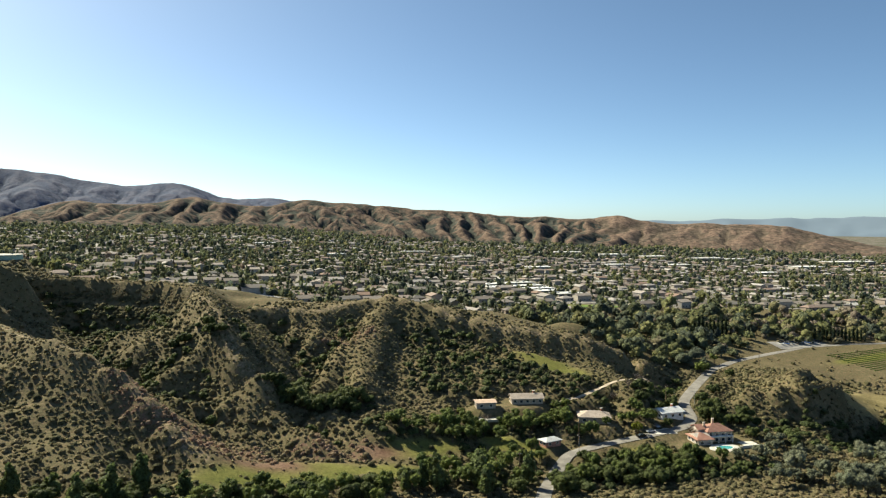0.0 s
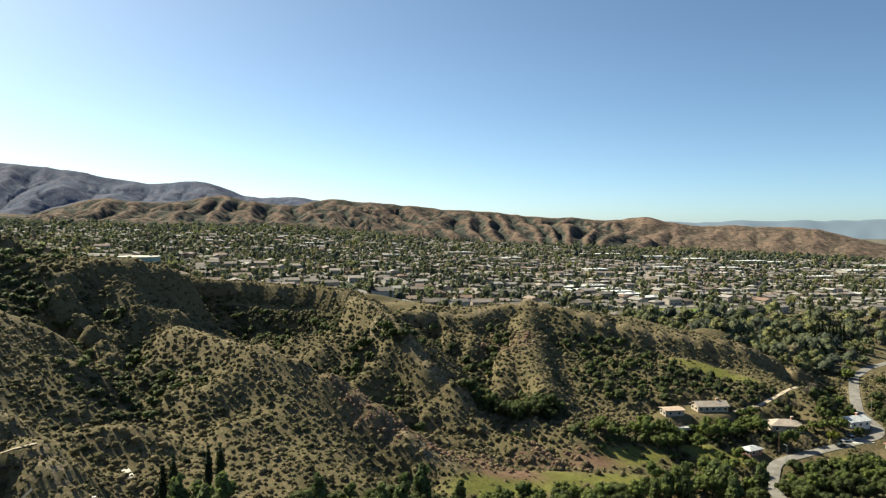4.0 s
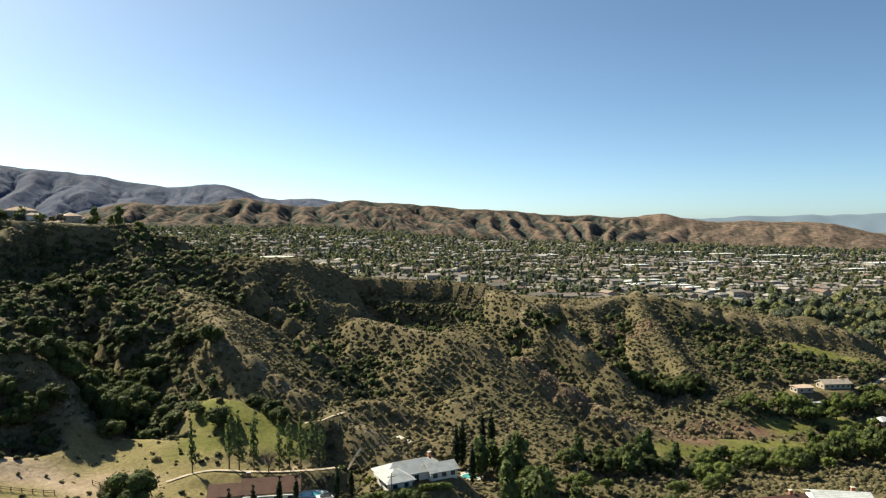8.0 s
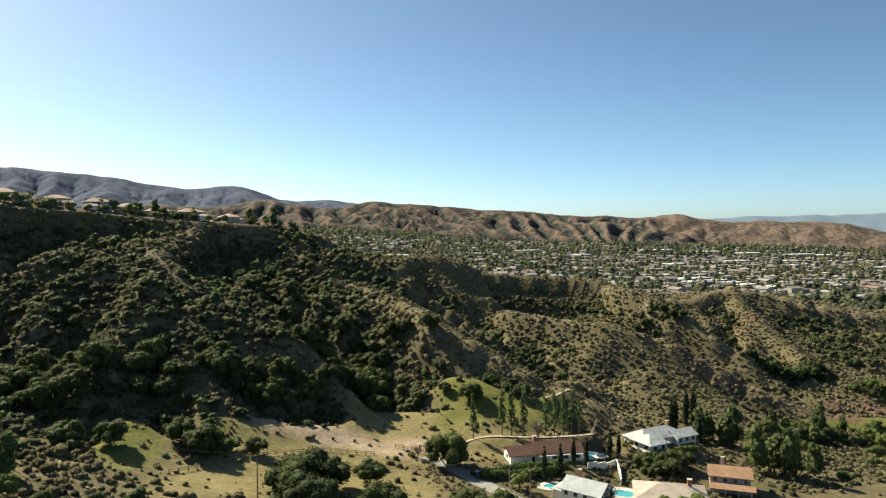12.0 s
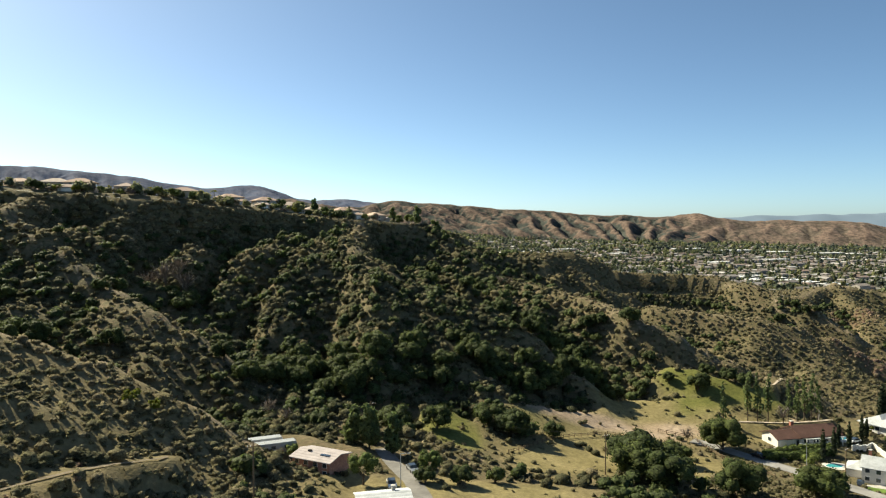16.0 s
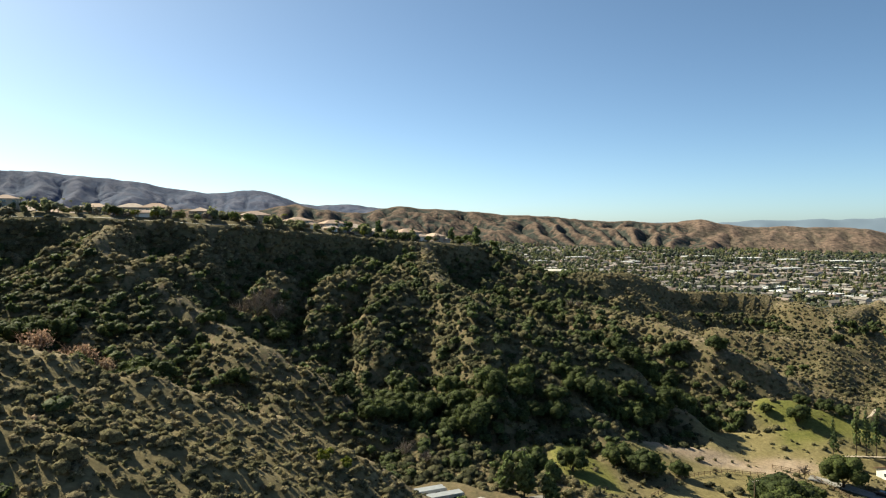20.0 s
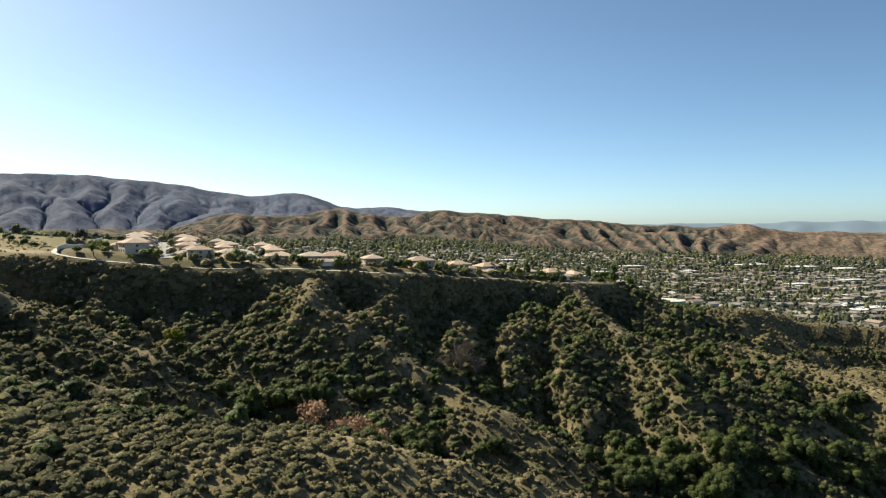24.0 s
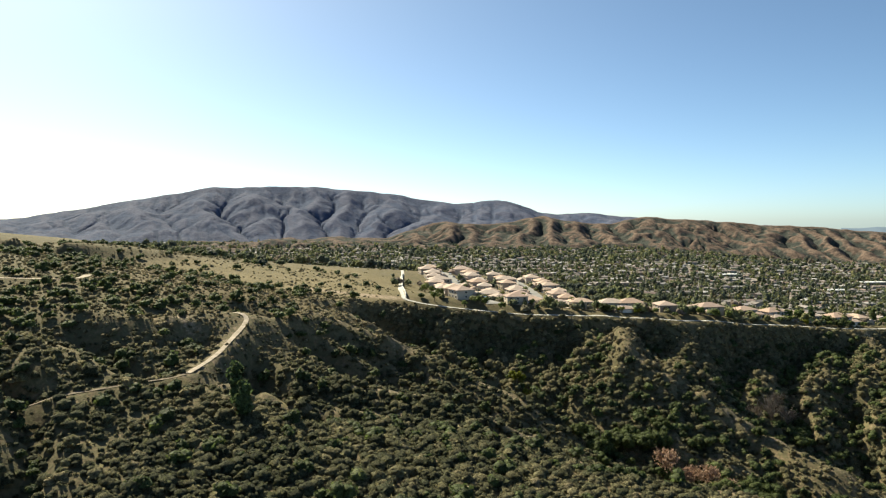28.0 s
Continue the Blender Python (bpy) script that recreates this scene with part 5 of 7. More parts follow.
def opening(parent, kind, x, y, z, w, h, side, frame_mat, pane_mat, pane_name="pane"):
    """A framed window or door on a wall; side: 0 south, 1 east, 2 north, 3 west."""
    turn = Matrix.Rotation(side * math.pi / 2, 4, "Z")
    def put(verts):
        return [tuple(turn @ Vector(v) + Vector((x, y, z))) for v in verts]
    f = solid(kind, put(box_verts(-w / 2 - 0.1, w / 2 + 0.1, -0.09, 0.02, -0.1, h + 0.1)), BOX_FACES, frame_mat, parent)
    solid(pane_name, put(box_verts(-w / 2, w / 2, -0.12, -0.05, 0, h)), BOX_FACES, pane_mat, f)
    return f


def windows_along(parent, L, W, z, count, side, w=1.3, h=1.2, x=0.0, y=0.0):
    span = L if side in (0, 2) else W
    for k in range(count):
        u = (k + 0.5) / count * span - span / 2
        px, py = {0: (u, -W / 2), 2: (u, W / 2), 1: (L / 2, u), 3: (-L / 2, u)}[side]
        opening(parent, "window", x + px, y + py, z, w, h, side, TRIM, GLASS)


def place(ob, x, y, yaw, lift=0.0):
    k = ob.scale[0]
    ob.matrix_basis = Matrix.Translation((x, y, gz(x, y) + lift)) @ Matrix.Rotation(radians(yaw), 4, "Z") @ Matrix.Scale(k, 4)
    return ob


def chimney(parent, x, y, z0, z1, mat=BRICK):
    c = box("chimney", x - 0.5, x + 0.5, y - 0.45, y + 0.45, z0, z1, mat, parent)
    box("chimney_cap", x - 0.6, x + 0.6, y - 0.55, y + 0.55, z1 + 0.005, z1 + 0.2, CONCRETE, c)
    return c


def strip(name, line, width, mat, label, lift=0.16, category="road"):
    """A road or path laid over the ground."""
    p = along(line, 1.5)[:, :2]
    for _ in range(8):
        p[1:-1] = 0.25 * p[:-2] + 0.5 * p[1:-1] + 0.25 * p[2:]
    t = np.gradient(p, axis=0)
    t /= np.linalg.norm(t, axis=1)[:, None]
    nrm = np.stack([-t[:, 1], t[:, 0]], 1)
    rng = np.random.default_rng(len(p))
    across = np.array([-0.5, -0.25, 0, 0.25, 0.5])
    rag = 1 + 0.1 * (fbm(p[:, 0], p[:, 1], 7, 2, 91) if width < 5 else 0)
    q = p[:, None] + nrm[:, None] * (across[None, :, None] * width * np.reshape(rag, (-1, 1, 1)) if width < 5 else across[None, :, None] * width)
    z = np.maximum.reduce([ground(q[..., 0] + ox, q[..., 1] + oy) for ox, oy in ((0, 0), (0.7, 0), (-0.7, 0), (0, 0.7), (0, -0.7))]) + lift
    v = np.concatenate([q, z[..., None]], 2).reshape(-1, 3)
    return tagged(new(name, mesh_from(name, v, grid_faces(5, len(p)), mat)), label, category, kind="structure")


# ---- roads, trails and walls ----
strip("road", ROAD_CANYON, 5.4, ASPHALT, "worn two-lane canyon road winding between the houses")
strip("road_2", DRIVE_BROWN, 5.0, PALE_ASPHALT, "sunlit private lane beside the brown-roofed house")
# Darker asphalt here carries the shade that lies on the drive.
strip("road_3", DRIVE_WHITE, 4.0, ASPHALT, "grey driveway of the canyon house")
strip("trail", TRAIL_PINES, 1.2, DIRT, "pale dirt path along the row of pines", category="trail")
strip("trail_2", TRAIL_BEND, 1.0, DIRT, "pale bend of a dirt path on the grassy spur", category="trail")
strip("trail_7", TRAIL_RIDGE_LOW, 1.5, BENCH_SOIL, "overgrown narrow trail along the brushy ridge", category="trail")
strip("trail_8", ORCHARD_PATH, 0.7, DIRT, "thin pale path climbing between orchard rows", category="trail")
strip("trail_3", TRAIL_RIDGE, 1.8, DIRT, "pale dirt trail climbing the brushy ridge", category="trail")
strip("trail_4", TRAIL_UPPER, 3.0, DIRT, "pale dirt track on the upper hill", category="trail")
strip("pavement", RIM_PATH, 2.3, CONCRETE, "pale path along the rim of the plateau", category="path")
strip("trail_5", HILL_ROAD, 0.7, BENCH_SOIL, "narrow dirt bench cut into the near hill", category="trail")
strip("trail_6", GREEN_PATH, 2.0, DIRT, "thin path across the green bank", category="trail")
STREET_A = [(-575, 236), (-588, 255), (-606, 300), (-626, 350), (-655, 425), (-685, 500)]
STREET_B = [(-588, 255), (-560, 262), (-530, 272), (-492, 282), (-455, 300), (-420, 326), (-395, 350)]
STREET_C = [(-545, 268), (-556, 310), (-572, 360), (-600, 430)]
for _k, _line in enumerate((STREET_A, STREET_B, STREET_C)):
    strip("street_" + "abc"[_k], _line, 9.0, PALE_ASPHALT, "pale residential street on the plateau", 0.12)


strip("street_d", [(-392, 900), (-408, 934), (-463, 1041), (-541, 1199), (-600, 1318)], 13.0, PALE_ASPHALT, "long straight pale street climbing through the town", 0.6)


# ---- canyon houses ----
def brown_house():
    h = tagged(new("house"), "low white house with dark brown shingle roofs", "house", "canyon houses")
    block(h, 14, 9.5, 3.0, WALL_WHITE, 2.1, 4.0, 0)
    roof(h, 14, 9.5, 3.0, 2.1, ROOF_BROWN, "gable", 0.7, 0.22, 4.0, 0)
    block(h, 8, 8.0, 2.7, WALL_WHITE, 1.6, -7.2, -0.6)
    roof(h, 8, 8.0, 2.7, 1.6, ROOF_BROWN, "gable", 0.6, 0.2, -7.2, -0.6)
    windows_along(h, 14, 9.5, 1.0, 4, 0, 1.7, 1.3, 4.0, 0)
    windows_along(h, 14, 9.5, 1.0, 2, 1, 1.4, 1.2, 4.0, 0)
    opening(h, "garage_door", -8.0, -4.6, 0.0, 4.2, 2.2, 0, TRIM, WALL_BLOCK, "door_panel")
    opening(h, "door", -4.2, -4.65, 0.0, 1.0, 2.1, 0, TRIM, DARK, "door_leaf")
    windows_along(h, 8, 8.0, 1.0, 1, 3, 1.4, 1.1, -7.2, -0.6)
    chimney(h, -2.0, 1.5, 3.0, 6.2)
    box("porch_beam", -2.6, 10.6, -6.6, -6.3, 2.5, 2.75, TRIM, h)
    for k in range(5):
        box("porch_post", -2.4 + 3.2 * k, -2.2 + 3.2 * k, -6.55, -6.35, -0.6, 2.495, TRIM, h)
    return place(h, -217, 146, 9)


def grey_house():
    h = tagged(new("house"), "large white house with pale grey hipped and gabled roofs", "house", "canyon houses")
    block(h, 22, 10, 3.1, WALL_WHITE, 0, 0, 0)
    roof(h, 22, 10, 3.1, 2.5, ROOF_GREY, "hip", 0.8)
    block(h, 8, 10, 3.1, WALL_WHITE, 0, -7.5, -5.0)
    roof(h, 9, 10.6, 3.12, 2.3, ROOF_GREY, "hip", 0.7, 0.2, -7.5, -5.0)
    block(h, 10, 7, 3.0, WALL_WHITE, 1.7, 9.5, -4.0)
    roof(h, 10, 7, 3.0, 1.7, ROOF_GREY, "gable", 0.7, 0.2, 9.5, -4.0)
    windows_along(h, 10, 7, 0.9, 2, 1, 2.0, 1.5, 9.5, -4.0)
    windows_along(h, 10, 7, 0.9, 3, 0, 1.7, 1.5, 9.5, -4.0)
    windows_along(h, 8, 10, 0.9, 2, 0, 1.6, 1.4, -7.5, -5.0)
    windows_along(h, 8, 10, 0.9, 2, 3, 1.6, 1.4, -7.5, -5.0)
    opening(h, "door", 0.5, -5.0, 0.0, 1.6, 2.2, 0, TRIM, DARK, "door_leaf")
    chimney(h, 8.5, 1.8, 4.0, 6.6)
    h.scale = (0.84, 0.84, 0.84)
    return place(h, -177.5, 162, 27)


def gabled_white_house():
    h = tagged(new("house"), "two-storey white house with a pale grey gable roof", "house", "canyon houses")
    block(h, 13, 9.5, 5.4, WALL_WHITE, 2.6)
    roof(h, 13, 9.5, 5.4, 2.6, ROOF_GREY, "gable", 0.6)
    block(h, 8, 8, 3.0, WALL_WHITE, 0, -7.5, 3.0)
    roof(h, 8, 8, 3.0, 1.9, ROOF_GREY, "hip", 0.6, 0.2, -7.5, 3.0)
    for z in (0.9, 3.6):
        windows_along(h, 13, 9.5, z, 3, 1, 1.2, 1.3)
        windows_along(h, 13, 9.5, z, 4, 0, 1.3, 1.3)
    chimney(h, -5.0, 5.2, 0.0, 8.6)
    h.scale = (0.82, 0.82, 0.82)
    return place(h, -210.5, 113, -38)


def beige_house():
    h = tagged(new("house"), "low house with a broad beige hipped roof", "house", "canyon houses")
    block(h, 17, 12, 3.0, WALL_WHITE)
    roof(h, 17, 12, 3.0, 2.2, ROOF_BEIGE, "hip", 0.9)
    windows_along(h, 17, 12, 0.9, 4, 0, 1.7, 1.4)
    windows_along(h, 17, 12, 0.9, 2, 3, 1.6, 1.4)
    chimney(h, 5.0, 1.0, 4.0, 6.2)
    return place(h, -188, 116, -14)


def tan_house():
    h = tagged(new("house"), "two-storey cream house with tan tile roofs and a chimney", "house", "canyon houses")
    h.scale = (0.88, 0.88, 0.88)
    block(h, 12, 8, 5.6, WALL_CREAM, 1.9)
    roof(h, 12, 8, 5.6, 1.9, ROOF_TAN, "gable", 0.7)
    roof(h, 13, 4.4, 2.7, 0.9, ROOF_TAN, "gable", 0.3, 0.2, 0.5, -5.8)
    for k in range(4):
        box("porch_post", -5.5 + 3.8 * k, -5.25 + 3.8 * k, -7.6, -7.35, -0.8, 2.69, TRIM, h)
    for z in (0.9, 3.7):
        windows_along(h, 12, 8, z, 4, 0, 1.2, 1.2)
        windows_along(h, 12, 8, z, 2, 1, 1.2, 1.2)
        windows_along(h, 12, 8, z, 2, 3, 1.2, 1.2)
    chimney(h, -2.0, 2.5, 5.6, 9.4, WALL_CREAM)
    return place(h, -166.5, 129.5, -20)


def pink_house():
    h = tagged(new("house"), "two-storey pinkish brick house with a pale flat-pitched roof", "house", "canyon houses")
    block(h, 13, 9.5, 4.6, WALL_PINK, 1.0)
    roof(h, 13, 9.5, 4.6, 1.0, ROOF_PALE, "gable", 0.8)
    box("solar_panel", 1.5, 4.8, -2.6, -0.9, 5.45, 5.52, GLASS, h)
    box("roof_vent", -3.4, -2.4, -1.6, -0.8, 5.3, 5.95, DARK, h)
    for z in (0.7, 2.9):
        windows_along(h, 13, 9.5, z, 4, 0, 1.3, 1.2)
        windows_along(h, 13, 9.5, z, 2, 3, 1.3, 1.2)
    box("balcony", -7.9, -6.5, -4.5, 4.5, 2.2, 2.4, WOOD, h)
    for k in range(4):
        box("balcony_post", -7.85, -7.7, -4.4 + 2.9 * k, -4.25 + 2.9 * k, -0.8, 3.3, TRIM, h)
    h.scale = (0.76, 0.76, 0.76)
    return place(h, -361, 76, -28)


def white_roof_house():
    h = tagged(new("house"), "low canyon house with a bright white metal roof", "house", "canyon houses")
    block(h, 14, 8, 2.8, WALL_WHITE, 1.0)
    roof(h, 14, 8, 2.8, 1.0, ROOF_WHITE, "gable", 0.6)
    windows_along(h, 14, 8, 0.9, 4, 0)
    chimney(h, 3.0, 1.5, 3.2, 4.9, CONCRETE)
    h.scale = (0.72, 0.72, 0.72)
    return place(h, -346, 57, 12)


def red_tile_house():
    h = tagged(new("house"), "two-storey cream villa with terracotta tile roofs", "house", "canyon houses")
    block(h, 14, 10, 5.8, WALL_CREAM, 0, 3.5, 1.5)
    roof(h, 14, 10, 5.8, 2.6, ROOF_RED, "hip", 0.7, 0.25, 3.5, 1.5)
    block(h, 8, 11, 3.0, WALL_CREAM, 2.0, -7.0, -2.0)
    roof(h, 9, 11, 3.0, 2.0, ROOF_RED, "hip", 0.7, 0.25, -7.0, -2.0)
    block(h, 5, 7, 6.2, WALL_CREAM, 1.6, -4.8, 3.0)
    roof(h, 5, 7, 6.2, 1.6, ROOF_RED, "gable", 0.5, 0.25, -4.8, 3.0)
    for z in (0.5, 3.4):
        windows_along(h, 14, 10, z, 4, 0, 1.6, 1.6, 3.5, 1.5)
        windows_along(h, 14, 10, z, 2, 1, 1.4, 1.5, 3.5, 1.5)
    windows_along(h, 8, 11, 0.7, 2, 0, 1.6, 1.4, -7.0, -2.0)
    windows_along(h, 8, 11, 0.7, 3, 3, 1.4, 1.4, -7.0, -2.0)
    for k in range(4):
        box("balcony_post", -2.5 + 4.0 * k, -2.2 + 4.0 * k, -5.6, -5.3, -0.8, 3.2, TRIM, h)
    box("balcony", -3.2, 10.2, -5.8, -3.49, 3.2, 3.4, TRIM, h)
    chimney(h, 4.0, 4.8, 6.0, 10.0, WALL_CREAM)
    chimney(h, -3.0, 1.5, 6.4, 9.2, WALL_CREAM)
    h.scale = (0.84, 0.84, 0.84)
    return place(h, 119, 306, 10)


def small_house(x, y, yaw, L, W, H, rise, style, roof_mat, wall_mat, label, n=3, stack=True):
    h = tagged(new("house"), label, "house", "canyon houses")
    block(h, L, W, H, wall_mat, rise if style == "gable" else 0)
    roof(h, L, W, H, rise, roof_mat, style, 0.6)
    windows_along(h, L, W, 0.9, n, 0)
    windows_along(h, L, W, 0.9, 2, 1)
    windows_along(h, L, W, 0.9, 2, 3)
    if stack:
        chimney(h, L * 0.25, W * 0.1, H + rise * 0.4, H + rise + 1.0)
    return place(h, x, y, yaw)


brown_house(), grey_house(), gabled_white_house(), beige_house(), tan_house(), pink_house(), white_roof_house(), red_tile_house()
small_house(107, 328, 20, 12, 8, 3.0, 1.4, "gable", ROOF_WHITE, WALL_WHITE, "small white house with a pale blue-grey metal roof")
small_house(70, 319, -6, 14, 9, 3.0, 1.8, "hip", ROOF_BEIGE, WALL_CREAM, "low house with a weathered brown-beige hipped roof")
small_house(40, 331, 6, 15, 7, 2.8, 1.6, "gable", ROOF_BEIGE, WALL_CREAM, "long cream house with a tan roof on the bank", 5)
small_house(20, 325, 8, 9, 6, 2.8, 0.5, "gable", ROOF_PINK, WALL_CREAM, "low pinkish outbuilding beside a parking bay", 2, False)
small_house(47, 301, 30, 8, 5, 2.6, 0.9, "hip", ROOF_WHITE, WALL_PINK, "small reddish house with a white roof under trees", 2, False)
small_house(-48, 172, -8, 16, 10, 3.2, 1.8, "gable", ROOF_WHITE, WALL_WHITE, "white-roofed house at the canyon mouth", 4)
small_house(-70, 163, 12, 14, 9, 3.2, 2.0, "gable", ROOF_BROWN, WALL_CREAM, "dark brown-roofed house beside the canyon lane", 4)


def pool(x, y, yaw, L, W, deck, label):
    """A swimming pool sunk in a pale deck, with coping."""
    h = tagged(new("swimming_pool"), label, "pool", "pools")
    n = 22
    def oval(a, b, z):
        return [(a * math.cos(2 * math.pi * k / n) * (1 + 0.12 * math.sin(4 * math.pi * k / n)), b * math.sin(2 * math.pi * k / n), z) for k in range(n)]
    ring = [tuple([k, (k + 1) % n, n + (k + 1) % n, n + k]) for k in range(n)]
    solid("deck", oval(L / 2 + deck, W / 2 + deck, -0.8) + oval(L / 2 + deck, W / 2 + deck, 0.2), ring + [tuple(range(n, 2 * n))], CONCRETE, h)
    solid("coping", oval(L / 2 + 0.35, W / 2 + 0.35, 0.2) + oval(L / 2 + 0.35, W / 2 + 0.35, 0.3) + oval(L / 2, W / 2, 0.3) + oval(L / 2, W / 2, 0.2),
          ring + [tuple(i + n for i in f) for f in ring] + [tuple(i + 2 * n for i in f) for f in ring], TRIM, h)
    solid("water", oval(L / 2 + 0.01, W / 2 + 0.01, 0.206) + oval(L / 2 + 0.01, W / 2 + 0.01, 0.235), ring + [tuple(range(n, 2 * n))], WATER, h)
    return place(h, x, y, yaw)


pool(121, 295, 10, 8, 4.2, 3.0, "turquoise pool in a pale terrace below the villa")
pool(-203, 148, 10, 6, 3.5, 1.5, "small turquoise pool behind the brown-roofed house")
pool(-158.5, 180, 20, 8, 4.5, 2.0, "turquoise pool beside the grey-roofed house")
pool(-217.5, 125.5, 0, 5, 3.2, 1.6, "small turquoise pool next to the white gabled house")
pool(-199, 122, -20, 9, 4.5, 2.5, "turquoise pool on a pale patio between two houses")


def terrace(name, x, y, yaw, L, W, mat, label, category="patio"):
    t = tagged(new(name), label, category)
    box("slab", -L / 2, L / 2, -W / 2, W / 2, -1.0, 0.13, mat, t)
    return place(t, x, y, yaw)


terrace("patio", -210, 106, -10, 18, 7, CONCRETE, "pale concrete forecourt of the white house")
terrace("lawn", -219, 104, -30, 9, 5, TURF, "small mown lawn beside the forecourt", "lawn")
terrace("patio", -227, 137.5, 9, 9, 5, CONCRETE, "pale concrete apron in front of the garage")
terrace("patio", 100, 312, 10, 10, 8, CONCRETE, "pale gravel parking area at the road bend")
terrace("patio", 22, 317, 8, 12, 6, CONCRETE, "pale concrete parking bay on the bank")
terrace("patio", 134, 301, 10, 7, 6, CONCRETE, "pale terrace at the end of the villa")
terrace("patio", -184, 207, 35, 5, 14, CONCRETE, "pale steep concrete drive on the hillside")


def block_wall(line, height, label):
    """A wall of pale blocks that steps down with the ground; each length is a panel with a coping."""
    w = tagged(new("garden_wall"), label, "wall", "garden walls")
    for (x0, y0), (x1, y1) in zip(line[:-1], line[1:]):
        n = max(1, round(math.hypot(x1 - x0, y1 - y0) / 3.0))
        for k in range(n):
            ax, ay = x0 + (x1 - x0) * k / n, y0 + (y1 - y0) * k / n
            bx, by = x0 + (x1 - x0) * (k + 1) / n, y0 + (y1 - y0) * (k + 1) / n
            L, z = math.hypot(bx - ax, by - ay), min(gz(ax, ay), gz(bx, by))
            m = Matrix.Translation(((ax + bx) / 2, (ay + by) / 2, z)) @ Matrix.Rotation(math.atan2(by - ay, bx - ax), 4, "Z")
            top = height + abs(gz(ax, ay) - gz(bx, by))
            solid("panel", [tuple(m @ Vector(v)) for v in box_verts(-L / 2, L / 2, -0.1, 0.1, -0.4, top)], BOX_FACES, WALL_BLOCK, w)
            solid("coping", [tuple(m @ Vector(v)) for v in box_verts(-L / 2 - 0.03, L / 2 + 0.03, -0.16, 0.16, top + 0.002, top + 0.12)], BOX_FACES, TRIM, w)
    return w


block_wall([(-205, 137.5), (-199, 140), (-195, 143), (-196, 135), (-197.5, 128.5)], 1.6, "white garden wall between the canyon houses")
block_wall([(-186, 106), (-192, 110), (-197, 116)], 1.4, "white garden wall beside the patio")
block_wall([(127, 294), (140, 298), (143, 303)], 1.0, "low white wall round the villa terrace")
block_wall([(-622, 226), (-640, 272), (-657, 323), (-674, 372)], 1.8, "pale block wall between the field and the houses")


# ---- plateau neighbourhood ----
def plateau_house(seed):
    rng = random.Random(seed)
    h = tagged(new("house"), "two-storey cream stucco house with a pinkish tile roof", "house", "plateau houses")
    L, W = rng.uniform(13, 15.5), rng.uniform(10, 11.5)
    block(h, L, W, 5.4, WALL_CREAM, 0)
    roof(h, L, W, 5.4, 2.0, ROOF_PINK, "hip", 0.6)
    gx = rng.choice((-1, 1)) * (L / 2 - 2.6)
    block(h, 6.4, 6.0, 2.8, WALL_CREAM, 1.3, gx, -W / 2 - 2.0)
    roof(h, 6.6, 6.4, 2.8, 1.3, ROOF_PINK, "hip", 0.5, 0.2, gx, -W / 2 - 2.0)
    opening(h, "garage_door", gx, -W / 2 - 5.0, 0.0, 4.4, 2.2, 0, TRIM, TRIM, "door_panel")
    for z in (0.8, 3.4):
        windows_along(h, L, W, z, 3, 2, 1.5, 1.3)
        windows_along(h, L, W, z, 2, 0, 1.4, 1.3)
        windows_along(h, L, W, z, 1, 1, 1.3, 1.2)
        windows_along(h, L, W, z, 1, 3, 1.3, 1.2)
    opening(h, "door", -gx * 0.3, -W / 2, 0.0, 1.1, 2.2, 0, TRIM, WOOD, "door_leaf")
    return h


PLATEAU = []


def row_of_houses(line, side, offset, gap, skip=0.0, limit=99):
    """Houses along a street, turned to face it."""
    p = along(line, 1.0)[:, :2]
    k = int(skip)
    while k < len(p) - 2 and limit > 0:
        t = p[min(k + 3, len(p) - 1)] - p[max(k - 3, 0)]
        t /= np.linalg.norm(t)
        nrm = np.array([-t[1], t[0]]) * side
        x, y = p[k] + nrm * offset
        if all(math.hypot(x - q[0], y - q[1]) > 13.5 for q in PLATEAU):
            PLATEAU.append((x, y, math.degrees(math.atan2(-nrm[1], -nrm[0])) + 90))
            limit -= 1
        k += int(gap)


row_of_houses(RIM_PATH[8:], 1, 20, 15, 6, 16)
row_of_houses(STREET_A, 1, 15, 16, 14, 12)
row_of_houses(STREET_A, -1, 16, 16, 50, 12)
row_of_houses(STREET_B, -1, 13, 18, 22, 10)
row_of_houses(STREET_B, 1, 17, 18, 30, 11)
row_of_houses(STREET_C, 1, 15, 16, 40, 8)
row_of_houses(STREET_C, -1, 15, 16, 24, 9)
row_of_houses([(p[0] + 14, p[1] + 44) for p in STREET_B], -1, 0, 17, 60, 9)
_shapes = [plateau_house(s) for s in (5, 6, 7, 8)]
for _k, (_x, _y, _a) in enumerate(PLATEAU):
    _ob = _shapes[_k] if _k < 4 else copy_thing(_shapes[_k % 4], Matrix())
    _ob.scale = (0.84 + 0.14 * ((_k * 7) % 5) / 4,) * 3
    place(_ob, _x + 2.5 * math.sin(_k * 2.3), _y + 2.5 * math.cos(_k * 1.7), _a + 9 * math.sin(_k * 3.1) + (90 if _k % 7 == 3 else 0), 0.0)
    PADS.append((_x, _y, 10))


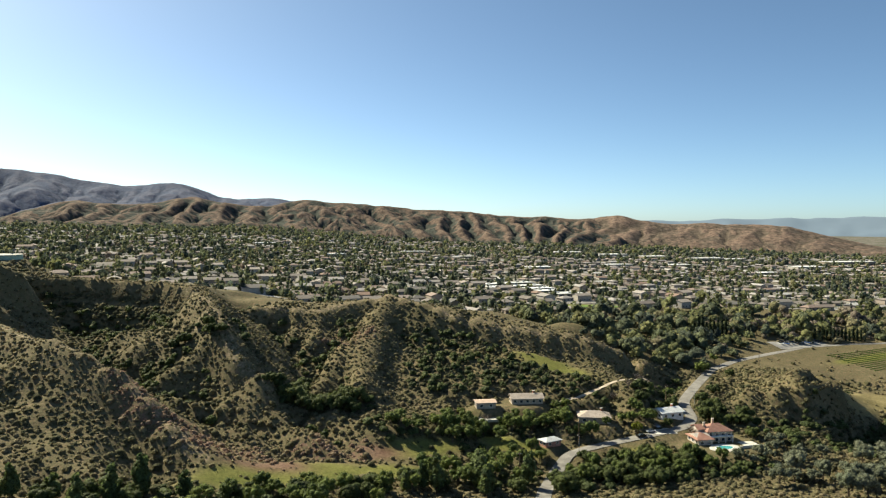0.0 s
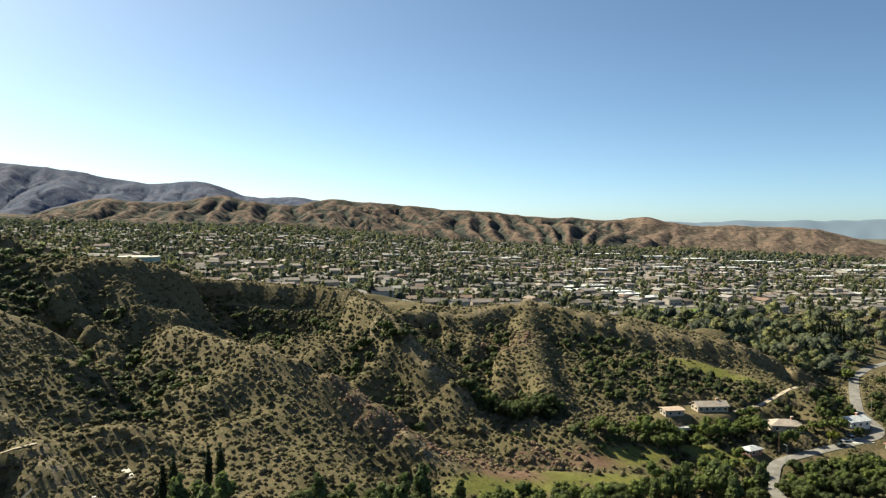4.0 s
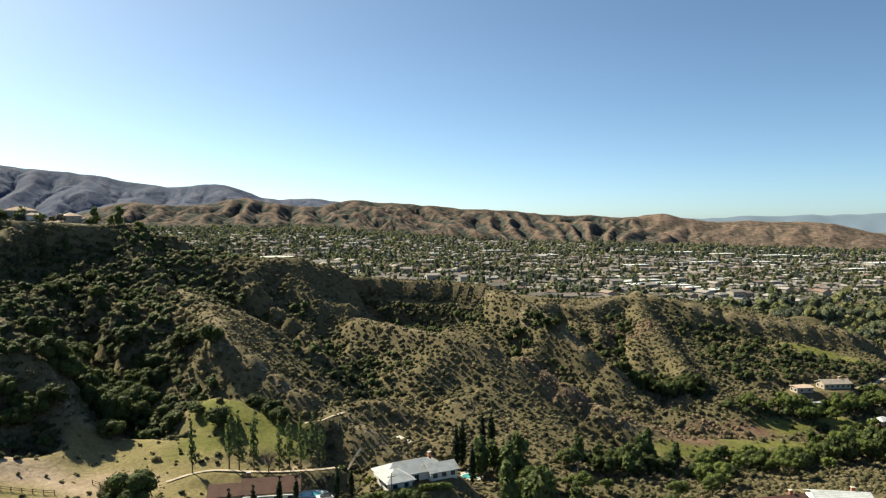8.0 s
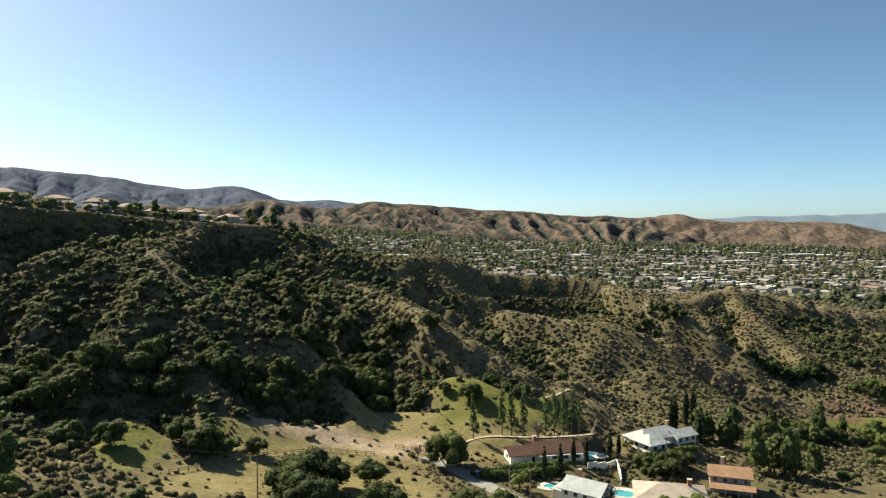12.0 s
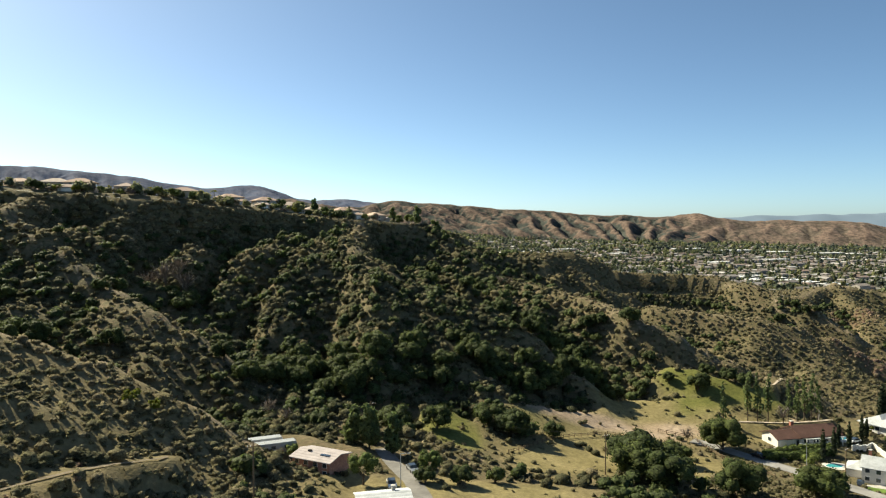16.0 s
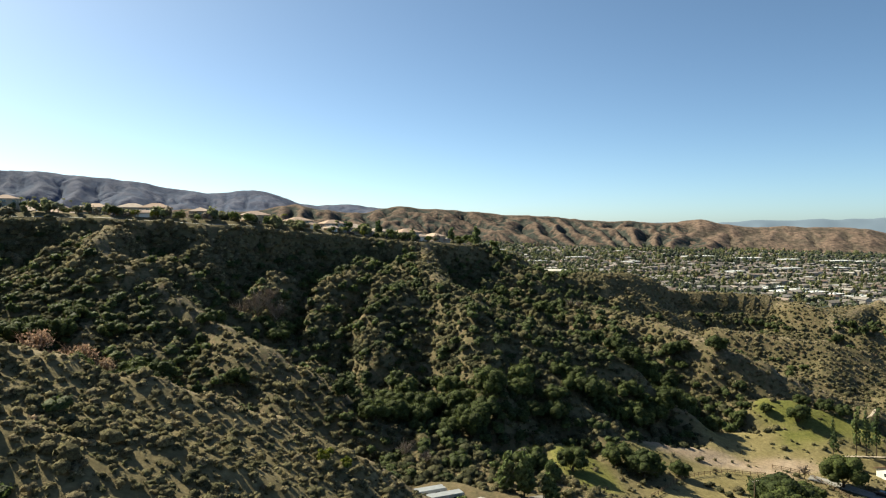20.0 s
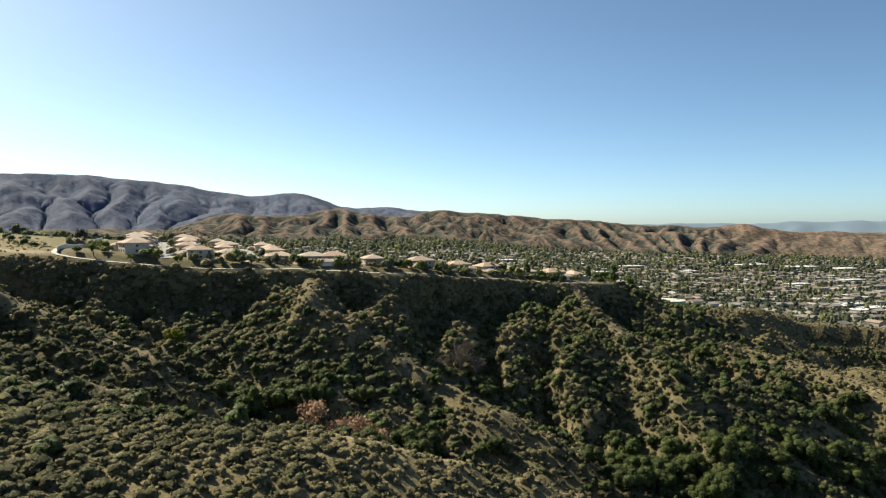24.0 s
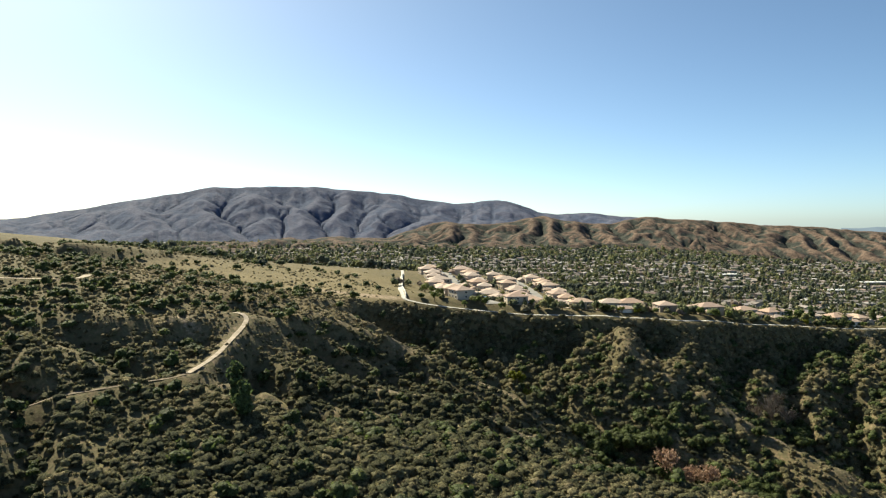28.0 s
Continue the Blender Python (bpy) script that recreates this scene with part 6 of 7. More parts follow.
# ---- the town in the valley ----
def placed(name, templates, kind, x, y, z, sx, sy, sz, yaw, tone, mat):
    """Joined copies of a few four-cornered shapes, each stretched and turned."""
    V, F, T, count = [], [], [], 0
    for k, (tv, tf) in enumerate(templates):
        s = np.nonzero(kind == k)[0]
        if not len(s):
            continue
        c, sn = np.cos(yaw[s])[:, None], np.sin(yaw[s])[:, None]
        u, v = tv[None, :, 0] * sx[s][:, None], tv[None, :, 1] * sy[s][:, None]
        V.append(np.stack([u * c - v * sn + x[s][:, None], u * sn + v * c + y[s][:, None], tv[None, :, 2] * sz[s][:, None] + z[s][:, None]], 2).reshape(-1, 3))
        F.append((tf[None] + (np.arange(len(s)) * len(tv))[:, None, None] + count).reshape(-1, 4))
        T.append(np.repeat(tone[s], len(tv)))
        count += len(s) * len(tv)
    return new(name, mesh_from(name, np.concatenate(V), np.concatenate(F), mat, {"tone": np.concatenate(T)}, flat=True))


BOX_T = (np.array(box_verts(-0.5, 0.5, -0.5, 0.5, -0.3, 1.0)), np.array(BOX_FACES))
GABLE_T = (np.array([(-0.55, -0.56, 0.95), (0.55, -0.56, 0.95), (0.55, 0, 1.55), (-0.55, 0, 1.55), (0.55, 0.56, 0.95), (-0.55, 0.56, 0.95), (-0.55, 0, 0.95), (0.55, 0, 0.95)]),
           np.array([(0, 1, 2, 3), (3, 2, 4, 5), (0, 3, 5, 6), (1, 7, 4, 2)]))
HIP_T = (np.array([(-0.56, -0.57, 0.95), (0.56, -0.57, 0.95), (0.56, 0.57, 0.95), (-0.56, 0.57, 0.95), (-0.2, 0, 1.5), (0.2, 0, 1.5), (0.56, 0, 0.95), (-0.56, 0, 0.95)]),
         np.array([(0, 1, 5, 4), (2, 3, 4, 5), (1, 6, 2, 5), (3, 7, 0, 4)]))
FLAT_T = (np.array(box_verts(-0.52, 0.52, -0.52, 0.52, 0.98, 1.06)), np.array(BOX_FACES))

TOWN_TURN = radians(22)
_ca, _sa = math.cos(TOWN_TURN), math.sin(TOWN_TURN)


def town_edge(x):
    """How far north the town begins."""
    return np.interp(x, [-2600, -1080, -700, -420, -330, -280, -140, -60, 40, 110, 180, 300, 420, 600, 1500], [900, 760, 660, 590, 530, 490, 462, 490, 560, 560, 610, 640, 640, 600, 700])


def in_town(x, y):
    return (y > town_edge(x)) & (y < 2140 - 0.00012 * (x + 100) ** 2) & (x < 260 + 0.72 * y) & (x > -700 - 0.95 * y)


BIG_SITES = [(85, 835, 46, 16, 5, 24), (95, 800, 40, 15, 5, 24), (104, 770, 34, 15, 5, 24), (62, 810, 30, 14, 5, 24), (112, 745, 26, 14, 5, 24), (60, 770, 24, 18, 5, 24), (128, 720, 30, 18, 5, 24),
             (255, 1530, 90, 30, 8, 18), (360, 1500, 70, 34, 9, 18), (450, 1490, 60, 30, 8, 18), (560, 1480, 70, 30, 8, 18), (620, 1490, 50, 26, 7, 18), (860, 1480, 110, 40, 10, 12), (300, 1200, 50, 22, 6, 20),
             (420, 1250, 46, 26, 6, 20), (-60, 1380, 50, 22, 7, 22), (40, 1320, 40, 20, 6, 22), (-180, 1150, 36, 18, 6, 22), (520, 1120, 42, 20, 6, 20), (150, 1100, 44, 18, 6, 22), (680, 1300, 60, 26, 7, 16), (-330, 1280, 40, 20, 6, 24)]


def clear_of_sites(x, y, extra=8.0):
    ok = np.ones(len(x), bool)
    for sx, sy, L, W, H, a in BIG_SITES:
        c, s = math.cos(radians(a)), math.sin(radians(a))
        u, v = (x - sx) * c + (y - sy) * s, -(x - sx) * s + (y - sy) * c
        ok &= ~((np.abs(u) < L / 2 + extra) & (np.abs(v) < W / 2 + extra))
    ok &= ~(np.hypot((x - 128) / 34, (y - 640) / 34) < 1)
    return ok


# Lots along streets: two rows of houses back to back in each block.
_rng = np.random.default_rng(777)
_us, _vs = np.arange(-2600, 2900, 19.0), np.arange(0, 2700, 42.0)
_u, _v = np.meshgrid(_us, _vs)
_row = np.where((np.arange(len(_vs)) % 2 == 0)[:, None], -6.5, 6.5) + 0 * _u
_u = _u + _rng.uniform(-2.5, 2.5, _u.shape)
_v = _v + _row + _rng.uniform(-2.5, 2.5, _u.shape)
_u, _v = (_u + 9 * fbm(_u, _v, 150, 3, 771)).ravel(), (_v + 14 * fbm(_u, _v, 130, 3, 773)).ravel()
_x, _y = _u * _ca - _v * _sa, _u * _sa + _v * _ca
_keep = in_town(_x, _y) & clear_of_sites(_x, _y) & (np.abs(np.mod(_u, 170) - 85) > 9)
_keep &= _rng.uniform(0, 1, len(_x)) < np.clip(0.97 - 0.16 * smooth(100, 500, -_x) - 0.25 * smooth(1600, 2050, _y) + 0.3 * fbm(_x, _y, 260, 3, 501), 0.2, 0.97)
_x, _y = _x[_keep], _y[_keep]
_n = len(_x)
_kind = _rng.integers(0, 2, _n)
_L, _W, _H = _rng.uniform(9, 16, _n), _rng.uniform(7.5, 11.5, _n), np.where(_rng.uniform(0, 1, _n) < 0.15, 5.2, 2.8)
_yaw = TOWN_TURN + _rng.choice([0, math.pi / 2], _n, p=[0.7, 0.3]) + _rng.normal(0, 0.16, _n)
_tone = _rng.uniform(0, 1, _n)
_z = ground(_x, _y)
_order = np.argsort(np.hypot(_x + 200, _y + 60))
NEAR_LOTS, FAR_LOTS = _order[:260], _order[260:]

TOWN_ROOF_MAT = by_tone("far_town_roofs", [(0.19, 0.165, 0.155), (0.29, 0.25, 0.23), (0.36, 0.335, 0.325), (0.28, 0.19, 0.155), (0.34, 0.295, 0.27), (0.52, 0.505, 0.495)], 0.9, 0.15, 0.12, 0.5)
TOWN_WALL_MAT = by_tone("far_town_walls", [(0.32, 0.27, 0.23), (0.45, 0.42, 0.38), (0.26, 0.21, 0.18), (0.38, 0.32, 0.28)], 0.9, 0.15, 0.1, 0.6)
_f = FAR_LOTS
_wall_h = _H[_f]
tagged(placed("town_house_walls", [BOX_T], np.zeros(len(_f), int), _x[_f], _y[_f], _z[_f], _L[_f], _W[_f], _wall_h, _yaw[_f], _tone[_f], TOWN_WALL_MAT), "pale walls of the many far houses", "houses", kind="stuff")
tagged(placed("town_house_roofs", [GABLE_T, HIP_T], _kind[_f], _x[_f], _y[_f], _z[_f] + np.where(_wall_h > 4, 2.4, 0) * 0.95 + 0.02, _L[_f], _W[_f], np.full(len(_f), 2.8), _yaw[_f], 1 - _tone[_f], TOWN_ROOF_MAT), "grey, tan and white roofs of the many far houses", "houses", kind="stuff")


def town_house(seed, two):
    rng = random.Random(seed)
    H = 5.6 if two else 3.1
    h = tagged(new("house"), ("two-storey" if two else "single-storey") + " pale suburban house at the edge of town", "house", "town houses")
    L, W = rng.uniform(13, 18), rng.uniform(9, 12)
    style = "hip" if rng.random() < 0.5 else "gable"
    block(h, L, W, H, WALL_TOWN, 1.8 if style == "gable" else 0)
    roof(h, L, W, H, 1.8, ROOF_TOWN, style, 0.6)
    for side, n in ((0, 3), (1, 1)):
        span = L if side == 0 else W
        for k in range(n):
            u = (k + 0.5) / n * span - span / 2
            px, py = {0: (u, -W / 2), 1: (L / 2, u), 3: (-L / 2, u)}[side]
            turn = Matrix.Rotation(side * math.pi / 2, 4, "Z")
            solid("window", [tuple(turn @ Vector(v) + Vector((px, py, 0.9))) for v in box_verts(-0.7, 0.7, -0.07, 0.02, 0, 1.3)], BOX_FACES, GLASS, h)
    return h


_shapes = [town_house(s, s % 3 == 0) for s in range(31, 37)]
for _k, _i in enumerate(NEAR_LOTS):
    _ob = _shapes[_k] if _k < 6 else copy_thing(_shapes[_k % 6], Matrix())
    _ob.matrix_basis = Matrix.Translation((_x[_i], _y[_i], _z[_i] + 0.05)) @ Matrix.Rotation(_yaw[_i], 4, "Z")


def big_building(x, y, L, W, H, yaw):
    H *= 0.75
    b = tagged(new("flat_roofed_building"), "long low building with a bright flat roof and parapet", "building", "flat-roofed buildings")
    box("wall", -L / 2, L / 2, -W / 2, W / 2, -3, H, WALL_TOWN, b)
    box("roof", -L / 2 - 0.5, L / 2 + 0.5, -W / 2 - 0.5, W / 2 + 0.5, H + 0.003, H + 0.35, FLAT_ROOF, b)
    for k, (px, py) in enumerate(((-0.3, 0.1), (0.05, -0.2), (0.33, 0.15))):
        box("roof_unit", px * L - 1.2, px * L + 1.2, py * W - 1.0, py * W + 1.0, H + 0.353, H + 1.5, METAL, b)
    n = max(3, int(L / 7))
    for k in range(n):
        u = (k + 0.5) / n * L - L / 2
        box("window", u - L / n * 0.32, u + L / n * 0.32, -W / 2 - 0.08, -W / 2 + 0.02, 1.0, min(2.6, H - 0.6), GLASS, b)
    b.matrix_basis = Matrix.Translation((x, y, gz(x, y))) @ Matrix.Rotation(radians(yaw), 4, "Z")


def water_tank(x, y, r, h):
    """A wide round reservoir: welded wall, a low conical roof with a rim, a roof hatch and a ladder."""
    t = tagged(new("water_tank"), "wide pale green round water tank with a white roof", "water tank")
    n = 40
    a = [2 * math.pi * k / n for k in range(n)]
    ring = lambda q, z: [(q * math.cos(v), q * math.sin(v), z) for v in a]
    solid("wall", ring(r, -2) + ring(r, h), [(k, (k + 1) % n, (k + 1) % n + n, k + n) for k in range(n)], TANK_GREEN, t)
    solid("roof", ring(r + 0.25, h - 0.1) + ring(r + 0.25, h + 0.2) + [(0, 0, h + 0.9)], [(k, (k + 1) % n, (k + 1) % n + n, k + n) for k in range(n)] + [(k + n, (k + 1) % n + n, 2 * n) for k in range(n)], CONCRETE, t)
    box("hatch", r * 0.55, r * 0.55 + 1.4, -0.7, 0.7, h + 0.3, h + 1.1, METAL, t)
    for k in (-0.3, 0.3):
        box("ladder_rail", k - 0.03, k + 0.03, -r - 0.3, -r - 0.22, 0.3, h + 0.9, METAL, t)
    t.location = (x, y, gz(x, y) - 1.6)
    return t


TANK_GREEN = plain("tank_green_paint", (0.3, 0.4, 0.33), 0.5, 0.4, 0.08, 0.3)
water_tank(-281, 441, 12.5, 4.6)
FLAT_ROOF = varied("white_flat_roofs", [(0.6, 0.6, 0.59), (0.72, 0.72, 0.71), (0.5, 0.5, 0.49)], 0.8, 0.2, 0.2)
for _b in BIG_SITES:
    big_building(*_b)


def pad_sheet(name, x, y, L, W, yaw, mat, label, category, lift=0.1, n=12):
    c, s = math.cos(radians(yaw)), math.sin(radians(yaw))
    u, v = np.meshgrid(np.linspace(-L / 2, L / 2, n), np.linspace(-W / 2, W / 2, n))
    px, py = x + u * c - v * s, y + u * s + v * c
    return tagged(new(name, mesh_from(name, np.stack([px.ravel(), py.ravel(), ground(px, py).ravel() + lift], 1), grid_faces(n, n), mat)), label, category, kind="structure")


pad_sheet("pavement_2", 122, 668, 58, 40, 24, ASPHALT, "grey school parking lot", "parking lot", 0.3)
pad_sheet("lawn_field", 134, 625, 52, 26, 24, TURF, "bright green playing field", "lawn", 0.4)
pad_sheet("pavement_3", 268, 521, 52, 14, 24, PALE_ASPHALT, "pale parking area beside the road", "parking lot", 0.3)

# Streets between the blocks.
_V, _F, _c = [], [], 0
for _k, _vv in enumerate(np.arange(0, 2700, 84.0) + 63.0):
    _uu = np.arange(-2600, 2900, 20.0)
    _px, _py = _uu * _ca - _vv * _sa, _uu * _sa + _vv * _ca
    _ok = in_town(_px, _py) & clear_of_sites(_px, _py, 4)
    for _i in np.nonzero(_ok[:-1] & _ok[1:])[0]:
        for _q in (0, 1):
            for _w in (-4.5, 4.5):
                _V.append((_px[_i + _q] - _sa * _w, _py[_i + _q] + _ca * _w))
        _F.append((_c, _c + 2, _c + 3, _c + 1))
        _c += 4
for _uu in np.arange(-2550, 2900, 170.0) + 85.0:
    _vv = np.arange(0, 2700, 20.0)
    _px, _py = _uu * _ca - _vv * _sa, _uu * _sa + _vv * _ca
    _ok = in_town(_px, _py) & clear_of_sites(_px, _py, 4)
    for _i in np.nonzero(_ok[:-1] & _ok[1:])[0]:
        for _q in (0, 1):
            for _w in (-5.5, 5.5):
                _V.append((_px[_i + _q] + _ca * _w, _py[_i + _q] + _sa * _w))
        _F.append((_c, _c + 1, _c + 3, _c + 2))
        _c += 4
_V = np.array(_V)
tagged(new("street_grid", mesh_from("street_grid", np.c_[_V, ground(_V[:, 0], _V[:, 1]) + 0.35], np.array(_F), PALE_ASPHALT, flat=True)), "pale streets between the town blocks", "road", kind="structure")

# Trees of the town and of the belt in front of it.
TOWN_TREES = [foliage(600 + k, bunch(640 + k, 3, 0.3, 0.5, 0.55, 0.8, 0.75), 10, 0.5, 0.88, 0.25, 2, 0) for k in range(6)] + [foliage(620 + k, [(0, 0, 0.5, 0.45), (0, 0, 1.2, 0.42), (0, 0, 1.9, 0.32)], 12, 0.36, 0.95, 0.25, 99, 0) for k in range(2)]


def tree_field(name, step, seed, chance, lo, hi, label, box_, shapes=None, shift=0.0):
    x, y, rng = candidates(step, seed, box_)
    p = chance(x, y)
    ok = rng.uniform(0, 1, len(x)) < p
    x, y = x[ok], y[ok]
    size = np.clip(rng.lognormal(math.log((lo + hi) / 2), 0.32, len(x)), 0.7 * lo, 1.35 * hi)
    tone = np.clip(0.4 + shift + 0.35 * fbm(x, y, 120, 3, seed) + rng.normal(0, 0.27, len(x)), 0, 1)
    return tagged(scattered(name, shapes or TOWN_TREES, x, y, ground(x, y) - 0.2, size, rng.uniform(0.85, 1.35, len(x)), tone, LEAF_TOWN, seed), label, "trees", kind="stuff")


_lot_cells = {}
for _i in range(len(_x)):
    _lot_cells.setdefault((int(_x[_i] // 20), int(_y[_i] // 20)), []).append((_x[_i], _y[_i]))


def off_houses(x, y):
    ok = np.ones(len(x))
    for k in range(len(x)):
        cx, cy = int(x[k] // 20), int(y[k] // 20)
        for i in (-1, 0, 1):
            for j in (-1, 0, 1):
                for hx, hy in _lot_cells.get((cx + i, cy + j), ()):
                    if (x[k] - hx) ** 2 + (y[k] - hy) ** 2 < 49:
                        ok[k] = 0.0
    return ok


tree_field("town_trees", 9.5, 901, lambda x, y: in_town(x, y) * clear_of_sites(x, y, 3) * off_houses(x, y) * np.clip(0.6 + 0.3 * smooth(0, 400, -x) + 0.6 * fbm(x, y, 160, 3, 907), 0.12, 0.95) * (y < 1350) * (1 - 0.3 * smooth(900, 1300, y)), 2.1, 4.6,
           "dark green street and garden trees across the town", (-2000, 1250, 460, 1360))
FAR_TREES = [foliage(660 + k, bunch(670 + k, 1, 0.1, 0.3, 0.8, 0.95, 0.85), 10, 0.5, 0.9, 0.25, 99, 0) for k in range(5)]
tree_field("far_town_trees", 13.0, 911, lambda x, y: (in_town(x, y) & (y >= 1350)) * clear_of_sites(x, y, 3) * np.clip(0.55 + 0.5 * fbm(x, y, 200, 3, 917) + 0.12 * smooth(300, 900, -x) + 0.4 * smooth(1800, 2080, y), 0.1, 0.9), 2.6, 5.4,
           "far dark trees between the roofs up to the foothills", (-2600, 1850, 1350, 2200), FAR_TREES)
tree_field("canyon_mouth_trees", 8.0, 921, lambda x, y: away_from_ways(x, y, 3.0) * clear_of_sites(x, y, 4) * np.clip(1.25 * np.maximum.reduce([patch(x, y, 265, 565, 165, 42, 8, 0.3, 0.25), patch(x, y, 175, 505, 45, 34, 30, 0.3, 0.25), patch(x, y, 120, 445, 40, 28, 20, 0.3, 0.3), patch(x, y, 110, 540, 60, 35, 0, 0.3, 0.3)]), 0, 0.9), 3.4, 6.4,
           "tall mixed trees crowding the canyon mouth", (60, 460, 410, 640), SCRUB_SHAPES, 0.2)


def on_plateau(x, y):
    ok = np.ones(len(x))
    for hx, hy, _ in PLATEAU:
        ok *= np.hypot(x - hx, y - hy) > 7.5
    for line in (STREET_A, STREET_B, STREET_C):
        p = along(line, 4.0)
        ok *= np.min(np.hypot(x[:, None] - p[None, :, 0], y[:, None] - p[None, :, 1]), 1) > 5.5
    rim = np.interp(x, [p[0] for p in RIM_PATH[4:]], [p[1] for p in RIM_PATH[4:]])
    return ok * (y > rim + 5)


tree_field("plateau_trees", 5.5, 931, lambda x, y: on_plateau(x, y) * np.maximum(1.0 * patch(x, y, -500, 312, 135, 100, -14, 0.2, 0.2), 0.9 * patch(x, y, -470, 400, 110, 30, -15, 0.3, 0.3)) * (x > -628 - 0.37 * (y - 220)), 1.5, 3.4,
           "garden trees and hedges between the plateau houses", (-700, -330, 225, 470), SCRUB_SHAPES, 0.2)
tree_field("field_edge_trees", 11.0, 941, lambda x, y: np.maximum(0.75 * patch(x, y, -760, 470, 150, 40, 5, 0.3, 0.3), 0.5 * patch(x, y, -800, 330, 60, 40, 0, 0.3, 0.3)) * away_from_ways(x, y, 3), 2.5, 4.5,
           "dark trees along the far edge of the dry field", (-900, -600, 280, 560), SCRUB_SHAPES, 0.0)
for _x0, _y0, _s in [(-334, 350, 0.8), (-345, 348, 1.0), (-350, 354, 0.9), (-360, 352, 0.9), (-385, 340, 0.8), (-395, 325, 0.8), (-402, 318, 0.9), (-410, 312, 1.0), (-570, 231, 0.6), (-584, 231, 0.7), (-356, 346, 0.7), (-378, 334, 0.6)]:
    plant(random.choice(("conifer", "broad", "broad")), _x0, _y0, _s * 0.9)
for _x0, _y0, _s in [(-425, 300, 0.8), (-418, 303, 0.8), (-395, 312, 0.7), (-310, 392, 0.6), (-470, 275, 0.6), (-500, 256, 0.5), (-556, 243, 0.5), (-606, 236, 0.6), (-598, 242, 0.7), (-614, 250, 0.6), (-622, 262, 0.7), (-628, 280, 0.6)]:
    plant("broad", _x0, _y0, _s)

_rp = along(RIM_PATH[5:], 8.0)
for _k, (_x0, _y0) in enumerate(_rp[:, :2]):
    if random.random() < 0.7:
        plant(random.choice(("broad", "broad", "oak", "yellow", "olive")), _x0 + random.uniform(-2, 2), _y0 + random.uniform(3, 8), random.uniform(0.4, 0.75))
for _x0, _y0, _s, _kind in [(-352, 95, 0.9, "conifer"), (-346, 92, 0.8, "conifer"), (-356, 97, 0.8, "conifer"), (-351, 69, 0.8, "broad"), (-368, 80, 0.5, "broad"), (-338, 72, 0.5, "oak"), (-330, 76, 0.6, "oak"), (-322, 82, 0.5, "oak"),
                            (44, 264, 0.8, "oak"), (30, 262, 0.8, "broad"), (42, 292, 0.7, "broad"), (60, 288, 0.7, "oak"), (72, 290, 0.6, "oak"), (74, 310, 0.6, "broad"), (105, 335, 0.8, "oak"), (113, 340, 0.7, "oak"), (115, 352, 0.7, "broad"), (130, 340, 0.8, "oak"),
                            (132, 352, 0.8, "oak"), (146, 372, 0.7, "oak"), (155, 415, 0.9, "broad"), (160, 425, 0.9, "oak"), (176, 448, 0.8, "broad"), (168, 405, 0.6, "oak"), (96, 332, 0.8, "oak"), (90, 326, 0.7, "broad"), (104, 318, 0.5, "oak"), (140, 312, 0.7, "oak"), (128, 318, 0.5, "broad"), (150, 330, 0.6, "oak")]:
    plant(_kind, _x0, _y0, _s)

for _kind, *_g in [("oak", 62, 262, 40, 9, 15, 16, 0.6, 1.0, 4.5), ("broad", 2, 300, 26, 10, 10, 12, 0.6, 1.0, 4.5), ("oak", 96, 286, 22, 8, 0, 9, 0.6, 0.9, 4.5), ("broad", 42, 322, 34, 8, 0, 11, 0.5, 0.8, 4.5), ("oak", 134, 330, 14, 14, 0, 9, 0.6, 0.9, 4.5),
                   ("broad", 30, 285, 22, 8, 20, 9, 0.6, 0.95, 4.5), ("oak", -25, 240, 30, 9, 30, 10, 0.6, 1.0, 5),
                   ("oak", -303, 170, 19, 8, 25, 13, 0.65, 1.1, 4.5), ("oak", -320, 172, 9, 9, 0, 6, 0.6, 1.0, 5), ("oak", -272, 224, 11, 6, 20, 6, 0.5, 0.85, 4.5)]:
    grove(_kind, *_g)


# ---- small things ----
def car(paint, label):
    c = tagged(new("car"), label, "car", "parked cars")
    prof = [(-2.2, 0.35), (-2.25, 0.75), (-1.3, 0.9), (2.1, 0.85), (2.25, 0.6), (2.2, 0.35)]
    v = [(x, y, z) for y in (-0.88, 0.88) for x, z in prof]
    n = len(prof)
    solid("body", v, [tuple(range(n)), tuple(reversed(range(n, 2 * n)))] + [(k, k + n, (k + 1) % n + n, (k + 1) % n) for k in range(n)], paint, c)
    prof = [(-1.25, 0.905), (-0.6, 1.4), (1.0, 1.42), (1.75, 0.88)]
    v = [(x, y * (0.92 if z > 1 else 1), z) for y in (-0.8, 0.8) for x, z in prof]
    solid("cabin", v, [(0, 1, 2, 3), (7, 6, 5, 4)] + [(k, k + 4, (k + 1) % 4 + 4, (k + 1) % 4) for k in range(4)], GLASS, c)
    for wx in (-1.35, 1.35):
        for wy in (-0.8, 0.8):
            a = [2 * math.pi * k / 10 for k in range(10)]
            v = [(wx + 0.33 * math.cos(t), wy + d, 0.33 + 0.33 * math.sin(t)) for d in (-0.11, 0.11) for t in a]
            solid("wheel", v, [tuple(range(10)), tuple(reversed(range(10, 20)))] + [(k, (k + 1) % 10, (k + 1) % 10 + 10, k + 10) for k in range(10)], DARK, c)
    return c


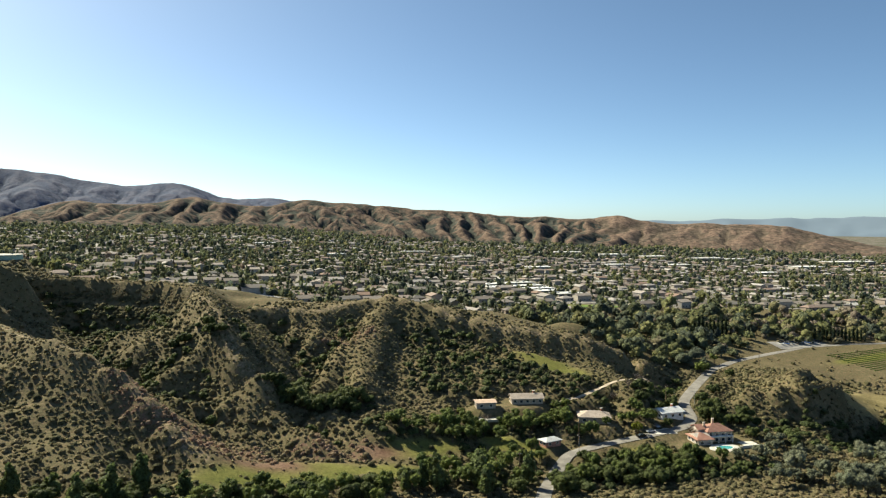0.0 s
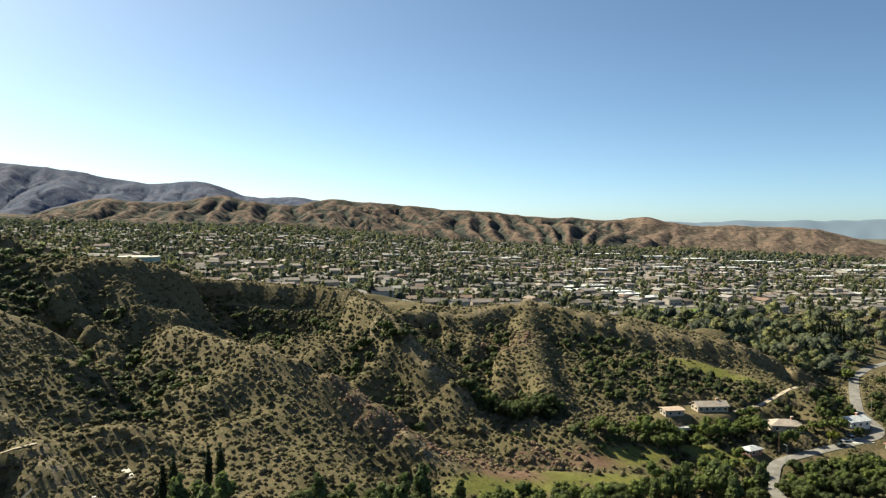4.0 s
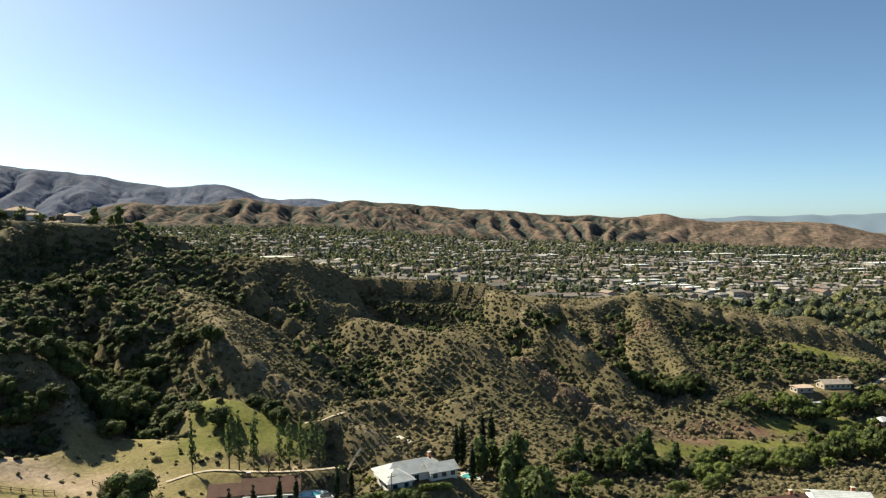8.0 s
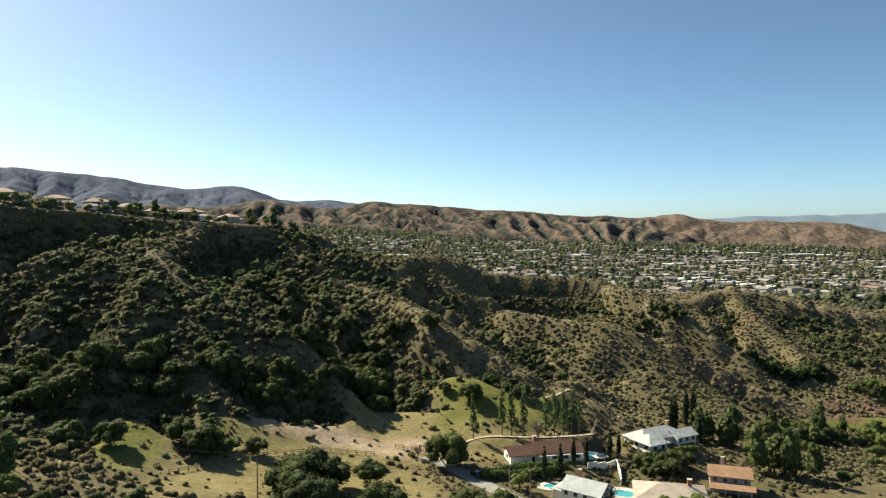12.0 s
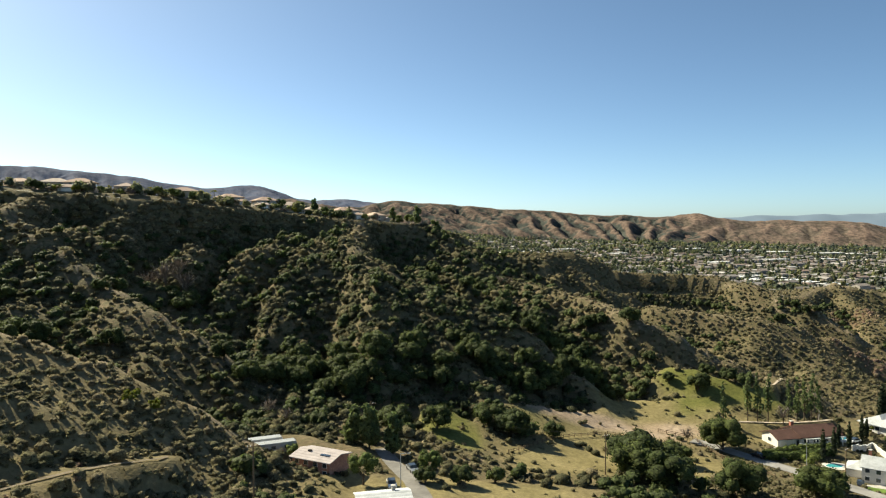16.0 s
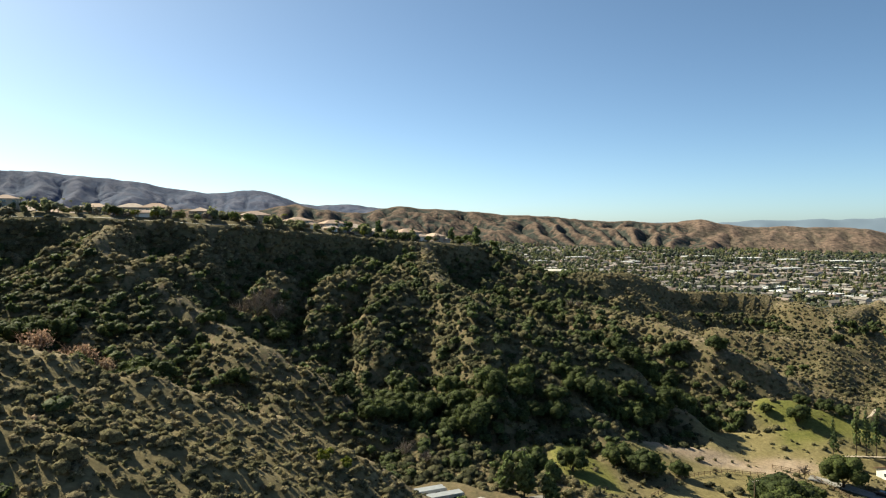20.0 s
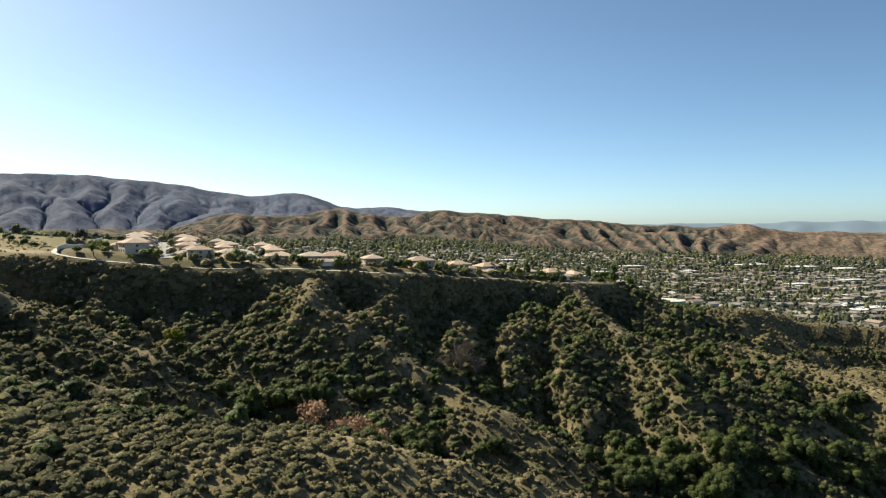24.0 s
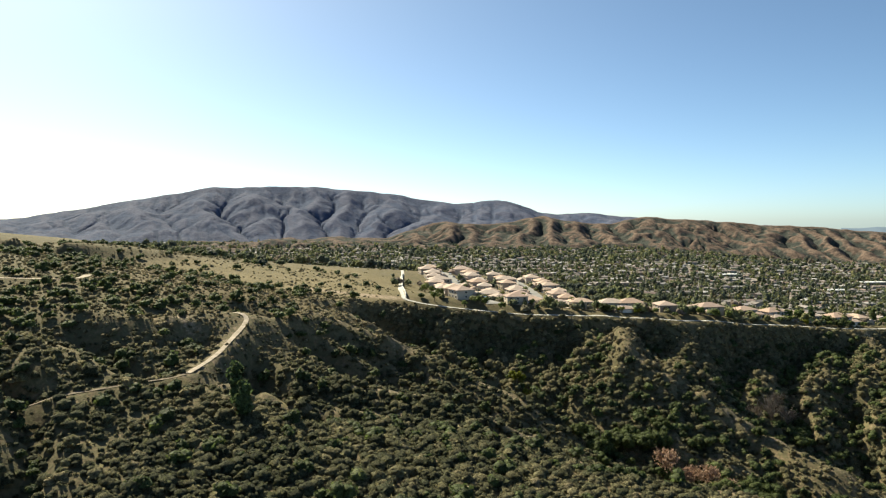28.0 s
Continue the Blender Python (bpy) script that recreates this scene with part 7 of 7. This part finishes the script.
PAINTS = [(plain("white_car_paint", (0.75, 0.75, 0.75), 0.25, 0.5, 0.02, 1.0), "white parked car on the roadside"), (plain("black_car_paint", (0.02, 0.02, 0.022), 0.2, 0.5, 0.02, 1.0), "black parked car on the roadside"),
          (plain("silver_car_paint", (0.4, 0.41, 0.43), 0.25, 0.5, 0.02, 1.0, 0.5), "silver parked car on the roadside"), (plain("blue_car_paint", (0.04, 0.09, 0.25), 0.25, 0.5, 0.02, 1.0), "dark blue parked car on the roadside")]
_cars = [car(*p) for p in PAINTS]
_spots = [(-238, 130, 120, 1), (-220, 109, 60, 1), (94, 311, 20, 0), (98, 316, 110, 2), (88, 305, 15, 1), (17, 317, 5, 2), (-345, 68, 100, 0), (-341, 80, 110, 2), (-199, 146, 20, 0)]
_spots += [(252 + 5.2 * k, 515 + 2.4 * k, 115, (k * 3) % 4) for k in range(8)] + [(256 + 5.2 * k, 523 + 2.4 * k, 115, (k * 5 + 1) % 4) for k in range(7)]
_p = along(STREET_A, 13.0)
_spots += [(q[0] - 3.6 if k % 2 else q[0] + 3.6, q[1], 112, k % 4) for k, q in enumerate(_p[1:14])]
_p = along(STREET_B, 17.0)
_spots += [(q[0], q[1] + (3.4 if k % 2 else -3.4), 16 + k, (k + 1) % 4) for k, q in enumerate(_p[1:10])]
_done = set()
for _x, _y, _a, _k in _spots:
    _ob = copy_thing(_cars[_k], Matrix()) if _k in _done else _cars[_k]
    _done.add(_k)
    _ob.matrix_basis = Matrix.Translation((_x, _y, gz(_x, _y) + 0.27)) @ Matrix.Rotation(radians(_a), 4, "Z")


def utility_pole(x, y, yaw, height=11.0):
    p = tagged(new("utility_pole"), "weathered wooden utility pole with a crossarm", "pole", "utility poles")
    v, f = tube([(0, 0, -1.0), (0, 0, height * 0.5), (0, 0, height)], [0.17, 0.14, 0.1], 8)
    ob = new("post", mesh_from("post", v, f, WOOD))
    ob.parent = p
    arm = box("crossarm", -1.2, 1.2, -0.19, -0.09, height - 0.9, height - 0.75, WOOD, p)
    for k in (-1.05, -0.5, 0.5, 1.05):
        box("insulator", k - 0.05, k + 0.05, -0.19, -0.09, height - 0.745, height - 0.58, TRIM, arm)
    return place(p, x, y, yaw)


POLES = [(-368, 46, 30), (-352, 100, 20), (-292, 100, 25), (-226, 106, 40), (-181, 140, 30), (-128, 168, 30), (30, 268, 10), (60, 303, 20), (110, 340, 40), (158, 395, 50), (205, 448, 50)]
for _q in POLES:
    utility_pole(*_q)


def wires(a, b):
    w = tagged(new("power_line"), "sagging black power lines between poles", "cable", "power lines")
    for k in (-1.05, 0.0, 1.05):
        pts = []
        for i in range(9):
            t = i / 8
            x, y = a[0] + (b[0] - a[0]) * t, a[1] + (b[1] - a[1]) * t
            z = (gz(a[0], a[1]) + 10.5) * (1 - t) + (gz(b[0], b[1]) + 10.5) * t - 1.6 * 4 * t * (1 - t)
            pts.append((x + k * 0.8, y - k * 0.4, z))
        v, f = tube(pts, [0.02] * 9, 4)
        ob = new("wire", mesh_from("wire", v, f, DARK))
        ob.parent = w


for _a, _b in zip(POLES[:-1], POLES[1:]):
    if math.hypot(_a[0] - _b[0], _a[1] - _b[1]) < 90:
        wires(_a, _b)


def street_lamp(x, y, yaw):
    s = tagged(new("street_lamp"), "grey street lamp with a curved arm", "street lamp", "street lamps")
    v, f = tube([(0, 0, -0.5), (0, 0, 4), (0, 0, 8)], [0.11, 0.09, 0.06], 8)
    ob = new("post", mesh_from("post", v, f, METAL))
    ob.parent = s
    box("arm", -0.04, 1.8, -0.04, 0.04, 7.9, 7.99, METAL, s)
    box("lamp_head", 1.45, 2.2, -0.14, 0.14, 7.78, 7.895, METAL, s)
    return place(s, x, y, yaw)


for _q in [(-343, 66, 20), (-230, 118, 120), (-590, 262, 60), (-552, 258, 250), (-515, 270, 250), (-470, 287, 240), (58, 292, 100), (126, 345, 180)]:
    street_lamp(*_q)


def fence(line, label):
    """Posts with two rails between them."""
    w = tagged(new("rail_fence"), label, "fence", "rail fences")
    p = along(line, 2.6)
    for k, (x, y) in enumerate(p[:, :2]):
        z = gz(x, y)
        box("post", x - 0.08, x + 0.08, y - 0.08, y + 0.08, z - 0.4, z + 1.25, WOOD, w)
        if k:
            q = p[k - 1]
            for h in (0.55, 1.05):
                a, b = Vector((q[0], q[1], gz(q[0], q[1]) + h)), Vector((x, y, z + h))
                d = (b - a).normalized()
                s = d.cross(Vector((0, 0, 1))).normalized() * 0.04
                u = Vector((0, 0, 0.06))
                verts = [a - s - u, a + s - u, b + s - u, b - s - u, a - s + u, a + s + u, b + s + u, b - s + u]
                solid("rail", verts, BOX_FACES, WOOD, w)
    return w


def crop_rows(x, y, yaw, count, length, gap, label):
    """Low green rows of a field, laid over the ground."""
    c, sn = math.cos(radians(yaw)), math.sin(radians(yaw))
    px, py = [], []
    for r in range(count):
        for k in range(int(length / 1.1)):
            u, v = 1.1 * k - length / 2, gap * (r - count / 2)
            px.append(x + u * c - v * sn)
            py.append(y + u * sn + v * c)
    px, py = np.array(px), np.array(py)
    rng = np.random.default_rng(77)
    return tagged(scattered("crop_rows", TUFT_SHAPES, px, py, ground(px, py), rng.uniform(0.6, 0.9, len(px)), np.full(len(px), 0.8), rng.uniform(0.3, 0.5, len(px)), CROP_LEAF, 78), label, "crop", kind="stuff")


CROP_LEAF = let_light_through(by_tone("crop_leaves", [(0.08, 0.13, 0.03), (0.14, 0.2, 0.05)], 0.8, 0.2, 0.3), 0.4)
crop_rows(318, 496, 24, 12, 80, 3.2, "green rows of a planted field beside the road")
fence([(-316, 108), (-303, 125), (-293, 134), (-281, 141), (-268, 142.5)], "weathered rail fence across the meadow")
fence([(-262, 150), (-252, 146), (-250, 128), (-242, 112)], "weathered rail fence beside the lane")


def trailer(x, y, yaw):
    t = tagged(new("trailer"), "long pale grey trailer parked under the trees", "trailer", "trailers")
    prof = [(-5.5, 0.7), (-5.5, 2.7), (-5.2, 2.95), (5.2, 2.95), (5.5, 2.7), (5.5, 0.7)]
    v = [(px, py, pz) for py in (-1.2, 1.2) for px, pz in prof]
    n = len(prof)
    solid("body", v, [tuple(range(n)), tuple(reversed(range(n, 2 * n)))] + [(k, k + n, (k + 1) % n + n, (k + 1) % n) for k in range(n)], METAL, t)
    for px in (-2.6, 0.2, 3.2):
        box("window", px - 0.5, px + 0.5, -1.24, -1.19, 1.6, 2.3, GLASS, t)
    for px in (-0.9, 0.9):
        for py in (-1.0, 1.0):
            a = [2 * math.pi * k / 10 for k in range(10)]
            v = [(px + 0.4 * math.cos(q), py + d, 0.4 + 0.4 * math.sin(q)) for d in (-0.12, 0.12) for q in a]
            solid("wheel", v, [tuple(range(10)), tuple(reversed(range(10, 20)))] + [(k, (k + 1) % 10, (k + 1) % 10 + 10, k + 10) for k in range(10)], DARK, t)
    return place(t, x, y, yaw, 0.05)


trailer(-377, 85, 22), trailer(-373, 81.5, 22)


def hedge(line, r, label):
    """A clipped hedge of leaf bunches."""
    p = along(line, r * 0.9)
    balls = [(x - p[0][0], y - p[0][1], gz(x, y) - gz(p[0][0], p[0][1]) + r * 0.7 + 0.15 * math.sin(3 * k), r) for k, (x, y) in enumerate(p[:, :2])]
    v, f = foliage(len(p), balls, 60 * len(balls), 0.3 * r, 0.85)
    h = tagged(new("hedge", mesh_from("hedge", v, f, BROAD_LEAF, flat=True)), label, "hedge", "hedges")
    h.location = (p[0][0], p[0][1], gz(p[0][0], p[0][1]))
    return h


hedge([(-235, 132), (-228, 135), (-221, 136), (-212, 137)], 1.3, "clipped green hedge below the brown-roofed house")
hedge([(-236, 129), (-226, 130.5), (-214, 133)], 1.5, "dense dark hedge along the lane")
hedge([(-186, 149), (-176, 151), (-166, 155)], 1.0, "dense hedge below the grey-roofed house")

# Young orchard rows on the spur above the pines.
_ox, _oy = [], []
for _r in range(9):
    for _k in range(16):
        _ox.append(-206 + 2.6 * _k - 0.9 * _r + 0.4 * math.sin(_k * 1.7))
        _oy.append(164 + 3.6 * _r + 0.85 * _k + 0.4 * math.cos(_k * 2.1))
_ox, _oy = np.array(_ox), np.array(_oy)
_ok = away_from_ways(_ox, _oy, 0.5) > 0.5
_ox, _oy = _ox[_ok], _oy[_ok]
_rng = np.random.default_rng(88)
tagged(scattered("orchard_rows", BRUSH_SHAPES, _ox, _oy, ground(_ox, _oy), _rng.uniform(0.5, 0.85, len(_ox)), np.full(len(_ox), 1.1), np.clip(_rng.normal(0.35, 0.12, len(_ox)), 0, 1), LEAF_BRUSH, 89),
       "rows of small orchard bushes on the slope", "orchard", kind="stuff")


def palm(x, y, h):
    """A slim trunk with a head of drooping fronds."""
    p = tagged(new("palm_tree"), "slim palm with a small head of fronds", "tree", "palms")
    v, f = tube([(0, 0, -0.4), (0.1, 0, h * 0.5), (0.05, 0.05, h)], [0.2, 0.15, 0.12], 7)
    ob = new("trunk", mesh_from("trunk", v, f, BARK))
    ob.parent = p
    V, F = [], []
    for k in range(14):
        a = 2 * math.pi * k / 14
        up = 0.5 if k % 2 else 0.1
        c, s = math.cos(a), math.sin(a)
        for (r0, z0, w0), (r1, z1, w1) in (((0.1, 0, 0.12), (1.0, up, 0.3)), ((1.0, up, 0.3), (1.9, up - 0.7, 0.08))):
            b = len(V)
            V += [(r0 * c - w0 * s, r0 * s + w0 * c, h + z0), (r0 * c + w0 * s, r0 * s - w0 * c, h + z0), (r1 * c + w1 * s, r1 * s - w1 * c, h + z1), (r1 * c - w1 * s, r1 * s + w1 * c, h + z1)]
            F.append((b, b + 1, b + 2, b + 3))
    ob = new("fronds", mesh_from("fronds", np.array(V), np.array(F), YELLOW_LEAF, flat=True))
    ob.parent = p
    return place(p, x, y, 0)


for _k in range(7):
    palm(-668 + 4.5 * _k, 446 + 1.5 * _k, 9 + (_k * 3) % 4)
for _x, _y in [(-562, 252), (-520, 262), (-500, 268), (-478, 278), (-448, 285), (-430, 305), (-577, 268), (-536, 258)]:
    palm(_x, _y, 6.0)
